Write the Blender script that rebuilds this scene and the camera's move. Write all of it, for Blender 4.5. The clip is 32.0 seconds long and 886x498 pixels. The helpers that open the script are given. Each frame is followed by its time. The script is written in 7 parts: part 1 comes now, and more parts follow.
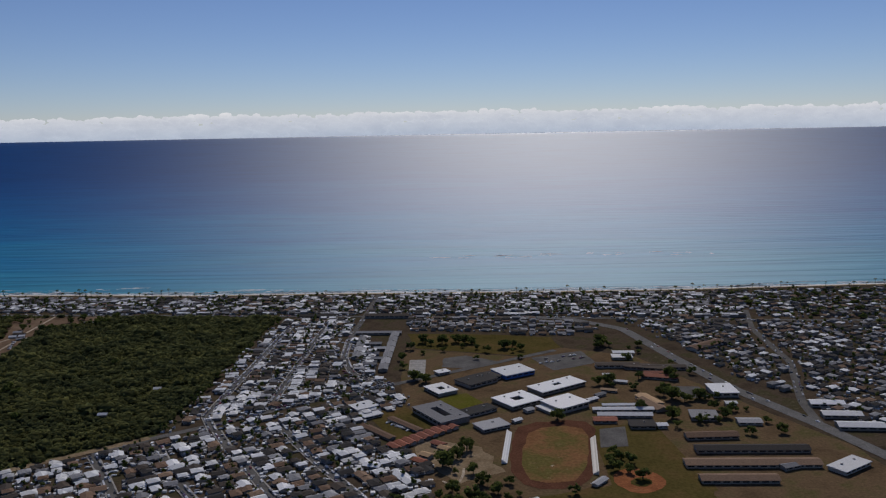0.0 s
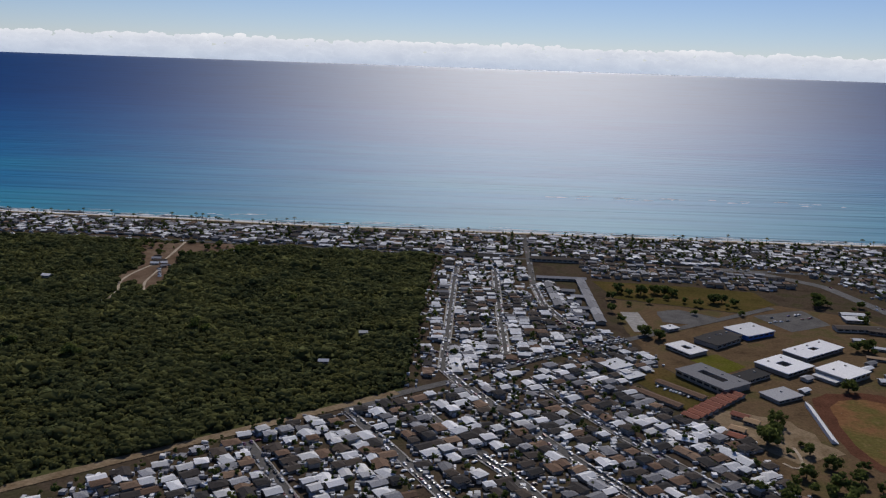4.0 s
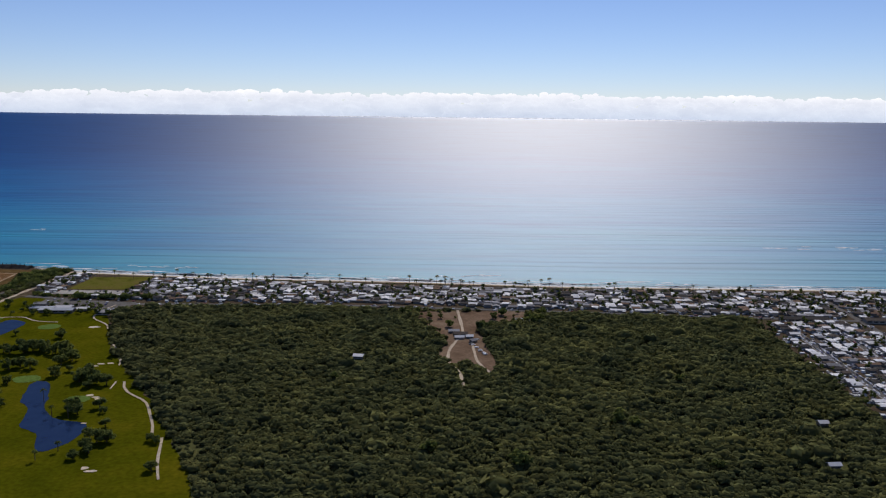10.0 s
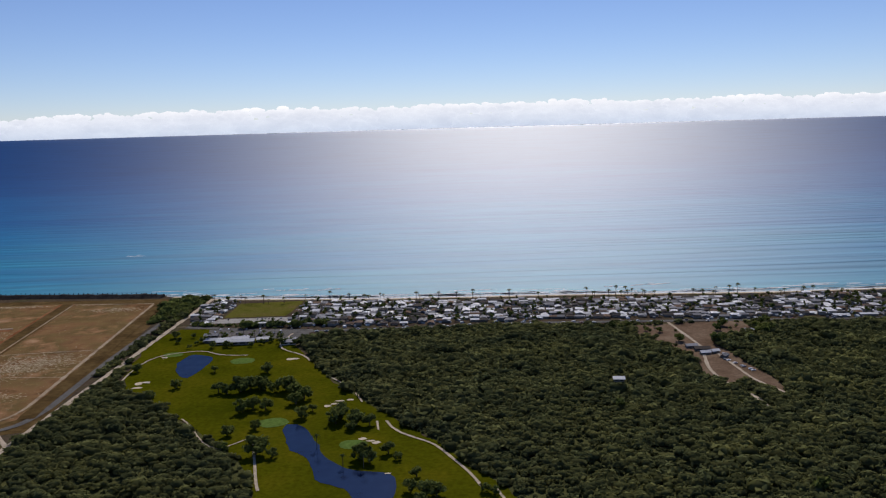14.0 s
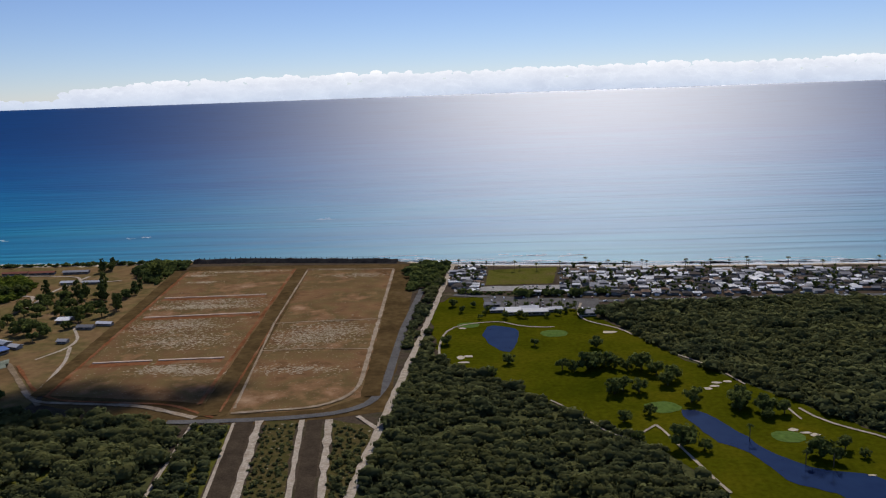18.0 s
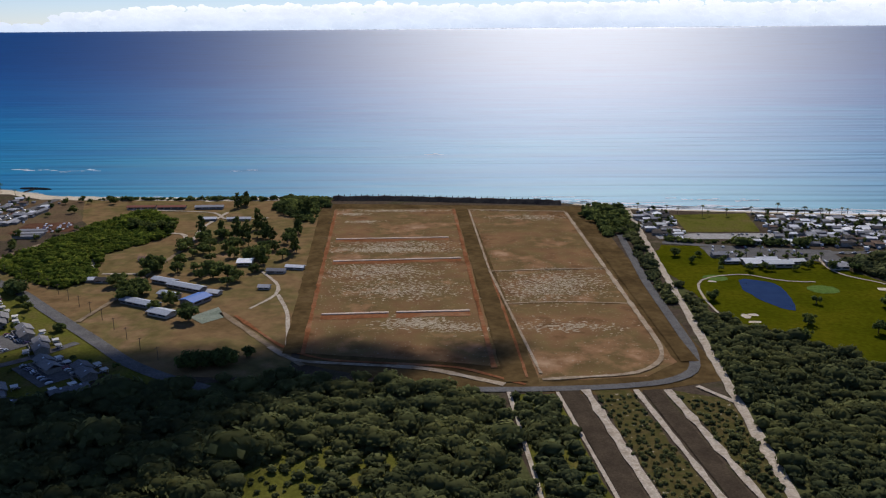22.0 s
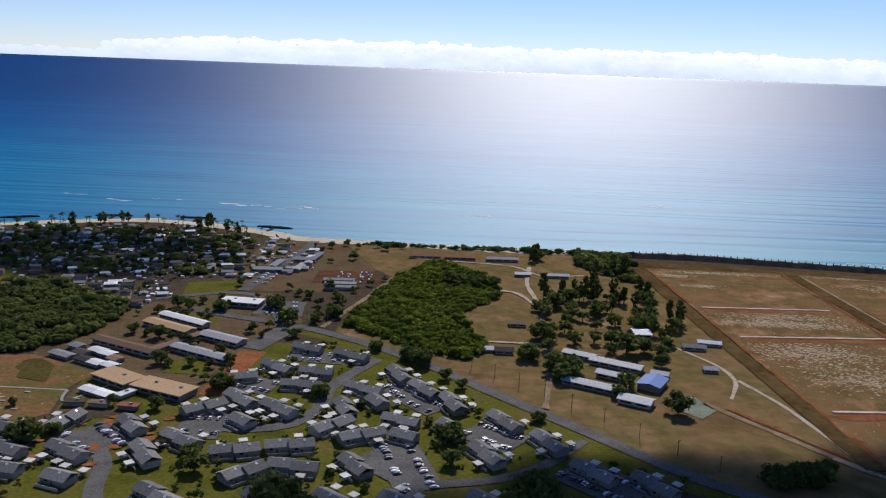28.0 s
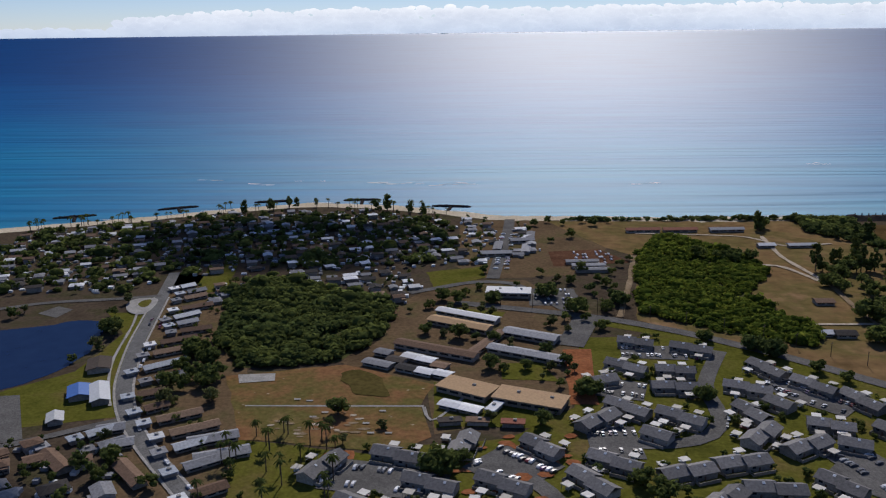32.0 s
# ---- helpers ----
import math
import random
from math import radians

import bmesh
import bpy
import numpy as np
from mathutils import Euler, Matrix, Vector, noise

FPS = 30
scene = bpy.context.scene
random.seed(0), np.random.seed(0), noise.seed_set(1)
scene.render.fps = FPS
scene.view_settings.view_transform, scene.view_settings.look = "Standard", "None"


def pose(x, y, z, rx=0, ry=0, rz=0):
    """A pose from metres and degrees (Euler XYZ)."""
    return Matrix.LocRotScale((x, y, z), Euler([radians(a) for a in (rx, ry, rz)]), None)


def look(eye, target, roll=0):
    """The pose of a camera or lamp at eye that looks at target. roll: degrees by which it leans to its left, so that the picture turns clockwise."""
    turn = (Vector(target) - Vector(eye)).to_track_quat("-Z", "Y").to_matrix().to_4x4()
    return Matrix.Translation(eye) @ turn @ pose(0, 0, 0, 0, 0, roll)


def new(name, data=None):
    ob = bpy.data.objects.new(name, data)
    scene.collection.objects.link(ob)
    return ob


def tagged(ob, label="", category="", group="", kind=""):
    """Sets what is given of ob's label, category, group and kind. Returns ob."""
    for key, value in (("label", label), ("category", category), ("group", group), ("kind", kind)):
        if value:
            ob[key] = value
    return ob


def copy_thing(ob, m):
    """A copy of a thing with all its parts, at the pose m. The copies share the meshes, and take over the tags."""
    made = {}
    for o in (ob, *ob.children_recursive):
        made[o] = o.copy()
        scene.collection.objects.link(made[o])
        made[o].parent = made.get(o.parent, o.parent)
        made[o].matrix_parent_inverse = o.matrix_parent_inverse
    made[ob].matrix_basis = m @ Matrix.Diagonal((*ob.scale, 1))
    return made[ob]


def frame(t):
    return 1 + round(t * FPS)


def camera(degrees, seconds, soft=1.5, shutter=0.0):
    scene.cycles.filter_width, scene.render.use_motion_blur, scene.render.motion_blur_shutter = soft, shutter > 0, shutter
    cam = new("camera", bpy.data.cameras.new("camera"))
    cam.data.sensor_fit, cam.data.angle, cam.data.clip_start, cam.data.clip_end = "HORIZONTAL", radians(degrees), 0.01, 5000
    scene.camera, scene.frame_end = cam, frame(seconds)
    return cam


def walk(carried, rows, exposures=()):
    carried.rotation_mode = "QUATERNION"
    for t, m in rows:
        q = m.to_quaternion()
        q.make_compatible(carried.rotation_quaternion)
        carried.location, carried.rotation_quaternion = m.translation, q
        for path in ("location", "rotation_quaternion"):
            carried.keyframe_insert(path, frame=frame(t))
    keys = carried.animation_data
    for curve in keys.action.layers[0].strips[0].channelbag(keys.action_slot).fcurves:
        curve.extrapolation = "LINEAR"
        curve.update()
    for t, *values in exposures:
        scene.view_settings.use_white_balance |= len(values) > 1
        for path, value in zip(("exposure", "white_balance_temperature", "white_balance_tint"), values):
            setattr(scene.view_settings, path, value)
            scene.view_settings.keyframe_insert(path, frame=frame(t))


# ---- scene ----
# the camera and its flight along the coast
cam = camera(55.02, 32.0, 1.2)
ROWS = [
    (0.0, 0.00, 0.00, 162.57, 81.220, 1.050, -0.157),
    (0.5, -18.03, 7.77, 161.19, 79.789, 1.405, 0.208),
    (1.0, -36.01, 15.49, 159.83, 79.544, 1.050, -0.644),
    (1.5, -53.96, 23.17, 158.49, 78.670, -0.374, -0.271),
    (2.0, -71.86, 30.80, 157.16, 76.928, -1.138, -0.233),
    (2.5, -89.72, 38.40, 155.85, 76.387, -1.263, 0.477),
    (3.0, -107.54, 45.94, 154.56, 76.071, -0.674, -0.647),
    (3.5, -125.31, 53.44, 153.29, 76.951, -1.214, -0.571),
    (5.5, -195.97, 82.97, 148.38, 76.868, -3.523, -1.077),
    (6.0, -213.53, 90.23, 147.20, 77.146, -2.498, -1.824),
    (6.5, -231.03, 97.44, 146.03, 77.451, -2.172, -1.481),
    (7.0, -248.50, 104.59, 144.88, 77.476, -1.815, -2.079),
    (7.5, -265.91, 111.70, 143.75, 78.754, -1.084, -1.728),
    (8.0, -283.28, 118.75, 142.64, 78.778, -1.316, -1.813),
    (8.5, -300.60, 125.74, 141.55, 78.872, -0.952, -1.717),
    (9.0, -317.88, 132.69, 140.47, 79.243, -1.731, -1.785),
    (9.5, -335.10, 139.57, 139.41, 78.990, -2.914, -1.667),
    (10.0, -352.28, 146.41, 138.37, 80.378, -0.698, -0.780),
    (10.5, -369.41, 153.18, 137.35, 79.323, -1.965, -0.466),
    (11.0, -386.49, 159.90, 136.34, 78.404, -1.855, -1.555),
    (11.5, -403.52, 166.55, 135.36, 78.818, -0.135, -1.471),
    (12.0, -420.50, 173.15, 134.39, 81.753, -1.284, -0.880),
    (12.5, -437.43, 179.69, 133.44, 80.111, -0.791, -1.438),
    (13.0, -454.30, 186.17, 132.50, 79.632, -0.155, -0.827),
    (13.5, -471.13, 192.58, 131.59, 80.642, 1.461, -2.120),
    (15.5, -537.91, 217.62, 128.10, 81.618, 1.344, -0.596),
    (16.0, -554.48, 223.71, 127.28, 81.615, 0.343, 0.831),
    (16.5, -570.99, 229.74, 126.47, 82.013, 0.355, 1.372),
    (17.0, -587.44, 235.71, 125.68, 81.487, 2.365, 0.933),
    (17.5, -603.84, 241.60, 124.90, 80.561, 0.439, 2.270),
    (18.0, -620.19, 247.43, 124.15, 79.099, 2.008, 2.523),
    (18.5, -636.48, 253.18, 123.41, 78.049, 1.374, 2.512),
    (19.0, -652.71, 258.87, 122.69, 78.801, 1.457, 2.800),
    (19.5, -668.89, 264.49, 121.99, 77.863, 0.955, 2.233),
    (20.0, -685.01, 270.03, 121.30, 77.492, 0.738, 2.280),
    (20.5, -701.07, 275.50, 120.64, 78.013, -0.189, 2.287),
    (21.0, -717.08, 280.90, 119.99, 75.959, -0.163, 1.795),
    (21.5, -733.02, 286.23, 119.36, 75.314, 0.095, 1.312),
    (22.0, -748.91, 291.48, 118.75, 74.904, 0.456, 1.276),
    (22.5, -764.74, 296.65, 118.15, 74.961, -0.916, 1.869),
    (23.0, -780.51, 301.75, 117.57, 73.678, 0.866, 0.470),
    (23.5, -796.22, 306.77, 117.01, 74.794, 1.577, 0.234),
    (24.0, -811.87, 311.71, 116.47, 73.758, 1.572, -1.047),
    (24.5, -827.46, 316.57, 115.95, 75.297, 1.714, -0.452),
    (25.0, -842.99, 321.36, 115.44, 75.081, 0.989, -0.142),
    (25.5, -858.46, 326.06, 114.96, 74.351, 0.944, -0.765),
    (26.0, -873.86, 330.68, 114.48, 74.121, 0.557, -1.132),
    (26.5, -889.21, 335.23, 114.03, 74.837, 0.025, 1.093),
    (28.5, -949.95, 352.56, 112.40, 77.854, -2.473, 1.931),
    (29.0, -964.97, 356.68, 112.04, 77.277, -2.458, 1.381),
    (29.5, -979.93, 360.71, 111.69, 76.880, -2.521, 1.478),
    (30.0, -994.83, 364.66, 111.37, 76.638, -1.996, 0.848),
    (30.5, -1009.66, 368.51, 111.06, 77.585, -0.773, 1.445),
    (31.0, -1024.42, 372.28, 110.76, 76.096, -0.250, 2.275),
    (31.5, -1039.12, 375.96, 110.49, 75.362, -0.810, 2.281),
    (32.0, -1053.75, 379.55, 110.23, 75.292, 0.694, 1.763),
]
EXPOSURES = [(0.0, -0.5, 6330, 12), (3.0, -0.32, 6330, 12), (6.0, -0.06, 6380, 12), (9.0, 0.07, 6420, 13), (13.0, 0.06, 6420, 13), (16.0, 0.0, 6400, 13), (19.0, 0.04, 6300, 12), (23.0, 0.27, 6200, 12), (26.0, 0.44, 6200, 12), (29.0, 0.16, 6200, 12), (32.0, -0.03, 6150, 12)]
walk(cam, [(t, pose(x, y, z, rx, ry, rz)) for t, x, y, z, rx, ry, rz in ROWS], EXPOSURES)

# ---- world, sun, light ----
SUN_AZ, SUN_EL = 7.5, 40.0
world = bpy.data.worlds.new("sky")
scene.world = world
world.use_nodes = True
wn = world.node_tree
sky = wn.nodes.new("ShaderNodeTexSky")
sky.sky_type = "NISHITA"
sky.sun_disc = False
sky.sun_elevation, sky.sun_rotation = radians(SUN_EL), radians(SUN_AZ)
sky.altitude = 2600
sky.air_density, sky.dust_density, sky.ozone_density = 1.0, 0.1, 2.5
wn.nodes["Background"].inputs[1].default_value = 0.078
tint = wn.nodes.new("ShaderNodeMix")
tint.data_type, tint.blend_type = "RGBA", "MULTIPLY"
tint.inputs[0].default_value = 1.0
tint.inputs[7].default_value = (0.81, 0.84, 1.01, 1)
wn.links.new(sky.outputs[0], tint.inputs[6])
wn.links.new(tint.outputs[2], wn.nodes["Background"].inputs[0])
sun_data = bpy.data.lights.new("sun", "SUN")
sun_data.energy, sun_data.angle, sun_data.color = 3.2, radians(0.53), (1.0, 0.925, 0.825)
sun = new("sun", sun_data)
toward = Vector((math.sin(radians(SUN_AZ)) * math.cos(radians(SUN_EL)), math.cos(radians(SUN_AZ)) * math.cos(radians(SUN_EL)), math.sin(radians(SUN_EL))))
sun.matrix_world = look(toward * 900 + Vector((-500, 400, 0)), (-500, 400, 0))

# ---- materials ----


def principled(name, rough=0.9, spec=0.3):
    m = bpy.data.materials.new(name)
    m.use_nodes = True
    b = m.node_tree.nodes["Principled BSDF"]
    b.inputs["Roughness"].default_value = rough
    b.inputs["Specular IOR Level"].default_value = spec
    return m, m.node_tree, b


def noise_node(nt, scale, detail=4.0, rough=0.55, vec=None, stretch=None):
    n = nt.nodes.new("ShaderNodeTexNoise")
    n.inputs["Scale"].default_value, n.inputs["Detail"].default_value, n.inputs["Roughness"].default_value = scale, detail, rough
    if vec is None:
        vec = nt.nodes.new("ShaderNodeNewGeometry").outputs["Position"]
    if stretch:
        mp = nt.nodes.new("ShaderNodeMapping")
        mp.inputs["Scale"].default_value = stretch
        nt.links.new(vec, mp.inputs["Vector"])
        vec = mp.outputs[0]
    nt.links.new(vec, n.inputs["Vector"])
    return n


def ramp(nt, fac, stops):
    r = nt.nodes.new("ShaderNodeValToRGB")
    e = r.color_ramp.elements
    while len(e) < len(stops):
        e.new(0.5)
    for k, (p, c) in zip(e, stops):
        k.position, k.color = p, (*c, 1)
    nt.links.new(fac, r.inputs[0])
    return r


def mix(nt, fac, a, b, kind="MIX"):
    m = nt.nodes.new("ShaderNodeMix")
    m.data_type, m.blend_type = "RGBA", kind
    for sock, v in ((m.inputs[0], fac), (m.inputs[6], a), (m.inputs[7], b)):
        if isinstance(v, (int, float)):
            sock.default_value = v
        elif isinstance(v, tuple):
            sock.default_value = (*v, 1)
        else:
            nt.links.new(v, sock)
    return m.outputs[2]


def bump(nt, b, height, strength=0.4, dist=0.2):
    k = nt.nodes.new("ShaderNodeBump")
    k.inputs["Strength"].default_value, k.inputs["Distance"].default_value = strength, dist
    nt.links.new(height, k.inputs["Height"])
    nt.links.new(k.outputs[0], b.inputs["Normal"])


def mottled(name, stops, scale=0.08, fine=1.2, rough=0.95, spec=0.0, relief=0.5, dist=0.3, speck=None, stretch=None):
    """A surface with two scales of variation: broad patches through a colour ramp, fine grain over it."""
    m, nt, b = principled(name, rough, spec)
    big = noise_node(nt, scale, 6.0, 0.62, stretch=stretch)
    small = noise_node(nt, fine, 3.0)
    col = ramp(nt, big.outputs["Fac"], stops).outputs[0]
    grain = ramp(nt, small.outputs["Fac"], ((0.25, (0.62,) * 3), (0.75, (1.3,) * 3))).outputs[0]
    col = mix(nt, 0.8, col, grain, "MULTIPLY")
    if speck:
        sp = noise_node(nt, speck[0], 2.0, 0.5)
        col = mix(nt, ramp(nt, sp.outputs["Fac"], ((speck[1], (0, 0, 0)), (speck[1] + 0.06, (1, 1, 1)))).outputs[0], col, speck[2])
    nt.links.new(col, b.inputs["Base Color"])
    bump(nt, b, small.outputs["Fac"], relief, dist)
    return m


def varied(name, stops, rough=0.7, spec=0.3, island=False, fine=1.5, relief=0.0, metal=0.0, spread=0.25, patches=0.0, thin=0.0):
    """A colour that differs from object to object (or clump to clump), with stains and grain."""
    m, nt, b = principled(name, rough, spec)
    b.inputs["Metallic"].default_value = metal
    if island:
        rnd = nt.nodes.new("ShaderNodeNewGeometry").outputs["Random Per Island"]
    else:
        rnd = nt.nodes.new("ShaderNodeObjectInfo").outputs["Random"]
    col = ramp(nt, rnd, stops).outputs[0]
    small = noise_node(nt, fine, 4.0)
    grain = ramp(nt, small.outputs["Fac"], ((0.3, (1 - spread,) * 3), (0.7, (1 + spread,) * 3))).outputs[0]
    col = mix(nt, 1.0, col, grain, "MULTIPLY")
    if patches:
        broad = noise_node(nt, patches, 3.0)
        col = mix(nt, 1.0, col, ramp(nt, broad.outputs["Fac"], ((0.32, (0.72, 0.78, 0.85)), (0.68, (1.25, 1.2, 1.05)))).outputs[0], "MULTIPLY")
    nt.links.new(col, b.inputs["Base Color"])
    if relief:
        bump(nt, b, small.outputs["Fac"], relief, 0.25)
    if thin:
        tr = nt.nodes.new("ShaderNodeBsdfTranslucent")
        nt.links.new(col, tr.inputs[0])
        mx = nt.nodes.new("ShaderNodeMixShader")
        mx.inputs[0].default_value = thin
        nt.links.new(b.outputs[0], mx.inputs[1])
        nt.links.new(tr.outputs[0], mx.inputs[2])
        nt.links.new(mx.outputs[0], nt.nodes["Material Output"].inputs[0])
    return m


MAT = {}
MAT["land"] = mottled("town_soil", ((0.3, (0.05, 0.038, 0.027)), (0.5, (0.088, 0.066, 0.046)), (0.62, (0.064, 0.058, 0.03)), (0.75, (0.15, 0.112, 0.08))), 0.06, 0.7)
MAT["understory"] = mottled("shaded_undergrowth", ((0.3, (0.06, 0.066, 0.026)), (0.7, (0.1, 0.1, 0.038))), 0.08, 0.9)
MAT["golf"] = mottled("mown_grass", ((0.3, (0.042, 0.05, 0.002)), (0.5, (0.066, 0.07, 0.003)), (0.7, (0.098, 0.088, 0.005))), 0.03, 0.5, relief=0.2)
MAT["green"] = mottled("putting_green", ((0.3, (0.085, 0.14, 0.03)), (0.7, (0.11, 0.165, 0.04))), 0.05, 0.6, relief=0.1)
MAT["lawn"] = mottled("lawn", ((0.3, (0.0637, 0.0658, 0.0127)), (0.48, (0.111, 0.11, 0.0202)), (0.6, (0.122, 0.106, 0.0276)), (0.72, (0.159, 0.115, 0.0478))), 0.06, 0.8, relief=0.3)
MAT["drygrass"] = mottled("dry_grass", ((0.28, (0.12, 0.078, 0.034)), (0.42, (0.205, 0.13, 0.062)), (0.56, (0.14, 0.11, 0.042)), (0.66, (0.23, 0.145, 0.075)), (0.76, (0.32, 0.215, 0.12))), 0.03, 0.16, relief=0.35)
MAT["field"] = mottled("fallow_field", ((0.3, (0.133, 0.074, 0.0327)), (0.42, (0.212, 0.12, 0.0585)), (0.54, (0.152, 0.106, 0.0447)), (0.63, (0.239, 0.135, 0.0688)), (0.74, (0.331, 0.217, 0.129))), 0.03, 0.12, relief=0.25, speck=(0.9, 0.66, (0.331, 0.261, 0.181)))
MAT["weedy"] = mottled("weedy_broken_ground", ((0.3, (0.055, 0.05, 0.016)), (0.45, (0.1, 0.078, 0.03)), (0.58, (0.07, 0.066, 0.02)), (0.7, (0.15, 0.1, 0.05)), (0.8, (0.3, 0.24, 0.16))), 0.12, 0.5, relief=0.4, speck=(0.5, 0.66, (0.34, 0.29, 0.21)))
MAT["paledust"] = mottled("pale_trodden_dust", ((0.3, (0.2, 0.145, 0.09)), (0.5, (0.34, 0.265, 0.18)), (0.72, (0.46, 0.38, 0.28))), 0.12, 0.9)
MAT["redtrack"] = mottled("reddish_wheel_track", ((0.3, (0.15, 0.06, 0.026)), (0.5, (0.23, 0.095, 0.042)), (0.64, (0.27, 0.15, 0.08)), (0.76, (0.18, 0.09, 0.04))), 0.06, 0.7)
MAT["berm"] = mottled("bare_earth_bank", ((0.3, (0.066, 0.042, 0.018)), (0.55, (0.11, 0.072, 0.03)), (0.75, (0.16, 0.105, 0.05))), 0.05, 0.3, relief=0.4)
MAT["campus"] = mottled("campus_soil", ((0.3, (0.0875, 0.06, 0.035)), (0.5, (0.144, 0.0975, 0.0562)), (0.65, (0.1, 0.0875, 0.0375)), (0.75, (0.2, 0.138, 0.0875))), 0.05, 0.7)
MAT["clearing"] = mottled("trodden_brown_soil", ((0.3, (0.1, 0.066, 0.042)), (0.5, (0.16, 0.11, 0.075)), (0.65, (0.2, 0.145, 0.1)), (0.78, (0.27, 0.21, 0.15))), 0.06, 0.7)
MAT["cream"] = varied("cream_painted_roof", ((0.0, (0.4, 0.37, 0.32)), (0.5, (0.52, 0.49, 0.44)), (1.0, (0.66, 0.64, 0.6))), 0.7, 0.3, spread=0.12)
MAT["redsoil"] = mottled("red_soil", ((0.3, (0.2, 0.075, 0.034)), (0.6, (0.3, 0.12, 0.055)), (0.75, (0.24, 0.12, 0.06))), 0.15, 0.9)
MAT["darkred"] = mottled("dark_red_soil", ((0.3, (0.08, 0.04, 0.024)), (0.6, (0.13, 0.066, 0.04)), (0.75, (0.17, 0.1, 0.06))), 0.12, 0.8)
MAT["redwall"] = mottled("red_dusted_concrete", ((0.3, (0.52, 0.38, 0.28)), (0.7, (0.68, 0.56, 0.45))), 0.3, 1.5, rough=0.9)
MAT["palecoral"] = mottled("pale_stubble", ((0.3, (0.32, 0.25, 0.16)), (0.7, (0.5, 0.42, 0.3))), 0.4, 1.6)
MAT["coral"] = mottled("crushed_coral", ((0.3, (0.3, 0.24, 0.17)), (0.55, (0.48, 0.41, 0.32)), (0.75, (0.24, 0.18, 0.11))), 0.25, 1.3)
MAT["avenue"] = mottled("faded_asphalt", ((0.3, (0.13, 0.127, 0.122)), (0.7, (0.19, 0.186, 0.18))), 0.12, 1.6, rough=0.9)
MAT["asphalt"] = mottled("worn_asphalt", ((0.3, (0.0975, 0.0936, 0.0884)), (0.7, (0.163, 0.156, 0.147))), 0.12, 1.6, rough=0.9)
MAT["darkasphalt"] = mottled("old_dark_asphalt", ((0.3, (0.045, 0.034, 0.024)), (0.7, (0.085, 0.064, 0.042))), 0.12, 1.6, rough=0.9)
MAT["concrete"] = mottled("concrete", ((0.3, (0.26, 0.25, 0.23)), (0.7, (0.42, 0.40, 0.37))), 0.3, 2.0, rough=0.85)
MAT["greencourt"] = mottled("faded_green_court", ((0.3, (0.16, 0.19, 0.14)), (0.7, (0.26, 0.28, 0.22))), 0.2, 1.4, rough=0.85)
MAT["sand"] = mottled("beach_sand", ((0.3, (0.48, 0.40, 0.28)), (0.7, (0.62, 0.54, 0.41))), 0.06, 0.8)
MAT["dust"] = mottled("trodden_dust", ((0.3, (0.17, 0.12, 0.07)), (0.7, (0.30, 0.23, 0.15))), 0.12, 0.8)
MAT["trackred"] = mottled("running_track_cinder", ((0.3, (0.092, 0.044, 0.028)), (0.7, (0.138, 0.0638, 0.04))), 0.1, 1.0)
MAT["rock"] = mottled("dark_rock", ((0.3, (0.03, 0.027, 0.025)), (0.7, (0.075, 0.065, 0.055))), 0.2, 1.2, relief=0.8)
LEAF = ((0.0, (0.116, 0.128, 0.056)), (0.5, (0.128, 0.14, 0.06)), (1.0, (0.15, 0.152, 0.062)))
MAT["leaf"] = varied("scrub_foliage", LEAF, 0.9, 0.0, True, 0.16, 0.0, spread=0.26, patches=0.03, thin=0.6)
MAT["leafdark"] = varied("dark_foliage", ((0.0, (0.084, 0.106, 0.0364)), (1.0, (0.154, 0.182, 0.0532))), 0.9, 0.0, True, 1.1, 0.3, spread=0.3, patches=0.03, thin=0.55)
MAT["leafbright"] = varied("bright_foliage", ((0.0, (0.078, 0.107, 0.0182)), (0.6, (0.117, 0.156, 0.026)), (1.0, (0.221, 0.24, 0.039))), 0.9, 0.0, True, 1.1, 0.3, spread=0.3, patches=0.05, thin=0.5)
MAT["bark"] = varied("bark", ((0.0, (0.07, 0.05, 0.035)), (1.0, (0.14, 0.11, 0.08))), 0.9, 0.2)
MAT["wall"] = varied("painted_wall", ((0.0, (0.345, 0.31, 0.265)), (0.4, (0.23, 0.207, 0.178)), (0.7, (0.414, 0.38, 0.333)), (1.0, (0.184, 0.167, 0.149))), 0.85, 0.25)
MAT["wall_far"] = varied("painted_wall_far", ((0.0, (0.30, 0.27, 0.23)), (0.4, (0.2, 0.18, 0.155)), (0.7, (0.36, 0.33, 0.29)), (1.0, (0.16, 0.145, 0.13))), 0.85, 0.25, island=True)
MAT["roofwhite"] = varied("white_coated_roof", ((0.0, (0.84, 0.84, 0.84)), (0.35, (0.56, 0.57, 0.58)), (0.6, (0.7, 0.71, 0.72)), (0.8, (0.5, 0.5, 0.49)), (1.0, (0.84, 0.83, 0.82))), 0.8, 0.2, spread=0.12)
MAT["roofwhite_far"] = varied("white_coated_roof_far", ((0.0, (0.84, 0.84, 0.84)), (0.35, (0.56, 0.57, 0.58)), (0.6, (0.7, 0.71, 0.72)), (0.8, (0.5, 0.5, 0.49)), (1.0, (0.84, 0.83, 0.82))), 0.8, 0.2, spread=0.12, island=True)
MAT["roofgrey"] = varied("grey_shingle_roof", ((0.0, (0.27, 0.27, 0.28)), (0.5, (0.17, 0.17, 0.178)), (1.0, (0.4, 0.4, 0.41))), 0.9, 0.1)
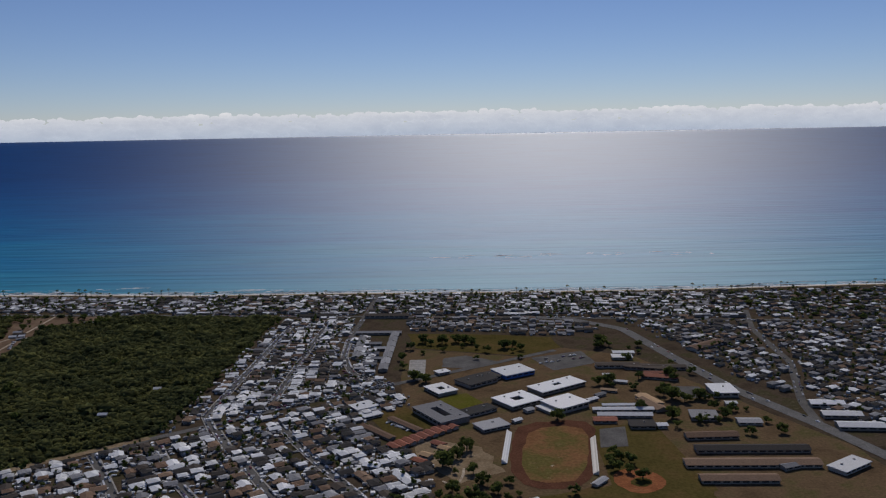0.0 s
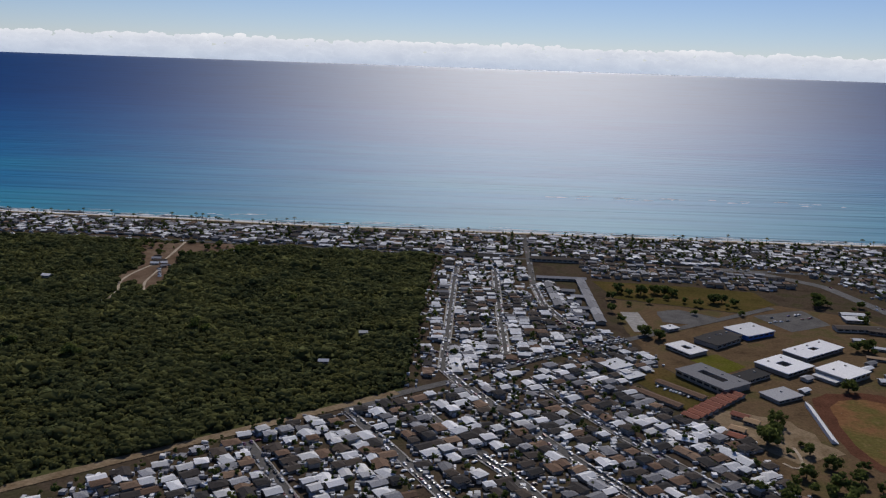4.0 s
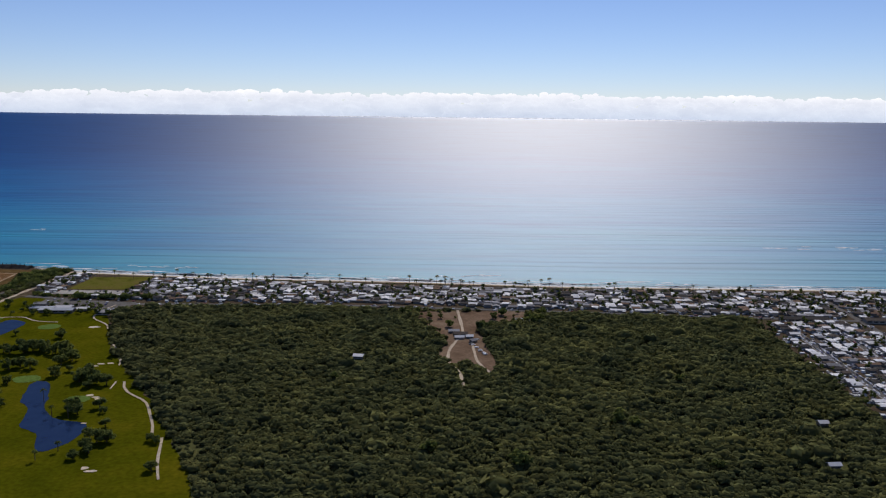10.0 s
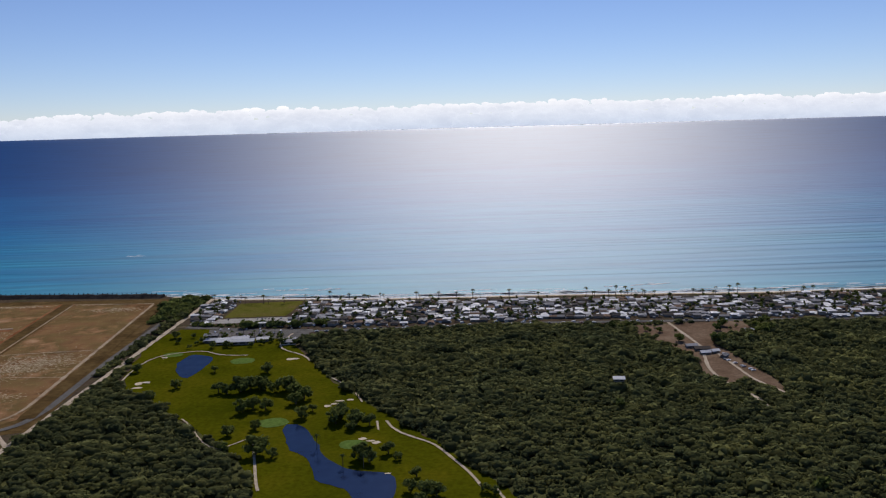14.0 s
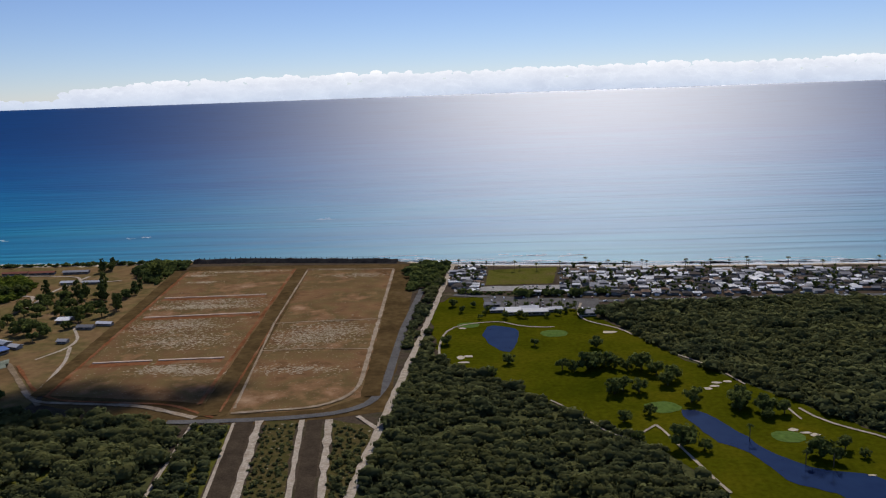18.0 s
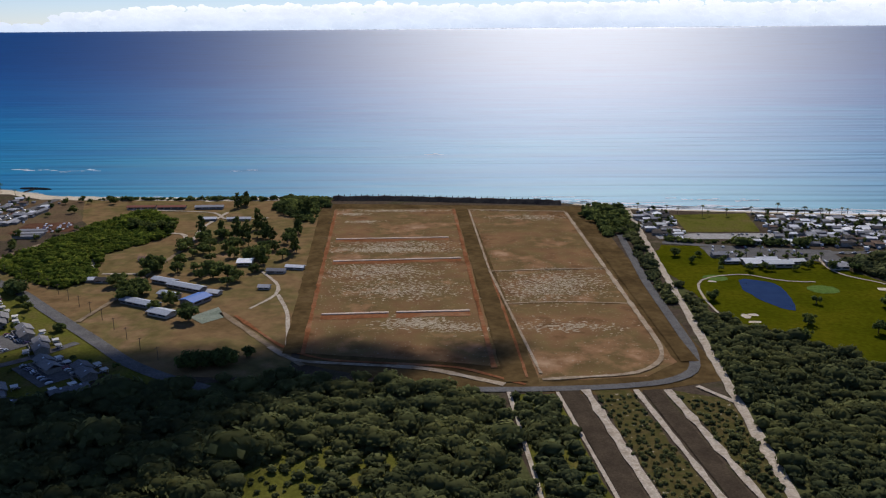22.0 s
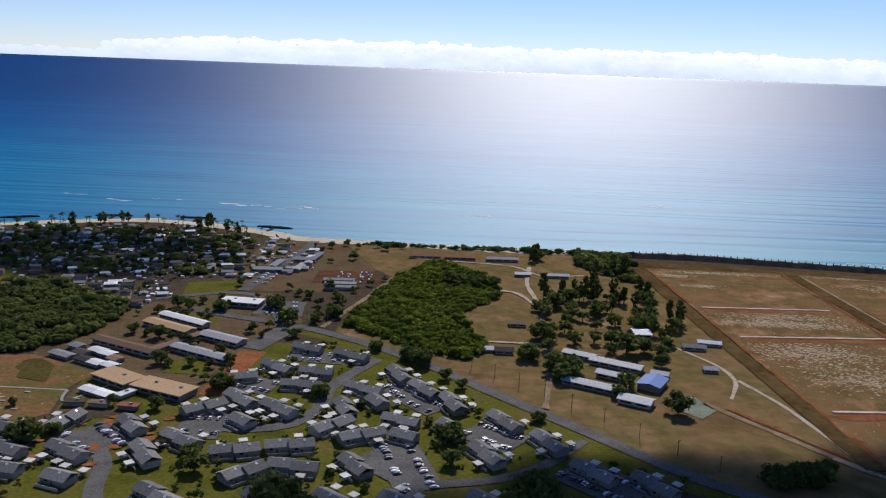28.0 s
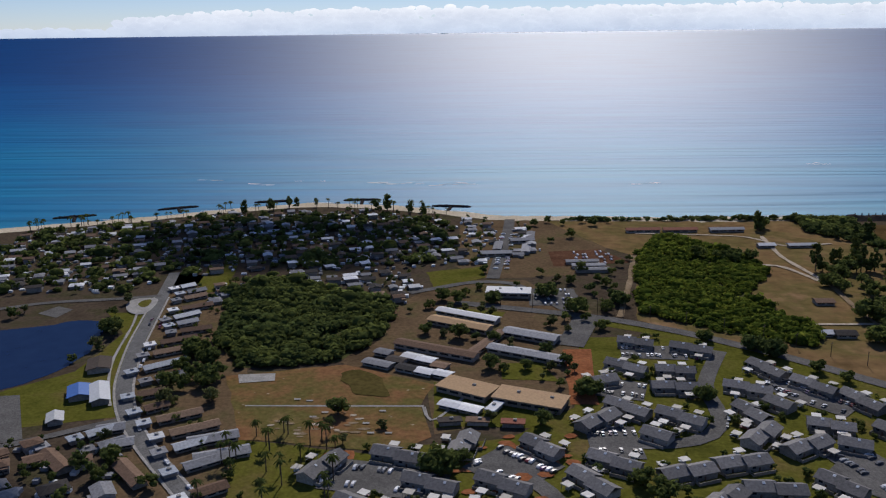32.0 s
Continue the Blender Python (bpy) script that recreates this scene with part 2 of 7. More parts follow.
MAT["roofgrey_far"] = varied("grey_shingle_roof_far", ((0.0, (0.27, 0.27, 0.28)), (0.5, (0.17, 0.17, 0.178)), (1.0, (0.4, 0.4, 0.41))), 0.9, 0.1, island=True)
MAT["roofpale"] = varied("pale_grey_metal_roof", ((0.0, (0.3, 0.33, 0.37)), (1.0, (0.4, 0.42, 0.45))), 0.6, 0.3)
MAT["turf"] = mottled("worn_school_turf", ((0.3, (0.149, 0.0713, 0.0322)), (0.45, (0.218, 0.115, 0.0552)), (0.58, (0.121, 0.106, 0.0345)), (0.75, (0.287, 0.172, 0.092))), 0.03, 0.6, speck=(0.25, 0.7, (0.414, 0.345, 0.253)))
MAT["turfgreen"] = mottled("thin_green_turf", ((0.3, (0.068, 0.057, 0.0182)), (0.5, (0.096, 0.076, 0.0258)), (0.7, (0.136, 0.0836, 0.038))), 0.04, 0.6)
MAT["roofdark"] = varied("dark_shingle_roof", ((0.0, (0.035, 0.034, 0.034)), (0.6, (0.055, 0.048, 0.044)), (1.0, (0.09, 0.07, 0.055))), 0.9, 0.1)
MAT["roofdark_far"] = varied("dark_shingle_roof_far", ((0.0, (0.035, 0.034, 0.034)), (0.6, (0.055, 0.048, 0.044)), (1.0, (0.09, 0.07, 0.055))), 0.9, 0.1, island=True)
MAT["roofbrown"] = varied("brown_shingle_roof", ((0.0, (0.138, 0.0862, 0.0575)), (0.6, (0.196, 0.127, 0.0862)), (1.0, (0.253, 0.172, 0.115))), 0.9, 0.1)
MAT["roofbrown_far"] = varied("brown_shingle_roof_far", ((0.0, (0.12, 0.075, 0.05)), (0.6, (0.17, 0.11, 0.075)), (1.0, (0.22, 0.15, 0.10))), 0.9, 0.1, island=True)
MAT["roofblue"] = varied("blue_metal_roof", ((0.0, (0.05, 0.13, 0.38)), (1.0, (0.06, 0.15, 0.42))), 0.65, 0.3, spread=0.1)
MAT["rooftan"] = varied("tan_gravel_roof", ((0.0, (0.42, 0.284, 0.163)), (1.0, (0.483, 0.331, 0.2))), 0.95, 0.05, spread=0.15)
MAT["roofred"] = varied("red_clay_roof", ((0.0, (0.20, 0.065, 0.04)), (1.0, (0.28, 0.09, 0.05))), 0.85, 0.25)
MAT["roofduplex"] = varied("weathered_grey_shingles", ((0.0, (0.147, 0.14, 0.137)), (0.5, (0.196, 0.188, 0.182)), (1.0, (0.252, 0.238, 0.227))), 0.9, 0.1)
MAT["glass"] = varied("window_glass", ((0.0, (0.02, 0.025, 0.03)), (1.0, (0.03, 0.035, 0.04))), 0.12, 0.6, spread=0.1)
MAT["skyglass"] = varied("skylight_acrylic", ((0.0, (0.55, 0.6, 0.66)), (1.0, (0.66, 0.7, 0.75))), 0.25, 0.5, spread=0.05)
MAT["carpaint"] = varied("car_paint", ((0.0, (0.7, 0.7, 0.7)), (0.35, (0.75, 0.75, 0.76)), (0.5, (0.35, 0.36, 0.37)), (0.68, (0.03, 0.03, 0.035)), (0.86, (0.1, 0.1, 0.11)), (0.93, (0.22, 0.03, 0.025)), (1.0, (0.04, 0.07, 0.2))), 0.3, 0.5, spread=0.05)
MAT["carpaint_far"] = varied("car_paint_far", ((0.0, (0.7, 0.7, 0.7)), (0.35, (0.75, 0.75, 0.76)), (0.5, (0.35, 0.36, 0.37)), (0.68, (0.03, 0.03, 0.035)), (0.86, (0.1, 0.1, 0.11)), (0.93, (0.22, 0.03, 0.025)), (1.0, (0.04, 0.07, 0.2))), 0.3, 0.5, island=True, spread=0.05)
MAT["tyre"] = varied("tyre_rubber", ((0.0, (0.02, 0.02, 0.02)), (1.0, (0.025, 0.025, 0.025))), 0.9, 0.2)
MAT["foam"] = mottled("sea_foam", ((0.3, (0.6, 0.66, 0.68)), (0.7, (0.85, 0.88, 0.9))), 0.15, 0.9)
MAT["pond"] = None


def water_material(name, rough):
    m, nt, b = principled(name, rough, 0.5)
    b.inputs["IOR"].default_value = 1.33
    geo = nt.nodes.new("ShaderNodeNewGeometry").outputs["Position"]
    return m, nt, b, geo


m, nt, b, geo = water_material("pond_water", 0.3)
b.inputs["Specular IOR Level"].default_value = 0.0
pn = noise_node(nt, 0.15, 4.0)
nt.links.new(ramp(nt, pn.outputs["Fac"], ((0.3, (0.006, 0.016, 0.055)), (0.7, (0.01, 0.024, 0.07)))).outputs[0], b.inputs["Base Color"])
bump(nt, b, noise_node(nt, 1.2, 3.0).outputs["Fac"], 0.15, 0.08)
shine = nt.nodes.new("ShaderNodeBsdfGlossy")
shine.inputs["Roughness"].default_value = 0.12
calm = nt.nodes.new("ShaderNodeMixShader")
calm.inputs[0].default_value = 0.09
nt.links.new(b.outputs[0], calm.inputs[1])
nt.links.new(shine.outputs[0], calm.inputs[2])
nt.links.new(calm.outputs[0], nt.nodes["Material Output"].inputs[0])
MAT["pond"] = m

# open sea: turquoise over the reef, deep blue further out
m, nt, b, geo = water_material("sea_water", 0.52)
b.inputs["Specular IOR Level"].default_value = 0.0
sep = nt.nodes.new("ShaderNodeSeparateXYZ")
nt.links.new(geo, sep.inputs[0])
patch = noise_node(nt, 1.0, 5.0, 0.6, stretch=(0.0012, 0.004, 0.001))
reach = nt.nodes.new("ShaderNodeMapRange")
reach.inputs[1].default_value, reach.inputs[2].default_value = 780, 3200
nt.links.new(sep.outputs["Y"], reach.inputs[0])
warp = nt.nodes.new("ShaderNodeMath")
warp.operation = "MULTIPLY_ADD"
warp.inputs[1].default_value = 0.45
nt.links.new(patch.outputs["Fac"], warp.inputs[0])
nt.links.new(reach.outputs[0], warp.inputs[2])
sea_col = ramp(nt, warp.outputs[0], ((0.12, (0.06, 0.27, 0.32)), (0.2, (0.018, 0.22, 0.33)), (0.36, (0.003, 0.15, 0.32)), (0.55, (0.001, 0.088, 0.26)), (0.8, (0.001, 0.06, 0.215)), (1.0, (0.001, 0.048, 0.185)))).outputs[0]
reef = noise_node(nt, 1.0, 4.0, 0.6, stretch=(0.006, 0.022, 0.01))
dim = ramp(nt, reef.outputs["Fac"], ((0.34, (0.8, 0.86, 0.9)), (0.5, (1, 1, 1)), (0.66, (1.1, 1.1, 1.06)))).outputs[0]
nt.links.new(mix(nt, 1.0, sea_col, dim, "MULTIPLY"), b.inputs["Base Color"])
lay = nt.nodes.new("ShaderNodeMapping")
lay.inputs["Scale"].default_value = (0.08, 1.0, 1.0)
nt.links.new(geo, lay.inputs["Vector"])
swell = nt.nodes.new("ShaderNodeTexWave")
swell.wave_type, swell.bands_direction = "BANDS", "Y"
for key, val in (("Scale", 0.0105), ("Distortion", 15.0), ("Detail", 3.0), ("Detail Scale", 1.1), ("Detail Roughness", 0.6)):
    swell.inputs[key].default_value = val
nt.links.new(lay.outputs[0], swell.inputs["Vector"])
chop = noise_node(nt, 0.2, 3.0, 0.6, stretch=(0.4, 1.0, 1.0))
h = nt.nodes.new("ShaderNodeMath")
h.operation = "MULTIPLY_ADD"
h.inputs[1].default_value = 6.0
nt.links.new(swell.outputs["Fac"], h.inputs[0])
nt.links.new(chop.outputs["Fac"], h.inputs[2])
bump(nt, b, h.outputs[0], 1.0, 0.2)
near_ = nt.nodes.new("ShaderNodeMapRange")
for k, val in ((1, 950), (2, 2000), (3, 1.0), (4, 0.3)):
    near_.inputs[k].default_value = val
nt.links.new(sep.outputs["Y"], near_.inputs[0])
nt.links.new(near_.outputs[0], b.inputs["Normal"].links[0].from_node.inputs["Strength"])
gloss = nt.nodes.new("ShaderNodeBsdfGlossy")
gloss.distribution = "BECKMANN"
gloss.inputs["Roughness"].default_value = 0.58
gloss.inputs["Color"].default_value = (0.93, 0.97, 1.0, 1)
nt.links.new(b.inputs["Normal"].links[0].from_socket, gloss.inputs["Normal"])
wet = nt.nodes.new("ShaderNodeMixShader")
graze = nt.nodes.new("ShaderNodeFresnel")
graze.inputs["IOR"].default_value = 1.33
more = nt.nodes.new("ShaderNodeMapRange")
for k, val in ((1, 0.3), (2, 0.85), (3, 0.058), (4, 0.098)):
    more.inputs[k].default_value = val
nt.links.new(graze.outputs[0], more.inputs[0])
nt.links.new(more.outputs[0], wet.inputs[0])
nt.links.new(b.outputs[0], wet.inputs[1])
nt.links.new(gloss.outputs[0], wet.inputs[2])
nt.links.new(wet.outputs[0], nt.nodes["Material Output"].inputs[0])
MAT["sea"] = m

# clouds out of view: self-glowing, mostly see-through so their shadows stay light
m, nt, b = principled("cloud", 1.0, 0.0)
b.inputs["Base Color"].default_value = (0.04, 0.04, 0.042, 1)
puff = noise_node(nt, 0.006, 5.0, 0.6, stretch=(0.6, 1.0, 1.6))
nt.links.new(ramp(nt, puff.outputs["Fac"], ((0.3, (0.6, 0.63, 0.72)), (0.55, (0.72, 0.75, 0.82)), (0.7, (0.86, 0.87, 0.9)))).outputs[0], b.inputs["Emission Color"])
b.inputs["Emission Strength"].default_value = 1.0
veil = nt.nodes.new("ShaderNodeBsdfTransparent")
thin_ = nt.nodes.new("ShaderNodeMixShader")
thin_.inputs[0].default_value = 0.68
nt.links.new(b.outputs[0], thin_.inputs[1])
nt.links.new(veil.outputs[0], thin_.inputs[2])
nt.links.new(thin_.outputs[0], nt.nodes["Material Output"].inputs[0])
MAT["cloud"] = m

# far bank of cumulus, self-glowing: white heads, haze painted into a bluer foot
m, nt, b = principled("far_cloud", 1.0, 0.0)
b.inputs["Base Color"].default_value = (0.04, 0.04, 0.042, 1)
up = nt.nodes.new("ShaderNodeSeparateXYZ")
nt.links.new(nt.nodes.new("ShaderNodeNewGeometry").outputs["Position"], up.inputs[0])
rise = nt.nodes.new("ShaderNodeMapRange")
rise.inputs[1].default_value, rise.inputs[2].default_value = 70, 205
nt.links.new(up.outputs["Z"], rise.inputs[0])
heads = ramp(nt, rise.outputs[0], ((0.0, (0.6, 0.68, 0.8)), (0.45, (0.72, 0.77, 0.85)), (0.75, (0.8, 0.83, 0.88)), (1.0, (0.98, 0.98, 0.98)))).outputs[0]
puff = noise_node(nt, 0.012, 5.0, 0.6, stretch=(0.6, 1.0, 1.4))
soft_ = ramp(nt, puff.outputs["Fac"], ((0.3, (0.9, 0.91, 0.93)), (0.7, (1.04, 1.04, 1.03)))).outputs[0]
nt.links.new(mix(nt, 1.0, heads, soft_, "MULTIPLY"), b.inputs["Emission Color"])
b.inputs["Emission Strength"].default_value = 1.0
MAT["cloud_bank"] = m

# ---- mesh helpers ----


class Shape:
    """Collects vertices and faces of one mesh."""

    def __init__(self):
        self.v, self.f = [], []

    def add(self, verts, faces):
        n = len(self.v)
        self.v += [tuple(p) for p in verts]
        self.f += [tuple(n + i for i in f) for f in faces]
        return self

    def box(self, x0, y0, z0, x1, y1, z1):
        return self.add([(x, y, z) for z in (z0, z1) for x, y in ((x0, y0), (x1, y0), (x1, y1), (x0, y1))],
                        ((3, 2, 1, 0), (4, 5, 6, 7), (0, 1, 5, 4), (1, 2, 6, 5), (2, 3, 7, 6), (3, 0, 4, 7)))

    def gable(self, x0, y0, x1, y1, z, rise, thick=0.15):
        """A pitched roof with its ridge along x."""
        c = (y0 + y1) / 2
        top = [(x0, y0, z), (x0, c, z + rise), (x0, y1, z), (x1, y0, z), (x1, c, z + rise), (x1, y1, z)]
        v = top + [(a, b_, h_ - thick) for a, b_, h_ in top]
        return self.add(v, ((0, 3, 4, 1), (1, 4, 5, 2), (6, 7, 10, 9), (7, 8, 11, 10), (0, 6, 9, 3), (2, 5, 11, 8), (0, 1, 7, 6), (1, 2, 8, 7), (3, 9, 10, 4), (4, 10, 11, 5)))

    def hip(self, x0, y0, x1, y1, z, rise, thick=0.15):
        c, d = (y0 + y1) / 2, min((y1 - y0) / 2, (x1 - x0) * 0.48)
        v = [(x0, y0, z), (x1, y0, z), (x1, y1, z), (x0, y1, z), (x0 + d, c, z + rise), (x1 - d, c, z + rise)]
        v += [(x0, y0, z - thick), (x1, y0, z - thick), (x1, y1, z - thick), (x0, y1, z - thick)]
        return self.add(v, ((0, 1, 5, 4), (1, 2, 5), (2, 3, 4, 5), (3, 0, 4), (9, 8, 7, 6), (0, 6, 7, 1), (1, 7, 8, 2), (2, 8, 9, 3), (3, 9, 6, 0)))

    def tube(self, p, q, r0, r1, n=6):
        p, q = Vector(p), Vector(q)
        a = (q - p).orthogonal().normalized()
        b_ = (q - p).normalized().cross(a)
        ring = [(a * math.cos(6.2832 * k / n) + b_ * math.sin(6.2832 * k / n)) for k in range(n)]
        v = [p + d * r0 for d in ring] + [q + d * r1 for d in ring]
        return self.add(v, [(k, (k + 1) % n, n + (k + 1) % n, n + k) for k in range(n)] + [tuple(range(n, 2 * n)), tuple(range(n - 1, -1, -1))])

    def mesh(self, name, mat, smooth=False):
        me = bpy.data.meshes.new(name)
        me.from_pydata(self.v, [], self.f)
        me.materials.append(MAT[mat])
        if smooth:
            me.shade_smooth()
        me.update()
        return me


def part(name, shape, mat, parent, label="", smooth=False):
    ob = new(name, shape.mesh(name, mat, smooth))
    ob.parent = parent
    return tagged(ob, label)


def thing(name, shape, mat, label, category, m=None, group="", kind="", smooth=False):
    ob = new(name, shape.mesh(name, mat, smooth) if shape else None)
    if m is not None:
        ob.matrix_basis = m
    return tagged(ob, label, category, group, kind)


def inside(x, y, poly):
    hit_ = False
    for k in range(len(poly)):
        (x0, y0), (x1, y1) = poly[k - 1], poly[k]
        if (y0 > y) != (y1 > y) and x < (x1 - x0) * (y - y0) / (y1 - y0) + x0:
            hit_ = not hit_
    return hit_


def area(poly):
    return 0.5 * sum(poly[k - 1][0] * poly[k][1] - poly[k][0] * poly[k - 1][1] for k in range(len(poly)))


def rough_edge(poly, step=6.0, wobble=1.0, seed=0.0):
    """A closed outline with shorter, slightly uneven sides."""
    out = []
    for k in range(len(poly)):
        a, b_ = Vector(poly[k]), Vector(poly[(k + 1) % len(poly)])
        n = max(1, int((b_ - a).length / step))
        for i in range(n):
            p = a.lerp(b_, i / n)
            out.append((p.x + wobble * noise.noise((p.x * 0.15, p.y * 0.15, seed)), p.y + wobble * noise.noise((p.x * 0.15, p.y * 0.15, seed + 7))))
    return out


def rounded(poly, times=2):
    """A closed outline with its corners cut round."""
    for _ in range(times):
        poly = [(a[0] * (1 - f_) + b_[0] * f_, a[1] * (1 - f_) + b_[1] * f_) for a, b_ in zip(poly, poly[1:] + poly[:1]) for f_ in (0.25, 0.75)]
    return poly


def sheet(name, poly, z, mat, label, category, kind="structure", depth=0.0, step=6.0, wobble=1.0, z_sag=None):
    """A flat area of ground with an uneven edge."""
    from mathutils.geometry import tessellate_polygon
    p = rough_edge(poly, step, wobble, z) if wobble else list(poly)
    if area(p) < 0:
        p = p[::-1]
    s = Shape()
    tris = tessellate_polygon([[Vector((x, y, 0)) for x, y in p]])
    faces = []
    for a, b_, c in tris:
        u, v, w = p[a], p[b_], p[c]
        faces.append((a, b_, c) if (v[0] - u[0]) * (w[1] - u[1]) - (v[1] - u[1]) * (w[0] - u[0]) > 0 else (a, c, b_))
    s.add([(x, y, z) for x, y in p], faces)
    if depth:
        n = len(p)
        s.add([(x, y, z) for x, y in p] + [(x, y, z - depth) for x, y in p], [(k, k + n, (k + 1) % n + n, (k + 1) % n) for k in range(n)])
    return thing(name, s, mat, label, category, kind=kind)


def strip(points, width, z, wobble=0.0, ends=None, step=5.0):
    """A band of even width along a line; ends gives the widths at its two ends."""
    pts, line = [Vector(p) for p in points], []
    for a, b_ in zip(pts, pts[1:]):
        n = max(1, int((b_ - a).length / step))
        line += [a.lerp(b_, i / n) for i in range(n)]
    line.append(pts[-1])
    for _ in range(2):
        line = [line[0]] + [(line[k - 1] + line[k] * 2 + line[k + 1]) / 4 for k in range(1, len(line) - 1)] + [line[-1]]
    s, v = Shape(), []
    for k, p in enumerate(line):
        d = (line[min(k + 1, len(line) - 1)] - line[max(k - 1, 0)]).normalized()
        f = k / max(1, len(line) - 1)
        w = width if not ends else ends[0] * (1 - f) + ends[1] * f
        w *= 0.5 * (1 + wobble * noise.noise((p.x * 0.2, p.y * 0.2, 3.0)))
        v += [(p.x - d.y * w, p.y + d.x * w, z), (p.x + d.y * w, p.y - d.x * w, z)]
    s.add(v, [(2 * k + 1, 2 * k + 3, 2 * k + 2, 2 * k) for k in range(len(line) - 1)])
    return s


ROADLINES = []


def road(name, points, width, z, mat, label, category="road", wobble=0.0, ends=None):
    ROADLINES.append((points, width / 2))
    z += 0.004 * (len(ROADLINES) % 40)
    return thing(name, strip(points, width, z, wobble, ends), mat, label, category, kind="structure")


def near_road(x, y, gap):
    """Whether a place lies on a road or within gap of its edge."""
    for points, half in ROADLINES:
        for (x0, y0), (x1, y1) in zip(points, points[1:]):
            dx, dy = x1 - x0, y1 - y0
            f = min(1.0, max(0.0, ((x - x0) * dx + (y - y0) * dy) / (dx * dx + dy * dy)))
            if math.hypot(x - x0 - f * dx, y - y0 - f * dy) < half + gap:
                return True
    return False


def scatter(poly, gap, rnd, jitter=0.45, avoid=()):
    xs, ys = [p[0] for p in poly], [p[1] for p in poly]
    out, y, row = [], min(ys), 0
    while y < max(ys):
        x = min(xs) + (row % 2) * gap / 2
        while x < max(xs):
            px, py = x + rnd.uniform(-jitter, jitter) * gap, y + rnd.uniform(-jitter, jitter) * gap
            if inside(px, py, poly) and not any(inside(px, py, q) for q in avoid):
                out.append((px, py))
            x += gap
        y += gap * 0.87
        row += 1
    return out

# ---- large structure: sea, land, sky's edge ----
SHORE = [(1600, 812), (900, 800), (380, 786), (218, 778), (60, 781), (-100, 788), (-240, 790), (-376, 804), (-511, 812), (-640, 830), (-682, 848),
         (-760, 864), (-840, 868), (-935, 868), (-998, 872), (-1040, 874), (-1060, 886), (-1109, 908), (-1157, 916), (-1208, 897), (-1252, 874), (-1285, 862), (-1325, 846), (-1500, 790), (-2600, 560)]
LAND = SHORE + [(-2600, -700), (1600, -700)]


def sea_level(y):
    return -0.5 if y < 1700 else -0.5 + 76.5 * ((y - 1700) / 2730) ** 2 if y <= 4430 else 76.0 - 0.1 * (y - 4430)


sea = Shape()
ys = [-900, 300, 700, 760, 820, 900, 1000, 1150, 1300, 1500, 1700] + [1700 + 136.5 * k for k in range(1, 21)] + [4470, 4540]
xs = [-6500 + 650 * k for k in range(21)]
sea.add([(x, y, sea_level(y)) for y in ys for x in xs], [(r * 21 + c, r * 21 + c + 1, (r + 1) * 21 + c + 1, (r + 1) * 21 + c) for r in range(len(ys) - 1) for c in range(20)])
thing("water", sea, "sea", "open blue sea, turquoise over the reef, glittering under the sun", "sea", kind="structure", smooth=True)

sheet("ground", LAND, 0.0, "land", "flat coastal plain of brown soil and dry grass", "ground", depth=0.6, step=14, wobble=3.0)


def shore_band(x0, x1, out, width, z, step=6.0):
    """A band of even width along the shore between two x, moved seaward by out."""
    pts = []
    for a, b_ in zip(SHORE, SHORE[1:]):
        n = max(1, int(abs(a[0] - b_[0]) / step))
        pts += [(a[0] + (b_[0] - a[0]) * i / n, a[1] + (b_[1] - a[1]) * i / n + out) for i in range(n) if x0 <= a[0] + (b_[0] - a[0]) * i / n <= x1]
    return strip(pts, width, z, 0.6)


thing("beach", shore_band(-680, 1000, -0.3, 3.6, 0.06), "sand", "pale sand beach along the water", "beach", kind="structure")
thing("beach", shore_band(-1500, -845, -3.5, 12, 0.06), "sand", "wide pale sand beach below the palms", "beach", kind="structure")

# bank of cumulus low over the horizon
rc = random.Random(5)


def ico(sub=0):
    bm = bmesh.new()
    bmesh.ops.create_icosphere(bm, subdivisions=sub + 1, radius=1.0)
    v = np.array([p.co[:] for p in bm.verts])
    f = np.array([[p.index for p in q.verts] for q in bm.faces])
    bm.free()
    return v, f


ICO = [ico(0), ico(1), ico(2)]


def cluster(name, centers, radii, mat, label, category, sub=0, squash=(1, 1, 1), rough=0.25, kind="stuff", seed=1, smooth=True):
    """Many lumpy clumps as one mesh; centers and radii are arrays."""
    v0, f0 = ICO[sub]
    rng = np.random.default_rng(seed)
    n, k = len(centers), len(v0)
    c, r = np.asarray(centers, float), np.asarray(radii, float)
    turn = rng.uniform(0, 6.283, n)
    scale = 1 + rng.uniform(-rough, rough, (n, k, 1))
    p = v0[None] * scale
    x = p[..., 0] * np.cos(turn)[:, None] - p[..., 1] * np.sin(turn)[:, None]
    y = p[..., 0] * np.sin(turn)[:, None] + p[..., 1] * np.cos(turn)[:, None]
    p = np.stack([x * squash[0], y * squash[1], p[..., 2] * squash[2]], -1) * r[:, None, None] + c[:, None]
    f = (f0[None] + (np.arange(n) * k)[:, None, None]).reshape(-1, 3)
    me = bpy.data.meshes.new(name)
    me.vertices.add(n * k)
    me.vertices.foreach_set("co", p.reshape(-1).astype(np.float32))
    me.loops.add(len(f) * 3)
    me.loops.foreach_set("vertex_index", f.reshape(-1).astype(np.int32))
    me.polygons.add(len(f))
    me.polygons.foreach_set("loop_start", np.arange(0, len(f) * 3, 3, dtype=np.int32))
    me.materials.append(MAT[mat])
    me.update()
    if smooth:
        me.shade_smooth()
    ob = new(name, me)
    return tagged(ob, label, category, kind=kind)


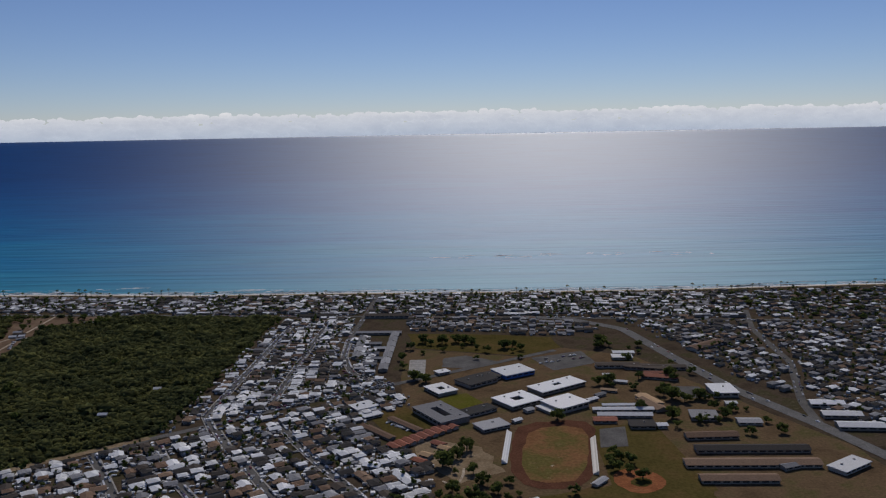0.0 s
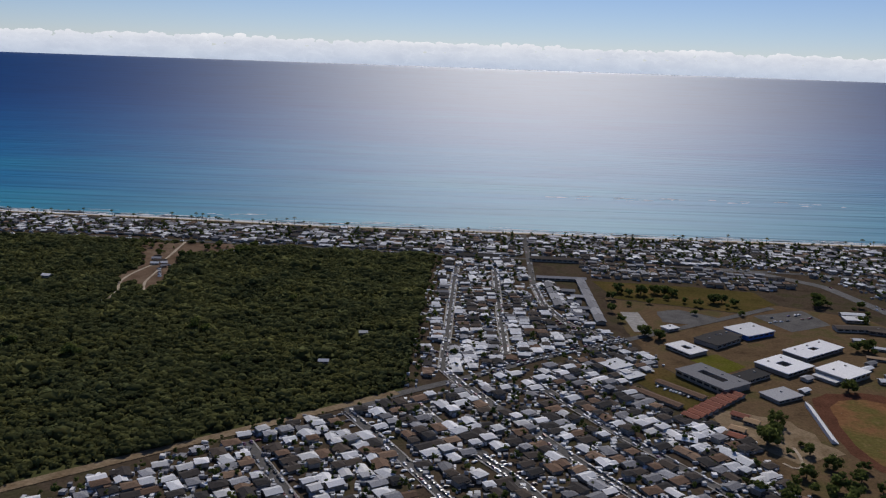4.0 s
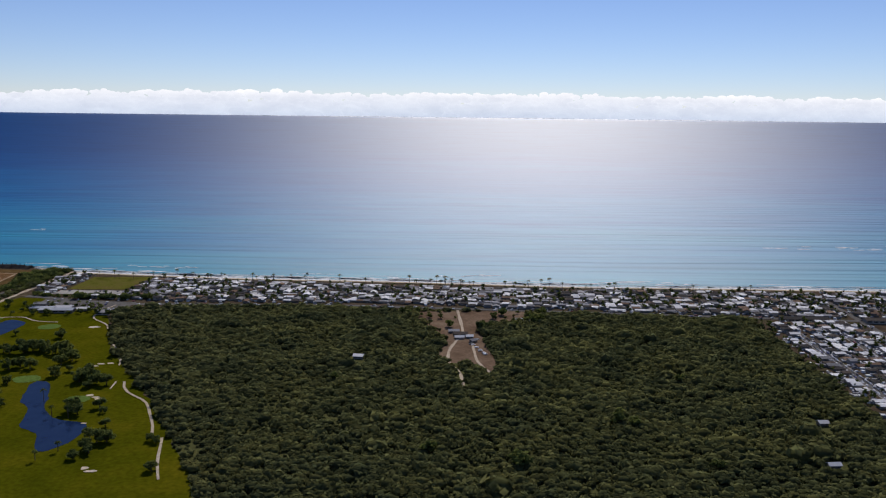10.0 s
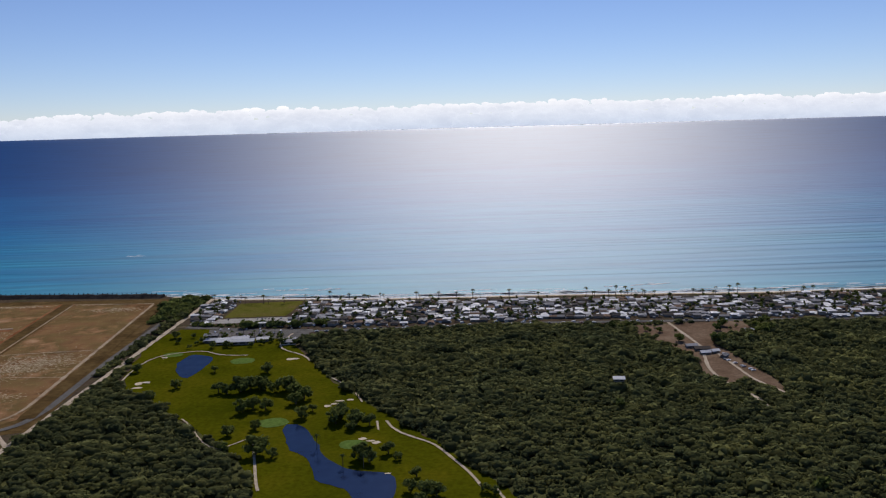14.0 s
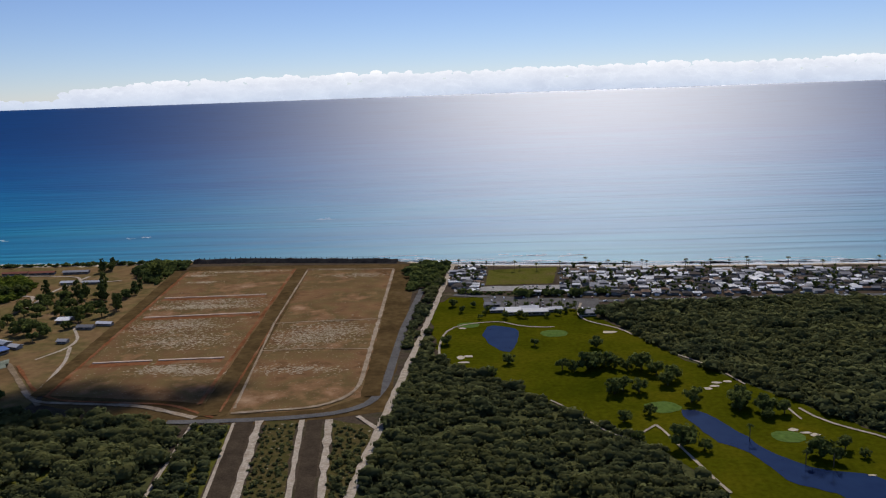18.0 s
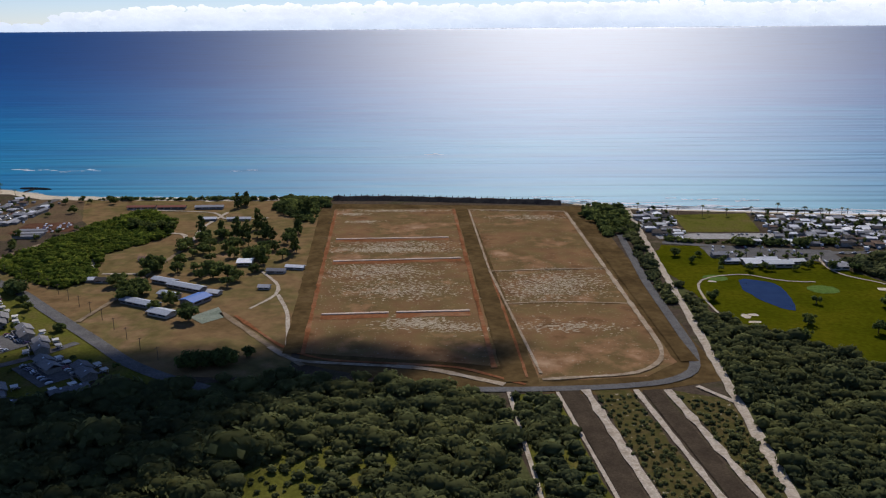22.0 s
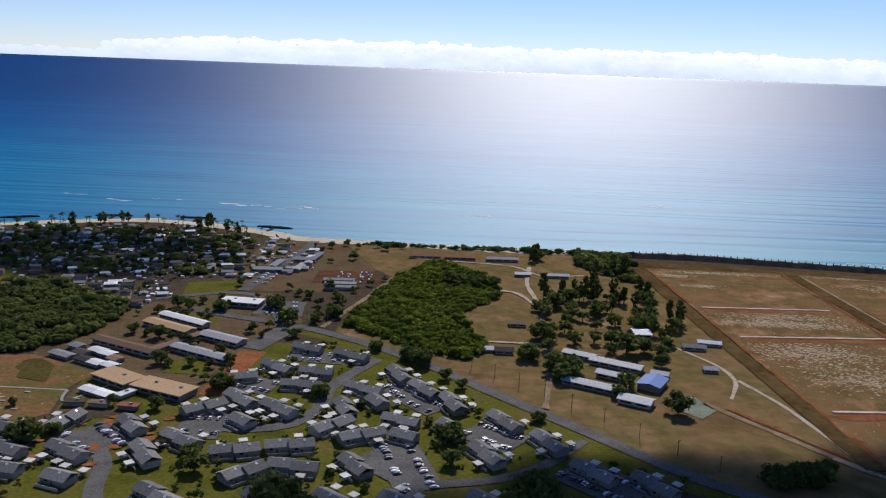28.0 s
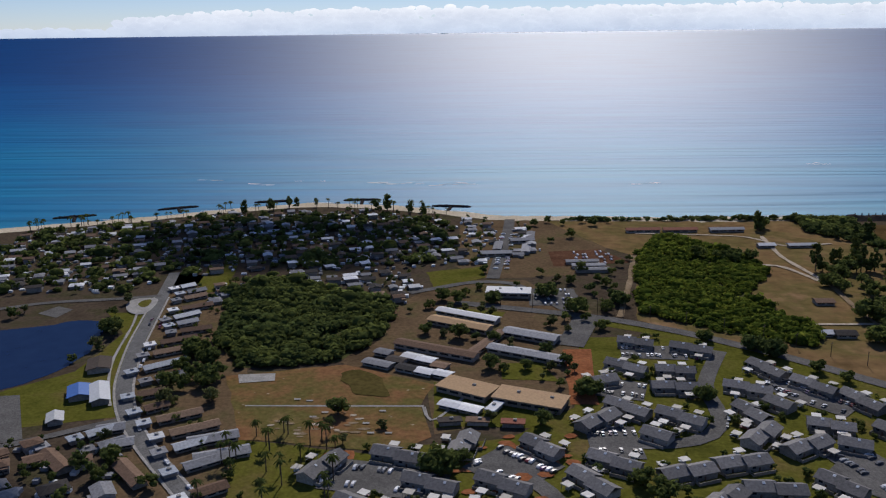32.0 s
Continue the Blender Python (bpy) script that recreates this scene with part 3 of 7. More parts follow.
def leafy(name, centers, radii, mat, label, category, tufts=20, squash=0.6, kind="stuff", seed=1, bare=1.0, stray=0.38, leaf=1.0):
    """Tree crowns as one mesh: an uneven core each, set about with sprays of leaves facing all ways."""
    v0, f0 = ICO[0]
    rng = np.random.default_rng(seed)
    c, r = np.asarray(centers, float), np.asarray(radii, float)
    n, k = len(c), len(v0)
    flat = np.array([1.0, 1.0, squash])
    core = v0[None] * rng.uniform(0.55, 0.95, (n, k, 1)) * flat * r[:, None, None] * bare + c[:, None]
    cf = (f0[None] + (np.arange(n) * k)[:, None, None]).reshape(-1, 3)
    d = rng.normal(size=(n, tufts, 3))
    d[..., 2] = np.abs(d[..., 2]) * 1.1 - 0.3
    d /= np.linalg.norm(d, axis=-1, keepdims=True)
    at = c[:, None] + d * flat * r[:, None, None] * rng.uniform(0.72, 1.08, (n, tufts, 1))
    nor = d + rng.normal(size=d.shape) * stray
    nor /= np.linalg.norm(nor, axis=-1, keepdims=True)
    u = np.cross(nor, rng.normal(size=d.shape))
    u /= np.linalg.norm(u, axis=-1, keepdims=True)
    w = np.cross(nor, u)
    size = r[:, None, None] * rng.uniform(0.2, 0.42, (n, tufts, 1)) * leaf
    quad = np.stack([at - u * size, at - w * size * rng.uniform(0.4, 1, size.shape) + nor * size * 0.25, at + u * size, at + w * size * rng.uniform(0.4, 1, size.shape) + nor * size * 0.25], 2).reshape(-1, 3)
    m_ = n * tufts
    qf = (np.array([[0, 1, 2], [0, 2, 3]])[None] + (np.arange(m_) * 4)[:, None, None]).reshape(-1, 3) + n * k
    p, f = np.concatenate([core.reshape(-1, 3), quad]), np.concatenate([cf, qf])
    me = bpy.data.meshes.new(name)
    me.vertices.add(len(p))
    me.vertices.foreach_set("co", p.reshape(-1).astype(np.float32))
    me.loops.add(len(f) * 3)
    me.loops.foreach_set("vertex_index", f.reshape(-1).astype(np.int32))
    me.polygons.add(len(f))
    me.polygons.foreach_set("loop_start", np.arange(0, len(f) * 3, 3, dtype=np.int32))
    me.materials.append(MAT[mat])
    me.update()
    return tagged(new(name, me), label, category, kind=kind)


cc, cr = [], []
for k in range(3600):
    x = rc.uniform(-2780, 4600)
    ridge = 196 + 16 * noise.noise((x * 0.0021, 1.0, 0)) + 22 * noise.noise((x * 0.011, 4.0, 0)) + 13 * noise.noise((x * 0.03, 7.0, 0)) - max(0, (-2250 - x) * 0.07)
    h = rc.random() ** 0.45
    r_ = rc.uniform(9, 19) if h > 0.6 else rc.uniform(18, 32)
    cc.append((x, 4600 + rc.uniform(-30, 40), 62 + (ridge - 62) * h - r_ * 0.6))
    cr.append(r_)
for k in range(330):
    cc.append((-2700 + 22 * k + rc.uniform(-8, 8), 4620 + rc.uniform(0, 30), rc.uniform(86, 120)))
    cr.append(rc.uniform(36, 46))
# low glowing puffs added as pale horizon haze left of the bank
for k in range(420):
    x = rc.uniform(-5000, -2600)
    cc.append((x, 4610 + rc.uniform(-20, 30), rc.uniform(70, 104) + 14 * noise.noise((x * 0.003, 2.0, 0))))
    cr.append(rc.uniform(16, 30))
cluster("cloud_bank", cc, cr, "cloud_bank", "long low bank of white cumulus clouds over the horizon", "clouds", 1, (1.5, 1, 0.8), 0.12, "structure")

# ---- areas of the plain ----
WOODS = [(-138, 692), (-153, 425), (-198, 393), (-253, 354), (-300, 320), (-385, 320), (-420, 400), (-443, 450), (-458, 480), (-484, 533), (-523, 596), (-546, 647), (-562, 706), (-480, 722), (-368, 714), (-250, 704)]
CLEARING = [(-366, 708), (-288, 711), (-288, 686), (-313, 681), (-321, 668), (-320, 646), (-315, 590), (-319, 574), (-325, 590), (-341, 592), (-347, 606), (-342, 644), (-352, 664)]
GOLF = [(-650, 737), (-615, 737), (-568, 706), (-546, 647), (-523, 596), (-484, 533), (-461, 486), (-443, 450), (-420, 400), (-410, 370), (-520, 370), (-534, 420), (-542, 460), (-560, 521), (-588, 555), (-619, 596), (-643, 625), (-650, 684)]
WOODS_B = [(-653, 735), (-652, 690), (-645, 626), (-619, 596), (-588, 555), (-560, 521), (-543, 460), (-535, 420), (-520, 370), (-672, 370), (-664, 495), (-658, 606), (-650, 720)]
FIELD_L = [(-832, 832), (-754, 832), (-736, 572), (-808, 584)]
FIELD_R = [(-745, 832), (-683, 822), (-673, 576), (-686, 563), (-723, 558)]
WOODS_C = [(-935, 520), (-897, 537), (-866, 550), (-811, 562), (-746, 552), (-737, 545), (-729, 480), (-722, 380), (-940, 380)]
WEDGE = [(-987, 700), (-974, 785), (-951, 825), (-925, 797), (-917, 760), (-939, 721), (-926, 676), (-934, 661), (-955, 672)]
HOUSING = [(-1014, 672), (-964, 672), (-957, 660), (-940, 635), (-905, 600), (-874, 569), (-878, 545), (-900, 533), (-935, 520), (-945, 440), (-1100, 440), (-1112, 570), (-1074, 588), (-1044, 593), (-1023, 613)]
PLAY = [(-1134, 636), (-1096, 646), (-1066, 630), (-1069, 614), (-1065, 594), (-1074, 585), (-1118, 592)]
WOODS_D = [(-1158, 723), (-1145, 750), (-1105, 724), (-1084, 709), (-1086, 675), (-1099, 648), (-1132, 643), (-1146, 669)]
LAGOON = [(-1300, 664), (-1233, 680), (-1217, 685), (-1210, 690), (-1200, 692), (-1194, 683), (-1192, 674), (-1191, 664), (-1189, 654), (-1191, 642), (-1195, 634), (-1199, 628), (-1206, 622), (-1300, 590)]
RANGE = [(-935, 862), (-1010, 862), (-985, 800), (-974, 785), (-990, 690), (-955, 664), (-904, 613), (-857, 562), (-810, 562), (-812, 583), (-838, 828), (-838, 862)]
POND_A = [(-619, 678), (-611, 674), (-604, 668), (-605, 652), (-609, 631), (-614, 633), (-618, 640), (-622, 652), (-623, 664)]
POND_B = [(-550, 557), (-540, 555), (-536, 544), (-531, 530), (-527, 518), (-520, 508), (-511, 503), (-502, 501), (-498, 495), (-498, 486), (-500, 476), (-505, 469), (-510, 470), (-513, 477), (-516, 488), (-521, 490), (-528, 496), (-530, 503), (-533, 516), (-537, 522), (-543, 528)]
sheet("ground_wood", WOODS, 0.05, "understory", "shaded floor of dense scrub woodland", "ground")
sheet("ground_wood", WOODS_B, 0.05, "understory", "shaded floor of scrub woodland beside the golf course", "ground")
sheet("ground_wood", WOODS_C, 0.05, "understory", "shaded floor of dark woodland below the fields", "ground")
sheet("ground_wood", WEDGE, 0.1, "understory", "floor under a wedge of bright green trees", "ground")
sheet("ground_wood", WOODS_D, 0.1, "understory", "floor under a dark green grove by the playing field", "ground")
sheet("clearing", CLEARING, 0.1, "clearing", "dusty brown clearing in the woodland", "ground")
sheet("golf_fairway", rounded(GOLF, 1), 0.1, "golf", "bright yellow-green mown golf fairways", "golf course", wobble=3.0)
sheet("range_ground", RANGE, 0.04, "drygrass", "wide dry yellow-brown grassland", "ground")
sheet("field_margin", [(-836, 848), (-668, 838), (-660, 560), (-700, 548), (-760, 553), (-808, 574)], 0.07, "berm", "brown weedy ground round the fallow fields", "ground")
sheet("wood_gap", [(-818, 504), (-780, 516), (-758, 514), (-764, 474), (-810, 470)], 0.09, "lawn", "dry olive weeds in a gap of the wood", "ground", wobble=5.0)
sheet("weed_strip", [(-733, 549), (-719, 549), (-699, 400), (-722, 400)], 0.08, "lawn", "weedy ground beside the old strips", "ground")
sheet("field", FIELD_L, 0.12, "field", "fallow tan field speckled with pale stubble", "field")
sheet("field", FIELD_R, 0.12, "field", "fallow tan field with greenish weeds", "field")
sheet("housing_lawn", HOUSING, 0.05, "lawn", "green and worn lawns between the duplexes", "lawn")
sheet("playing_field", PLAY, 0.12, "turf", "worn brown school playing field", "field")
for P, lab in ((POND_A, "dark blue golf pond beside the clubhouse"), (POND_B, "long dark blue golf pond with a narrow waist")):
    sheet("pond", rounded(P, 1), 0.16, "pond", lab, "pond", step=3, wobble=1.2)
sheet("lagoon", rounded(LAGOON, 1), 0.1, "pond", "dark blue lagoon with grassy banks", "lagoon", wobble=1.5)

# ---- roads and tracks ----
road("coast_road", [(420, 640), (250, 655), (98, 674), (-40, 689), (-134, 697), (-250, 709), (-409, 723), (-565, 722), (-640, 744)], 5.0, 0.2, "asphalt", "straight asphalt coast road")
road("main_road", [(60, 680), (98, 672), (136, 635), (155, 549), (171, 486), (195, 426), (210, 380), (235, 300)], 8.5, 0.21, "avenue", "wide curved asphalt avenue through the town")
road("street", [(250, 690), (233, 628), (226, 538), (201, 461), (195, 420)], 5.0, 0.19, "asphalt", "residential asphalt street")
road("street", [(-61, 780), (-64, 720), (-71, 617), (-70, 570), (-60, 530), (-34, 503)], 4.5, 0.18, "asphalt", "residential asphalt street with a bend")
road("street", [(-176, 402), (-155, 422), (-120, 446), (-80, 477), (-32, 507), (77, 578)], 5.0, 0.2, "asphalt", "straight asphalt street along the edge of town")
road("edge_track", [(-155, 424), (-198, 393), (-253, 354), (-300, 320)], 5.0, 0.2, "dust", "brown dirt track along the woodland edge")
road("street", [(-122, 660), (-126, 600), (-134, 455)], 4.0, 0.17, "asphalt", "narrow residential street")
road("street", [(-94, 660), (-97, 600), (-101, 478)], 4.0, 0.17, "asphalt", "narrow residential street")
TOWN = ([(-93, 445), (-76, 412), (-59, 382), (-41, 354), (-20, 318)], [(-122, 432), (-111, 410)], [(-95, 383), (-83, 361), (-69, 339), (-56, 316)], [(-146, 411), (-136, 391)],
        [(-176, 402), (-157, 371), (-144, 348), (-133, 328), (-122, 308)], [(-121, 364), (-106, 342), (-96, 320), (-88, 304)], [(-212, 370), (-190, 332), (-174, 304)], [(-134, 455), (-124, 432)])
for pts in TOWN:
    road("street", pts, 4.0, 0.17, "asphalt", "residential street between bungalows")
for x, y in ((-111, 409), (-95, 384), (-136, 390), (-121, 365), (-83, 361), (-59, 382)):
    sheet("street_end", [(x + 4.2 * math.cos(k * 0.6283), y + 4.2 * math.sin(k * 0.6283)) for k in range(10)], 0.16, "asphalt", "round asphalt turning place at a street's end", "road", wobble=0.0)


def kerb(points, off):
    """A narrow pale pavement along a street, off metres to its side."""
    line = []
    for k, p in enumerate(points):
        a_, b_ = points[max(k - 1, 0)], points[min(k + 1, len(points) - 1)]
        d_ = math.dist(a_, b_)
        line.append((p[0] - (b_[1] - a_[1]) / d_ * off, p[1] + (b_[0] - a_[0]) / d_ * off))
    thing("pavement", strip(line, 0.75, 0.36, 0.5), "concrete", "narrow pale concrete pavement along a street", "pavement", kind="structure")


for pts in (*TOWN, [(-122, 660), (-126, 600), (-134, 455)], [(-94, 660), (-97, 600), (-101, 478)], [(-71, 617), (-70, 570), (-60, 530), (-34, 503)]):
    kerb(pts, 2.4)
    kerb(pts, -2.4)
road("range_road", [(-1060, 712), (-1006, 694), (-994, 688), (-972, 674), (-948, 654), (-926, 631), (-909, 614), (-890, 595), (-870, 574), (-855, 563), (-835, 552)], 5.4, 0.2, "asphalt", "asphalt road past the dry grassland")
thing("road_verge", strip([(-1006, 691), (-994, 685), (-974, 671), (-950, 651), (-928, 628), (-911, 611), (-892, 592), (-872, 571), (-857, 560), (-837, 549)], 10, 0.055, 0.4), "lawn", "worn green and brown verge of the range road", "verge", kind="structure")
road("perimeter_road", [(-660, 761), (-664, 672), (-664, 588), (-668, 567), (-680, 558), (-700, 554), (-727, 552), (-745, 552)], 3.8, 0.22, "asphalt", "grey asphalt road round the fields")
road("dirt_road", [(-735, 556), (-762, 570), (-811, 576), (-822, 590)], 2.4, 0.2, "paledust", "pale dirt track along the field edge", wobble=0.7)
road("dirt_road", [(-728, 556), (-750, 571), (-800, 577), (-816, 588), (-844, 625)], 1.6, 0.2, "redtrack", "reddish dirt track in front of the fields", wobble=0.8)
road("dirt_road", [(-643, 830), (-645, 803), (-657, 606), (-661, 546), (-664, 495), (-670, 380)], 3.2, 0.18, "coral", "long pale dirt road beside the woodland", wobble=0.5)
for a, b_, w in (((-734, 550), (-722, 400), 1.6), ((-718, 550), (-698, 400), 1.5), ((-708.5, 552), (-688, 400), 3.6), ((-692, 552), (-671, 400), 2.4), ((-681.5, 552), (-661, 400), 3.4)):
    road("runway_edge", [a, b_], w * 0.8, 0.2, "coral", "strip of pale crushed coral", "track", wobble=0.75)
for a, b_, w in (((-714, 552), (-694, 400), 6.5), ((-687, 552), (-666, 400), 6.0)):
    road("old_runway", [a, b_], w, 0.15, "darkasphalt", "old dark asphalt strip", "road", wobble=0.1)
road("dirt_road", [(-671, 555), (-661, 541)], 2.0, 0.21, "coral", "pale dirt link road", wobble=0.4)
for pts, w, lab in (([(-838, 832), (-812, 583)], 7.0, "long dark brown earth bank beside the field"), ([(-750, 832), (-731, 558)], 7.5, "long dark brown earth bank between the fields"), ([(-678, 822), (-668, 576)], 6.0, "long brown earth bank beside the field")):
    road("earth_bank", pts, w, 0.24, "berm", lab, "bank", wobble=0.2)
for pts, w in (([(-745, 826), (-736, 690), (-722, 565)], 0.9), ([(-684, 820), (-675, 590), (-677, 577), (-688, 565), (-722, 560)], 1.6), ([(-746, 828), (-684, 822)], 1.0), ([(-735, 689), (-710, 692), (-679, 694)], 0.8), ([(-731, 640), (-706, 643), (-676, 640)], 0.6)):
    road("field_track", pts, w * 1.25, 0.26, "paledust", "thin pale wheel track round the field", "track", wobble=0.7)
for pts, w in (([(-755, 830), (-738, 570)], 2.0), ([(-831, 828), (-808, 582)], 2.0), ([(-745.5, 830), (-727, 562)], 1.4)):
    road("field_track", pts, w * 0.9, 0.26, "redtrack", "thin red soil track along the field", "track", wobble=0.7)
for pts, w, lab in (([(-968, 658), (-976, 641), (-982, 626), (-981, 608), (-986, 594), (-1000, 589), (-1018, 591)], 5.0, "curving asphalt street through the duplexes"),
                    ([(-897, 594), (-910, 575), (-924, 565), (-945, 560)], 4.0, "asphalt lane through the duplexes"),
                    ([(-945, 560), (-956, 540), (-977, 520), (-990, 480)], 4.5, "asphalt lane through the duplexes"),
                    ([(-1050, 583), (-1034, 566), (-1030, 545), (-1010, 520), (-990, 500)], 5.0, "asphalt lane through the duplexes"),
                    ([(-1192, 757), (-1185, 720), (-1180, 693), (-1175, 666), (-1170, 646), (-1165, 628), (-1159, 614), (-1154, 604), (-1144, 589), (-1134, 576), (-1123, 562), (-1095, 520)], 5.0, "main asphalt street beside the lagoon"),
                    ([(-1240, 566), (-1182, 587), (-1176, 591), (-1166, 598), (-1154, 605)], 3.2, "asphalt side street by the lagoon"),
                    ([(-1290, 690), (-1247, 704), (-1232, 713), (-1213, 716), (-1199, 718), (-1186, 722)], 3.4, "asphalt street along the lagoon's far shore"),
                    ([(-1044, 746), (-1033, 840), (-1031, 866)], 6.0, "asphalt yard road down to the beach"),
                    ([(-1009, 693), (-1019, 663)], 10.0, "wide asphalt forecourt"),
                    ([(-1080, 725), (-1052, 742), (-1035, 740), (-1015, 700)], 4.0, "curving asphalt drive by the school")):
    road("street", pts, w, 0.23, "avenue" if "main" in lab else "asphalt", lab)
for pts, w in (([(-1002, 658), (-980, 656)], 8), ([(-1014, 628), (-1000, 624)], 9), ([(-1022, 591), (-1008, 591)], 12), ([(-959, 633), (-953, 622), (-942, 611)], 8), ([(-932, 599), (-917, 588)], 10),
               ([(-904, 575), (-886, 559)], 11), ([(-956, 588), (-945, 557)], 9), ([(-925, 528), (-911, 521)], 12), ([(-1091, 574), (-1060, 568)], 10), ([(-1050, 584), (-1036, 571)], 12), ([(-978, 543), (-955, 524)], 11), ([(-962, 578), (-950, 567)], 9)):
    road("parking_lot", pts, w * 1.55, 0.2, "asphalt", "small asphalt parking court between duplexes", "parking lot")
for pts, w, m_ in (([(-1188, 700), (-1185, 690), (-1182, 675), (-1178, 652), (-1172, 633), (-1163, 613)], 0.9, "concrete"), ([(-504, 556), (-503, 547), (-498, 540), (-491, 534), (-483, 528), (-480, 519), (-476, 509), (-471, 498), (-468, 486)], 1.2, "coral"), ([(-463, 484), (-460, 472), (-459, 465), (-457, 458), (-452, 444)], 1.1, "coral"),
                   ([(-560, 542), (-558, 538), (-556, 524), (-553, 512), (-551, 500), (-548, 489)], 1.1, "coral"), ([(-541, 473), (-537, 463), (-534, 457), (-528, 450)], 1.1, "coral"), ([(-643, 628), (-644, 642), (-643, 653), (-642, 667), (-639, 676), (-626, 682), (-611, 684), (-606, 674), (-597, 671), (-586, 671)], 1.1, "coral"),
                   ([(-571, 530), (-565, 536), (-560, 542)], 0.9, "coral"), ([(-596, 568), (-589, 559), (-587, 552), (-582, 543), (-577, 533), (-571, 530)], 0.9, "coral"), ([(-567, 718), (-572, 694), (-569, 680), (-560, 673), (-553, 667), (-549, 655)], 1.3, "coral"), ([(-534, 622), (-529, 614), (-523, 604)], 1.0, "coral"), ([(-520, 596), (-516, 582)], 1.0, "coral"), ([(-508, 556), (-507, 545)], 0.9, "coral")):
    road("cart_path", pts, w, 0.24, m_, "narrow pale path through the grass", "path", wobble=0.3)
for pts, w, m_ in (([(-935, 782), (-921, 766), (-910, 767), (-900, 737)], 2.4, "coral"), ([(-900, 822), (-904, 781), (-899, 736)], 2.2, "coral"), ([(-965, 830), (-936, 827), (-907, 822), (-896, 800), (-870, 806)], 2.0, "coral"), ([(-901, 685), (-925, 685)], 1.8, "coral"), ([(-899, 736), (-902, 700), (-902, 653), (-907, 617)], 2.2, "dust"),
               ([(-851, 629), (-835, 608), (-820, 588), (-806, 572)], 2.6, "dust"), ([(-848, 690), (-834, 667), (-832, 653), (-840, 634)], 1.6, "coral"), ([(-832, 653), (-823, 630), (-815, 590)], 1.8, "coral"), ([(-333, 712), (-331, 655), (-341, 616), (-342, 593), (-335, 573), (-335, 549)], 1.8, "coral"), ([(-327, 642), (-326, 594), (-319, 572)], 1.6, "coral"),
               ([(-943, 718), (-938, 705), (-931, 690)], 1.4, "coral"), ([(-974, 785), (-984, 740), (-996, 694)], 2.6, "dust"), ([(-1122, 613.5), (-1068, 613.5)], 0.9, "concrete"), ([(-1068, 613), (-1066, 600), (-1052, 628)], 1.0, "concrete")):
    road("footpath", pts, w, 0.2, m_, "pale worn track across dry grass", "track", wobble=0.5)
for side in (-3.1, 3.1):
    thing("pavement", strip([(x + side, y) for x, y in ((-1185, 720), (-1180, 693), (-1175, 666), (-1170, 646), (-1165, 628), (-1159, 614), (-1154, 604), (-1144, 589), (-1134, 576), (-1123, 562))], 0.8, 0.3), "concrete", "narrow pale concrete pavement beside the street", "pavement", kind="structure")
sheet("campus_ground", [(-28, 590), (52, 563), (82, 585), (128, 560), (165, 470), (200, 395), (205, 330), (-8, 320), (2, 420), (-24, 470), (-28, 510)], 0.03, "campus", "bare brown ground of the school campus", "ground")
sheet("school_ground", [(-1092, 700), (-1084, 712), (-1062, 745), (-1030, 744), (-1006, 702), (-1014, 660), (-1024, 612), (-1064, 596), (-1068, 630), (-1098, 648)], 0.025, "campus", "bare brown school ground with thin grass", "ground")
sheet("school_lawn", [(-1066, 708), (-1040, 700), (-1046, 682), (-1070, 690)], 0.07, "lawn", "thin grass between the classroom wings", "lawn")
sheet("school_lawn", [(-1066, 632), (-1028, 606), (-1022, 612), (-1024, 600), (-1064, 600)], 0.07, "lawn", "thin grass before the tan classroom blocks", "lawn")
sheet("yard_ground", [(-1062, 768), (-1046, 746), (-1000, 752), (-985, 800), (-1005, 862), (-1060, 866)], 0.025, "campus", "bare brown ground of a service yard", "ground")
sheet("village_ground", [(-1300, 722), (-1200, 724), (-1150, 758), (-1060, 768), (-1060, 870), (-1120, 897), (-1160, 903), (-1210, 884), (-1320, 836)], 0.03, "land", "worn soil and grass between the beach houses", "lawn")
sheet("street_ground", [(-1192, 757), (-1160, 750), (-1128, 640), (-1112, 590), (-1100, 545), (-1120, 520), (-1160, 600), (-1178, 680)], 0.03, "campus", "worn lawns between the street's houses", "lawn")
sheet("tennis_court", [(-24, 560), (-13, 560), (-13, 522), (-24, 522)], 0.2, "concrete", "grey tennis courts side by side", "court", wobble=0.0)
sheet("ball_court", [(-863, 623), (-854, 636), (-848, 623), (-855, 615)], 0.2, "greencourt", "weathered grey-green ball court", "court", wobble=0.3)
sheet("school_court", [(80, 425), (94, 428), (90, 401), (76, 400)], 0.2, "asphalt", "bare grey school court", "court", wobble=0.0)
sheet("school_field", [(-28, 632), (40, 624), (78, 614), (82, 585), (52, 565), (-21, 590)], 0.1, "turfgreen", "yellow-brown open school field", "field", wobble=2.0)
sheet("parking_lot", [(58, 560), (95, 575), (100, 545), (70, 530)], 0.15, "asphalt", "faded asphalt school parking lot", "parking lot")
sheet("stadium_grass", rounded([(43, 428), (70, 431), (72, 410), (64, 371), (54, 360), (40, 361), (34, 374), (38, 400)], 1), 0.2, "turf", "brown stadium infield", "field", wobble=2.0)
sheet("running_track", rounded([(39, 436), (75, 440), (78, 420), (68, 366), (55, 353), (36, 354), (28, 372), (33, 410)], 1), 0.14, "trackred", "dark red running track round the infield", "track", wobble=2.0)
sheet("school_lawn", [(76, 430), (110, 432), (118, 350), (72, 330)], 0.1, "turfgreen", "patchy brown and green school lawn", "lawn")
sheet("school_lawn", [(-20, 425), (30, 425), (30, 320), (-10, 320)], 0.08, "campus", "dry brown school grounds", "lawn")
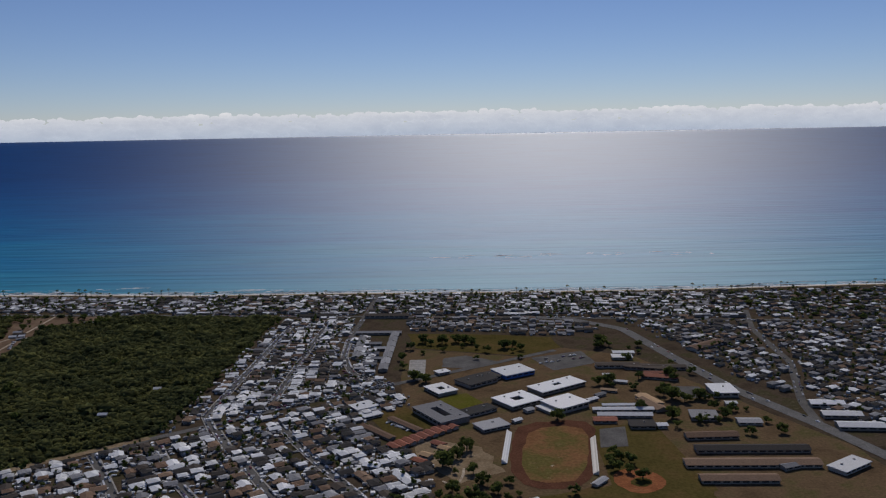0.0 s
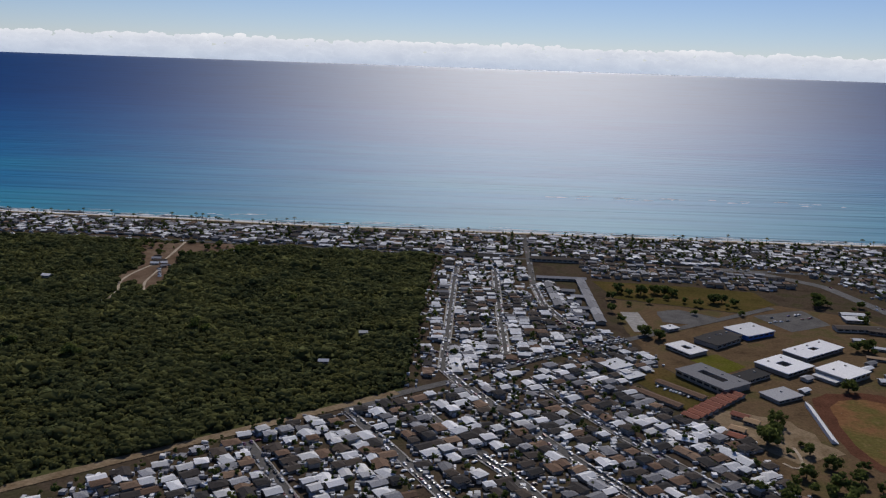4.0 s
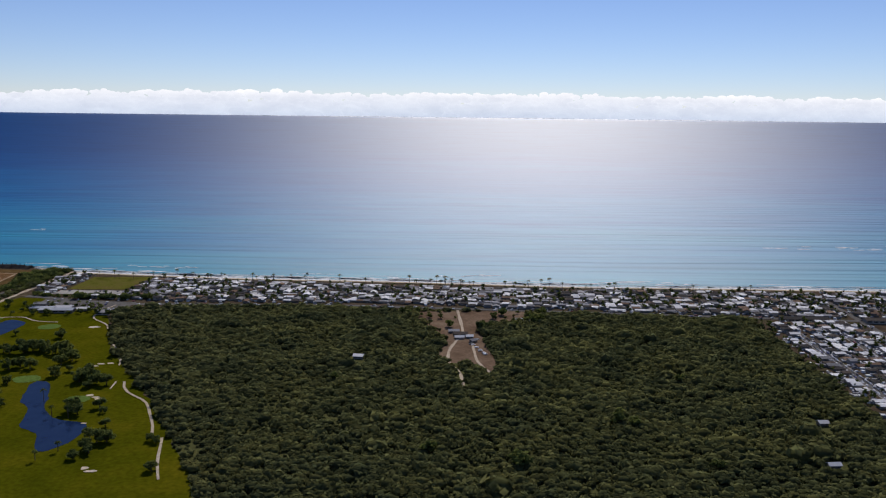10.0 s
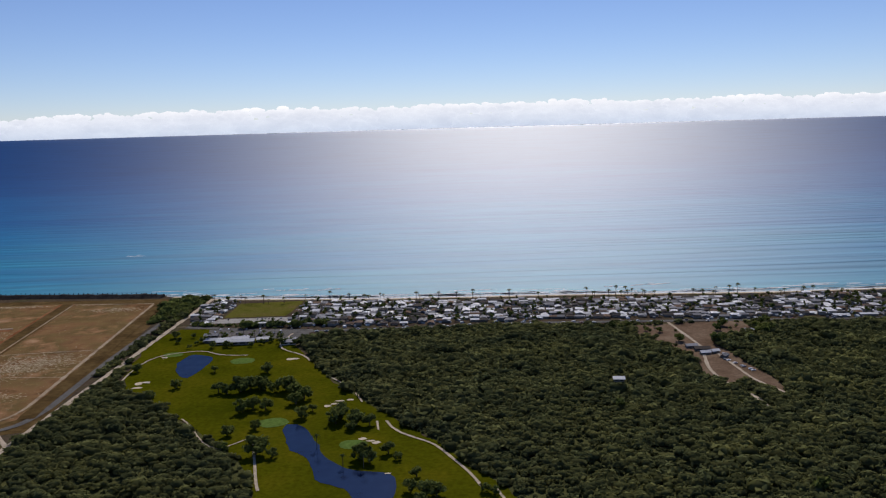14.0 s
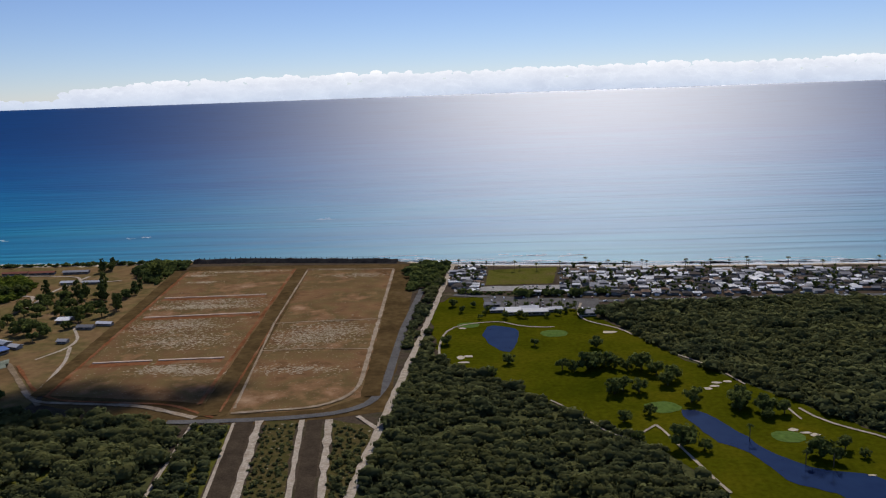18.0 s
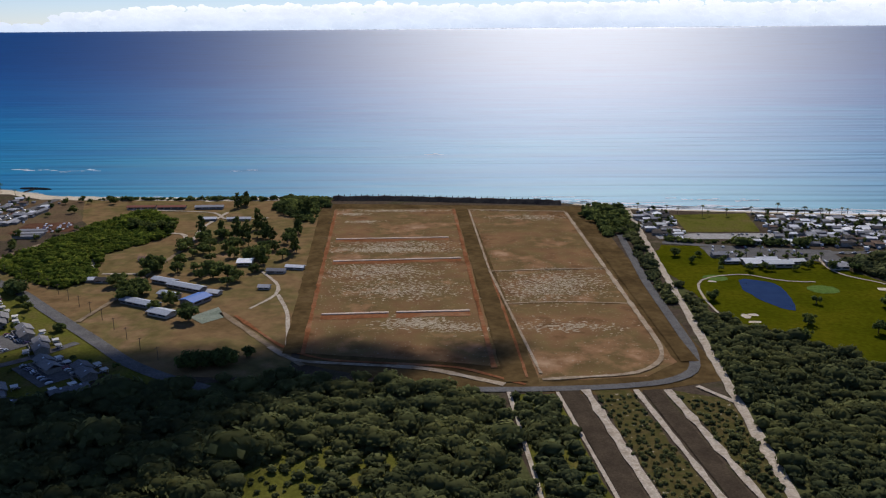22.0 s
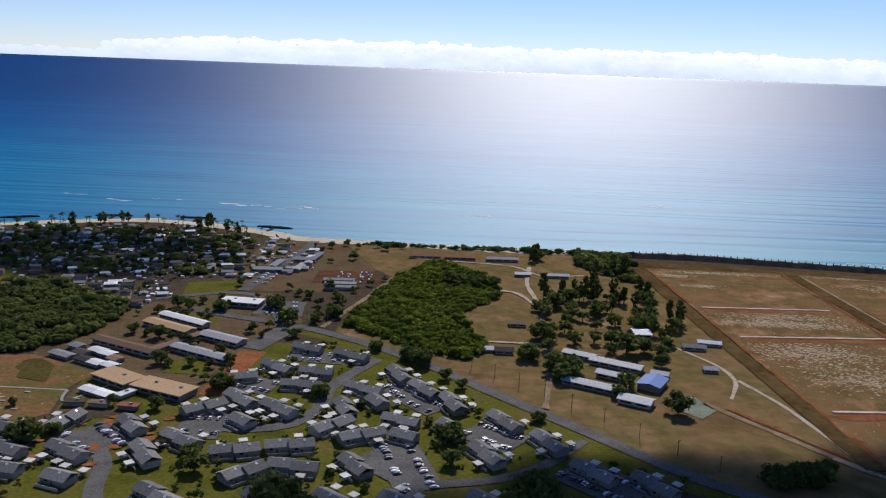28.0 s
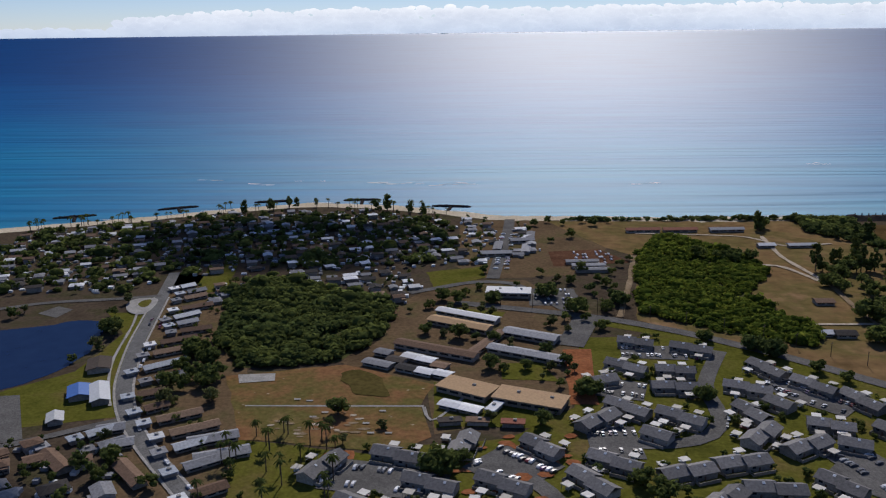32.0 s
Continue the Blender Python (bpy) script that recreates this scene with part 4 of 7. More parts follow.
sheet("ball_diamond", rounded([(73, 358), (84, 344), (100, 358), (92, 375), (78, 373)], 2), 0.16, "redsoil", "red soil infield of a ball field", "ball field")
sheet("ball_infield", rounded([(80, 359), (86, 353), (93, 359), (87, 366)], 1), 0.22, "turfgreen", "green patch inside the red infield", "ball field")
sheet("ball_outfield", [(40, 345), (75, 358), (116, 352), (112, 310), (30, 306), (30, 330)], 0.12, "turfgreen", "green outfield grass", "lawn", wobble=3.0)
sheet("parking_lot", [(137, 494), (152, 492), (154, 474), (136, 470)], 0.13, "asphalt", "grey asphalt lot among school trees", "parking lot")
sheet("dust_lot", [(-1, 563), (14, 569), (35, 554), (18, 538), (-2, 542)], 0.14, "asphalt", "dusty grey parking ground by the field", "parking lot")
sheet("trodden_yard", [(-20, 418), (18, 404), (28, 372), (4, 362), (-14, 390)], 0.15, "dust", "trodden pale yard with paths", "yard", wobble=4.0)
sheet("campus_court", [(-5, 478), (12, 488), (22, 470), (8, 460)], 0.1, "lawn", "green lawn between the school blocks", "lawn")
sheet("yard_lawn", [(-44, 452), (-24, 468), (-2, 425), (-22, 405)], 0.1, "turfgreen", "green lawn with parked cars beside it", "lawn")
sheet("park_lawn", [(-621, 768), (-618, 812), (-572, 816), (-579, 768)], 0.12, "lawn", "open dry park lawn by the beach", "lawn")
sheet("club_parking", [(-622, 735), (-556, 728), (-558, 705), (-622, 712)], 0.13, "asphalt", "clubhouse parking lot", "parking lot")
sheet("coast_parking", [(-640, 764), (-545, 764), (-545, 750), (-640, 752)], 0.14, "concrete", "pale parking strip beside the park", "parking lot")
sheet("lagoon_bank", [(-1200, 700), (-1178, 700), (-1166, 625), (-1158, 606), (-1200, 594), (-1215, 610), (-1186, 640), (-1184, 676)], 0.06, "lawn", "green lawn on the lagoon's bank", "lawn")
sheet("street_loop", rounded([(-1196, 708), (-1197, 717), (-1187, 719), (-1184, 714), (-1183, 700), (-1186, 696), (-1192, 700)]), 0.42, "concrete", "pale concrete turning loop beside the street", "pavement", wobble=0.0)
sheet("loop_island", rounded([(-1192, 709), (-1191, 716), (-1187, 716), (-1186, 704)]), 0.46, "lawn", "small green island inside the turning loop", "lawn", wobble=0.0)
sheet("lagoon_lot", [(-1203, 620), (-1195, 621), (-1179, 592), (-1186, 588)], 0.13, "asphalt", "dark asphalt boat parking lot", "parking lot", wobble=0.3)
sheet("lagoon_lot", [(-1224, 708), (-1216, 704), (-1218, 694), (-1228, 699)], 0.13, "asphalt", "small grey parking lot by the lagoon", "parking lot", wobble=0.3)
sheet("school_garden", [(-1044, 647), (-1030, 648), (-1026, 632), (-1044, 634)], 0.12, "lawn", "green school courtyard lawn", "lawn")
sheet("village_green", [(-1074, 757), (-1049, 766), (-1047, 748), (-1070, 731)], 0.12, "lawn", "open green lawn among houses", "lawn")
sheet("village_green", [(-1180, 770), (-1166, 772), (-1160, 730), (-1172, 724)], 0.12, "lawn", "strip of green lawn among houses", "lawn")
sheet("palm_lawn", [(-1120, 592), (-1080, 584), (-1085, 545), (-1110, 545)], 0.1, "lawn", "grass under tall palms", "lawn")
sheet("car_park", [(-1029, 731), (-1010, 731), (-1008, 708), (-1030, 708)], 0.16, "asphalt", "asphalt car park by a white-roofed hall", "parking lot")
sheet("red_yard", [(-1015, 793), (-989, 797), (-978, 772), (-1015, 766)], 0.14, "darkred", "bare red-brown soil yard", "yard")
sheet("red_path", [(-1022, 660), (-1012, 660), (-1016, 615), (-1024, 615)], 0.14, "redsoil", "strip of bare red soil", "yard")
for x, y in ((-1053, 577), (-1036, 580), (-1090, 583), (-1075, 574)):
    sheet("bare_soil", [(x - 4, y - 3), (x + 5, y - 2), (x + 4, y + 3), (x - 3, y + 2)], 0.26, "redsoil", "patch of dug-up red soil", "soil patch", wobble=2.0, step=2)
sheet("field_turf", [(-1132, 634), (-1098, 643), (-1072, 630), (-1074, 618), (-1125, 618)], 0.15, "turf", "thin brown turf on the playing field", "lawn", wobble=4.0)
rm = random.Random(61)
for k in range(26):
    x, y, r_ = rm.uniform(-1112, -1084), rm.uniform(594, 607), rm.uniform(0.3, 0.9)
    sheet("worn_patch", [(x + 2.2 * r_ * math.cos(i * 1.0472), y + r_ * math.sin(i * 1.0472)) for i in range(6)], 0.2 + 0.004 * k, "dust" if k % 3 else "coral", "bare trodden patch on the playing field", "soil patch", step=1.0, wobble=1.2)
for k in range(22):
    x, y, r_ = rm.uniform(-1062, -1022), rm.uniform(560, 596), rm.uniform(0.7, 1.8)
    sheet("dug_soil", [(x + 1.6 * r_ * math.cos(i * 1.0472), y + r_ * math.sin(i * 1.0472)) for i in range(6)], 0.3 + 0.004 * k, "redsoil", "patch of dug-up orange soil beside the duplexes", "soil patch", step=1.0, wobble=1.4)
sheet("drill_apron", [(-706, 552), (-694, 552), (-672, 400), (-686, 400)], 0.1, "weedy", "weedy ground between the old strips", "ground")
sheet("scrub_strip", [(-680, 552), (-663, 545), (-668, 400), (-660, 400)], 0.1, "weedy", "weedy ground beside the old strips", "ground")
rb = random.Random(71)
for x, y, a_, b_ in ((-633, 624, 2.6, 2.6), (-629, 626, 2.4, 2.0), (-631, 617, 3.2, 1.5), (-532, 578, 2.4, 1.6), (-529, 581, 2.2, 1.2), (-527, 585, 2.6, 1.3), (-522, 586, 2.0, 1.4), (-513, 536, 2.0, 1.6), (-510, 533, 2.2, 1.2), (-507, 531, 2.2, 1.5), (-560, 660, 4.0, 2.0), (-483, 454, 1.8, 1.6), (-480, 451, 2.4, 1.2), (-633, 672, 2.4, 1.4), (-502, 500, 1.6, 0.7)):
    P = [(x + a_ * rb.uniform(0.6, 1.25) * math.cos(k * 0.785), y + b_ * rb.uniform(0.6, 1.3) * math.sin(k * 0.785)) for k in range(8)]
    sheet("bunker", rounded(P, 1), 0.25, "sand", "pale sand bunker in the fairway", "bunker", kind="", step=1.0, wobble=0.6)
for x, y, r in ((-630, 678, 5), (-587, 660, 6), (-554, 559, 6), (-517, 530, 5)):
    sheet("putting_green", [(x + 1.2 * r * math.cos(k * 0.6283), y + r * math.sin(k * 0.6283)) for k in range(10)], 0.2, "green", "smooth pale putting green", "green", step=2, wobble=1.0)

# low walls across the left field, and its seaward bank
for a_, b_, lab in (((-820, 752), (-757, 756), "low pale concrete wall"), ((-815, 707), (-750, 713), "low red-earth wall"), ((-808, 626), (-780, 628.5), "low pale concrete wall"), ((-777, 628.6), (-746, 631), "low pale concrete wall")):
    L = math.dist(a_, b_)
    s = Shape()
    n = int(L / 4)
    for k in range(n):
        s.box(k * L / n, -0.7, 0, (k + 1) * L / n - 0.08, 0.7, 0.5 + 0.1 * noise.noise((k * 0.7, a_[1], 0)))
    w_ = thing("field_wall", s, "redwall", lab + " across the fallow field", "wall", pose(a_[0], a_[1], 0.1, 0, 0, math.degrees(math.atan2(b_[1] - a_[1], b_[0] - a_[0]))))
    road("soil_strip", [(a_[0], a_[1] - 3.0), (b_[0], b_[1] - 3.0)], 6.4, 0.18, "redtrack", "strip of reddish soil in front of a low wall", "soil strip", wobble=0.9)
flecks, rfl = Shape(), random.Random(8)
for x, y, a_, b_, n in ((-788, 730, 26, 5, 190), (-751, 611, 11, 5, 50), (-700, 674, 20, 16, 160), (-819, 816, 8, 3, 40), (-785, 741, 26, 6, 110), (-790, 690, 24, 14, 260), (-768, 616, 12, 6, 110), (-810, 795, 9, 3, 40), (-705, 806, 18, 6, 70), (-715, 660, 18, 16, 160), (-708, 612, 18, 5, 60), (-790, 826, 26, 3, 90), (-712, 826, 22, 2, 60), (-776, 660, 22, 12, 160)):
    for k in range(n * 5):
        px, py, r_ = rfl.gauss(x, a_ * 0.6), rfl.gauss(y, b_ * 0.6), rfl.uniform(0.14, 0.5)
        if (inside(px, py, FIELD_L) or inside(px, py, FIELD_R)):
            pz = rfl.uniform(0.14, 0.2)
            flecks.add([(px + r_ * 1.9 * math.cos(i * 1.0472) * rfl.uniform(0.6, 1.2), py + r_ * math.sin(i * 1.0472) * rfl.uniform(0.6, 1.2), pz) for i in range(6)], ((0, 1, 2, 3, 4, 5),))
thing("coral_flecks", flecks, "palecoral", "flecks of pale crushed coral scattered over the fallow fields", "gravel", kind="stuff")
bank = thing("shore_bank", None, None, "long dark earth embankment between field and sea, with posts", "embankment")
s = Shape()
f = lambda x: 862 - max(0, x + 800) * 0.135
rings = []
for k in range(41):
    x, h_ = -838 + k * 3.85, 2.3 + noise.noise((k * 0.6, 0, 0))
    rings += [(x, f(x) - 5, 0), (x, f(x) - 1, h_), (x, f(x) + 2, h_), (x, f(x) + 7, -0.6)]
s.add(rings, [(4 * k + i, 4 * k + 4 + i, 4 * k + 5 + i, 4 * k + 1 + i) for k in range(40) for i in range(3)] + [(0, 1, 2, 3), (163, 162, 161, 160)])
part("bank", s, "rock", bank)
for k in range(38):
    x = -834 + k * 3.9
    part("post", Shape().box(x - 0.2, f(x) + 0.2, 1.6, x + 0.2, f(x) + 0.6, 3.6), "roofdark", bank)

# ---- foam and groins ----
rf = random.Random(11)
s = Shape()


def foam_patch(x, y, a_, b_):
    n = 12
    v = [(x, y, -0.38)] + [(x + a_ * math.cos(6.2832 * k / n) * rf.uniform(0.6, 1.2), y + b_ * math.sin(6.2832 * k / n) * rf.uniform(0.3, 1.3), -0.38) for k in range(n)]
    s.add(v, [(0, 1 + k, 1 + (k + 1) % n) for k in range(n)])


def shore_y(x):
    for (x0, y0), (x1, y1) in zip(SHORE, SHORE[1:]):
        if x1 <= x <= x0:
            return y0 + (y1 - y0) * (x - x0) / (x1 - x0)
    return 800


for k in range(700):
    x = rf.uniform(-690, 700)
    foam_patch(x, shore_y(x) + 1 + abs(rf.gauss(0, 8)), rf.uniform(4, 22), rf.uniform(0.4, 1.3))
for k in range(150):
    x = rf.uniform(-1320, -690)
    foam_patch(x, shore_y(x) + 1 + abs(rf.gauss(0, 2)), rf.uniform(3, 10), rf.uniform(0.4, 0.9))
for k in range(46):
    cx = rf.uniform(-690, 520)
    cy, n_ = shore_y(cx) + rf.uniform(4, 14), rf.randrange(5, 13)
    for _ in range(n_):
        foam_patch(cx + rf.gauss(0, 13), cy + rf.gauss(0, 1.8), rf.uniform(3, 10), rf.uniform(0.8, 2.6))
for k in range(24):
    cx = rf.uniform(-40, 320)
    foam_patch(cx, rf.uniform(980, 1005), rf.uniform(3, 9), rf.uniform(0.8, 2.0))
for x, y, n in ((71, 993, 5), (96, 986, 7), (128, 998, 7), (-1251, 1008, 3), (-1209, 988, 3), (-1183, 1001, 2), (-1116, 991, 5), (-1097, 987, 3), (-1073, 985, 4), (-935, 980, 2), (-774, 1064, 4), (-1068, 990, 3), (-590, 862, 7), (-560, 858, 5), (-300, 835, 5), (-330, 832, 5)):
    for k in range(n):
        foam_patch(x + rf.gauss(0, 7), y + rf.gauss(0, 3), rf.uniform(2, 6), rf.uniform(0.6, 1.6))
thing("surf_line", shore_band(-640, 640, 4.2, 4.2, -0.34, 4.0), "foam", "thin white line of surf washing up the beach", "foam", kind="structure")
thing("surf_foam", s, "foam", "broken lines of white surf along the shore", "foam", kind="stuff")


def mound(x0, x1, y0, y1, r, seed):
    """A low uneven ridge of rubble from one point to the other."""
    m_, n, out = 7, 30, Shape()
    d_ = Vector((x1 - x0, y1 - y0)).normalized()
    v = []
    for k in range(n + 1):
        f_ = k / n
        cx, cy = x0 + (x1 - x0) * f_, y0 + (y1 - y0) * f_
        for i in range(m_):
            a_ = math.pi * i / (m_ - 1)
            q = r * (1 + 0.35 * noise.noise((k * 0.9, i * 0.8, seed))) * (1 - 0.5 * abs(2 * f_ - 1) ** 6)
            v.append((cx - d_.y * q * math.cos(a_), cy + d_.x * q * math.cos(a_), q * 0.85 * math.sin(a_) - 0.1))
    out.add(v, [(k * m_ + i, k * m_ + i + 1, (k + 1) * m_ + i + 1, (k + 1) * m_ + i) for k in range(n) for i in range(m_ - 1)] + [tuple(range(m_ - 1, -1, -1)), tuple(range(n * m_, n * m_ + m_))])
    return out


for x, y, a_ in ((-1066, 906, -8), (-1125, 928, 4), (-1183, 924, 10), (-1240, 905, 24), (-1296, 881, 22)):
    g = thing("rock_groin", None, None, "T-shaped dark rock groin in the shallows", "groin", pose(x, y, -0.4, 0, 0, a_), "groins along the beach")
    part("arm", mound(-12.5, 12.5, 0, 0, 1.5, x), "rock", g)
    part("stem", mound(0, 0, -15, -1.2, 1.1, y), "rock", g)

# ---- woodland as stuff ----


def forest(name, poly, gap, size, mat, label, seed, avoid=(), sink=0.5, clumps=2, road_gap=1.0, tufts=14, leaf=1.0):
    """Crowns crowded over an area, large and small, with gaps where the growth is thin."""
    rnd = random.Random(seed)
    cc, cr = [], []
    for x, y in scatter(poly, gap, rnd, 0.5, avoid):
        if near_road(x, y, road_gap):
            continue
        big = size * rnd.uniform(0.5, 1.35) * (1 + 0.5 * noise.noise((x * 0.035, y * 0.035, seed)))
        if noise.noise((x * 0.06, y * 0.06, seed + 5.0)) < -0.42:
            big *= 0.55
        if rnd.random() < 0.025:
            big *= 1.6
        top = big * rnd.uniform(0.32, 0.62)
        cc.append((x, y, top))
        cr.append(big)
        for k in range(clumps - 1):
            a_, d_ = rnd.uniform(0, 6.283), rnd.uniform(0.5, 0.9) * big
            cc.append((x + d_ * math.cos(a_), y + d_ * math.sin(a_), top * rnd.uniform(0.5, 1.3)))
            cr.append(big * rnd.uniform(0.4, 0.65))
    return leafy(name, cc, cr, mat, label, "woodland", tufts, 0.46, "stuff", seed, 1.24, 0.16, leaf)


forest("scrub_woodland", WOODS, 3.2, 2.4, "leaf", "dense dark olive scrub woodland", 21, (CLEARING, [(-397, 607), (-385, 607), (-386, 588), (-396, 588)], [(-183, 512), (-172, 512), (-173, 498), (-182, 498)], [(-199, 466), (-186, 466), (-188, 453), (-198, 453)], [(-132, 690), (-147, 420), (-120, 420), (-120, 700)]))
forest("scrub_woodland", WOODS_B, 3.8, 2.5, "leaf", "dense dark olive scrub woodland by the golf course", 22, tufts=24, leaf=0.75)
forest("scrub_woodland", WOODS_C, 4.6, 3.7, "leaf", "dark green woodland with open gaps below the fields", 23, ([(-812, 500), (-780, 512), (-764, 512), (-770, 480), (-806, 480)],), tufts=44, leaf=0.55)
forest("bright_thicket", WEDGE, 2.6, 2.1, "leafbright", "thicket of bright green trees beside dry grassland", 24)
forest("dark_grove", WOODS_D, 3.2, 2.7, "leafdark", "grove of dark green trees by the playing field", 25)
forest("shore_scrub", [(-674, 843), (-644, 836), (-646, 762), (-668, 758)], 4.0, 2.9, "leafdark", "dark grove between field and houses", 26)
forest("shore_scrub", [(-1000, 868), (-840, 865), (-840, 858), (-1000, 862)], 3.0, 1.8, "leafdark", "low dark scrub along the beach", 27)
forest("shore_scrub", [(-870, 862), (-838, 862), (-838, 790), (-850, 800), (-872, 830)], 4.0, 2.9, "leafdark", "dark grove beside the fallow field", 28)
forest("road_hedge", [(-640, 750), (-545, 744), (-545, 736), (-640, 738)], 4.0, 2.3, "leafdark", "dark hedge of trees behind the clubhouse", 29)
forest("road_hedge", [(-662, 755), (-648, 800), (-646, 760), (-655, 640), (-662, 640)], 3.5, 2.0, "leaf", "strip of scrub between two roads", 30)
forest("weeds", [(-732, 547), (-720, 547), (-700, 400), (-721, 400)], 3.0, 1.9, "leaf", "thick bushes between two pale strips", 35, road_gap=0.0)
forest("weeds", [(-817, 505), (-780, 516), (-760, 513), (-766, 476), (-809, 472)], 4.6, 1.9, "leaf", "scattered bushes in a gap of the wood", 36)
forest("weeds", [(-707, 548), (-693, 548), (-674, 400), (-688, 400)], 2.6, 0.8, "leaf", "scattered weeds on the ground between strips", 31, road_gap=0.2, leaf=1.3)
forest("weeds", [(-680, 548), (-664, 540), (-668, 420), (-662, 400)], 2.6, 0.95, "leaf", "scattered bushes beside the strips", 32, road_gap=0.2, leaf=1.3)

# ---- trees as things ----


def tree_proto(seed, r, h, mat, dense=13, tall=1.0):
    rnd = random.Random(seed)
    root = thing("tree", None, None, "broad dark green shade tree with a rounded, uneven crown", "tree")
    s = Shape().tube((0, 0, -0.2), (0.1, 0, h * 0.55), 0.09 * r, 0.06 * r)
    for k in range(4):
        a_ = k * 1.57 + rnd.uniform(-0.4, 0.4)
        s.tube((0.05, 0, h * 0.42), (0.6 * r * math.cos(a_), 0.6 * r * math.sin(a_), h * 0.8), 0.045 * r, 0.02 * r, 5)
    part("trunk", s, "bark", root)
    cc, cr = [], []
    for k in range(dense):
        a_, d_ = rnd.uniform(0, 6.283), r * math.sqrt(rnd.random()) * 0.78
        cc.append((d_ * math.cos(a_), d_ * math.sin(a_), h * (0.26 + 0.68 * rnd.random() * tall) * (1.06 - 0.25 * (d_ / r) ** 2)))
        cr.append(r * rnd.uniform(0.3, 0.5))
    crown = leafy("crown", cc, cr, mat, "", "", 22, 0.8, "", seed)
    if "kind" in crown:
        del crown["kind"]
    crown.parent = root
    return root


def conifer_proto(seed, h):
    rnd = random.Random(seed)
    root = thing("tree", None, None, "tall ragged dark ironwood tree", "tree")
    part("trunk", Shape().tube((0, 0, -0.2), (0, 0, h * 0.9), 0.22, 0.05), "bark", root)
    cc, cr = [], []
    for k in range(46):
        f_ = rnd.random()
        a_, d_ = rnd.uniform(0, 6.283), h * (0.08 + 0.15 * math.sin(math.pi * min(1, f_ * 0.9 + 0.12))) * math.sqrt(rnd.random())
        cc.append((d_ * math.cos(a_), d_ * math.sin(a_), h * (0.3 + 0.66 * f_)))
        cr.append(h * 0.085 * rnd.uniform(0.5, 1.2))
    crown = leafy("crown", cc, cr, "leafdark", "", "", 9, 1.2, "", seed)
    if "kind" in crown:
        del crown["kind"]
    crown.parent = root
    return root


def palm_proto(seed, h):
    rnd = random.Random(seed)
    root = thing("palm_tree", None, None, "tall slender coconut palm with drooping fronds", "palm tree")
    bend = rnd.uniform(-0.8, 0.8)
    s = Shape()
    for k in range(4):
        p, q = k / 4, (k + 1) / 4
        s.tube((bend * p * p, 0, h * p - 0.1), (bend * q * q, 0, h * q), 0.16 - 0.06 * p, 0.16 - 0.06 * q)
    part("trunk", s, "bark", root)
    s = Shape()
    for k in range(13):
        a_, up = k * 0.483 + rnd.uniform(-0.2, 0.2), rnd.uniform(-0.2, 0.55)
        c_, d_, w_ = math.cos(a_), math.sin(a_), 0.26
        pts = [(f_ * 1.55, up * f_ * 1.5 - 1.25 * f_ * f_) for f_ in (0, 0.35, 0.7, 1.0)]
        v = []
        for i, (r_, z_) in enumerate(pts):
            w = w_ * (0.5, 1.0, 0.8, 0.1)[i]
            v += [(bend + r_ * c_ - d_ * w, r_ * d_ + c_ * w, h + z_ - 0.06), (bend + r_ * c_, r_ * d_, h + z_ + 0.05), (bend + r_ * c_ + d_ * w, r_ * d_ - c_ * w, h + z_ - 0.06)]
        s.add(v, [(3 * i + j, 3 * i + 3 + j, 3 * i + 4 + j, 3 * i + 1 + j) for i in range(3) for j in range(2)])
    part("crown", s, "leafdark", root)
    return root


TREES = [tree_proto(1, 3.0, 4.2, "leafdark"), tree_proto(2, 2.4, 3.6, "leafdark", 11), tree_proto(3, 3.6, 4.6, "leafdark", 16), tree_proto(4, 2.0, 3.4, "leaf", 10), tree_proto(5, 2.6, 3.8, "leaf", 12), tree_proto(6, 5.0, 5.2, "leafdark", 26)]
PINES = [conifer_proto(7, 8.5), conifer_proto(8, 10.0), conifer_proto(9, 7.0)]
PALMS = [palm_proto(10, 5.0), palm_proto(11, 6.2), palm_proto(12, 4.2)]
used = set()


def place(protos, x, y, rnd, size=1.0, z=0.05, group="", turn=None, label=""):
    """Stands a copy of one of the models at a place (the model itself goes to its first place)."""
    ob = protos[rnd.randrange(len(protos))]
    m_ = pose(x, y, z, 0, 0, rnd.uniform(0, 360) if turn is None else turn)
    if ob.name not in used:
        used.add(ob.name)
        made = ob
        ob.matrix_basis = m_
    else:
        made = copy_thing(ob, m_)
    if size != 1.0:
        made.scale = (size, size, size)
    return tagged(made, label, group=group)


rt = random.Random(77)
GOLF_TREES = [(-588, 605), (-583, 602), (-577, 605), (-573, 608), (-569, 610), (-565, 606), (-570, 574), (-566, 578), (-560, 576), (-560, 603), (-554, 603), (-547, 583), (-544, 590), (-542, 564), (-526, 555), (-524, 562), (-517, 554), (-511, 551), (-555, 524), (-502, 519), (-509, 511), (-512, 514), (-491, 496), (-493, 484), (-488, 479)]
GOLF_TREES_B = [(-484, 479), (-491, 463), (-487, 468), (-569, 636), (-611, 615), (-619, 598), (-518, 547), (-516, 562), (-482, 547), (-467, 481), (-464, 479), (-457, 452), (-549, 596), (-538, 572), (-560, 552), (-571, 546), (-569, 528), (-548, 520), (-498, 513), (-486, 486), (-490, 472), (-598, 640), (-640, 645), (-640, 717), (-566, 696)]
for k, (x, y) in enumerate(GOLF_TREES + GOLF_TREES_B):
    place(TREES[:3], x, y, rt, rt.uniform(1.0, 1.45) if k < 24 else rt.uniform(0.6, 1.1), 0.1, "trees on the golf course")
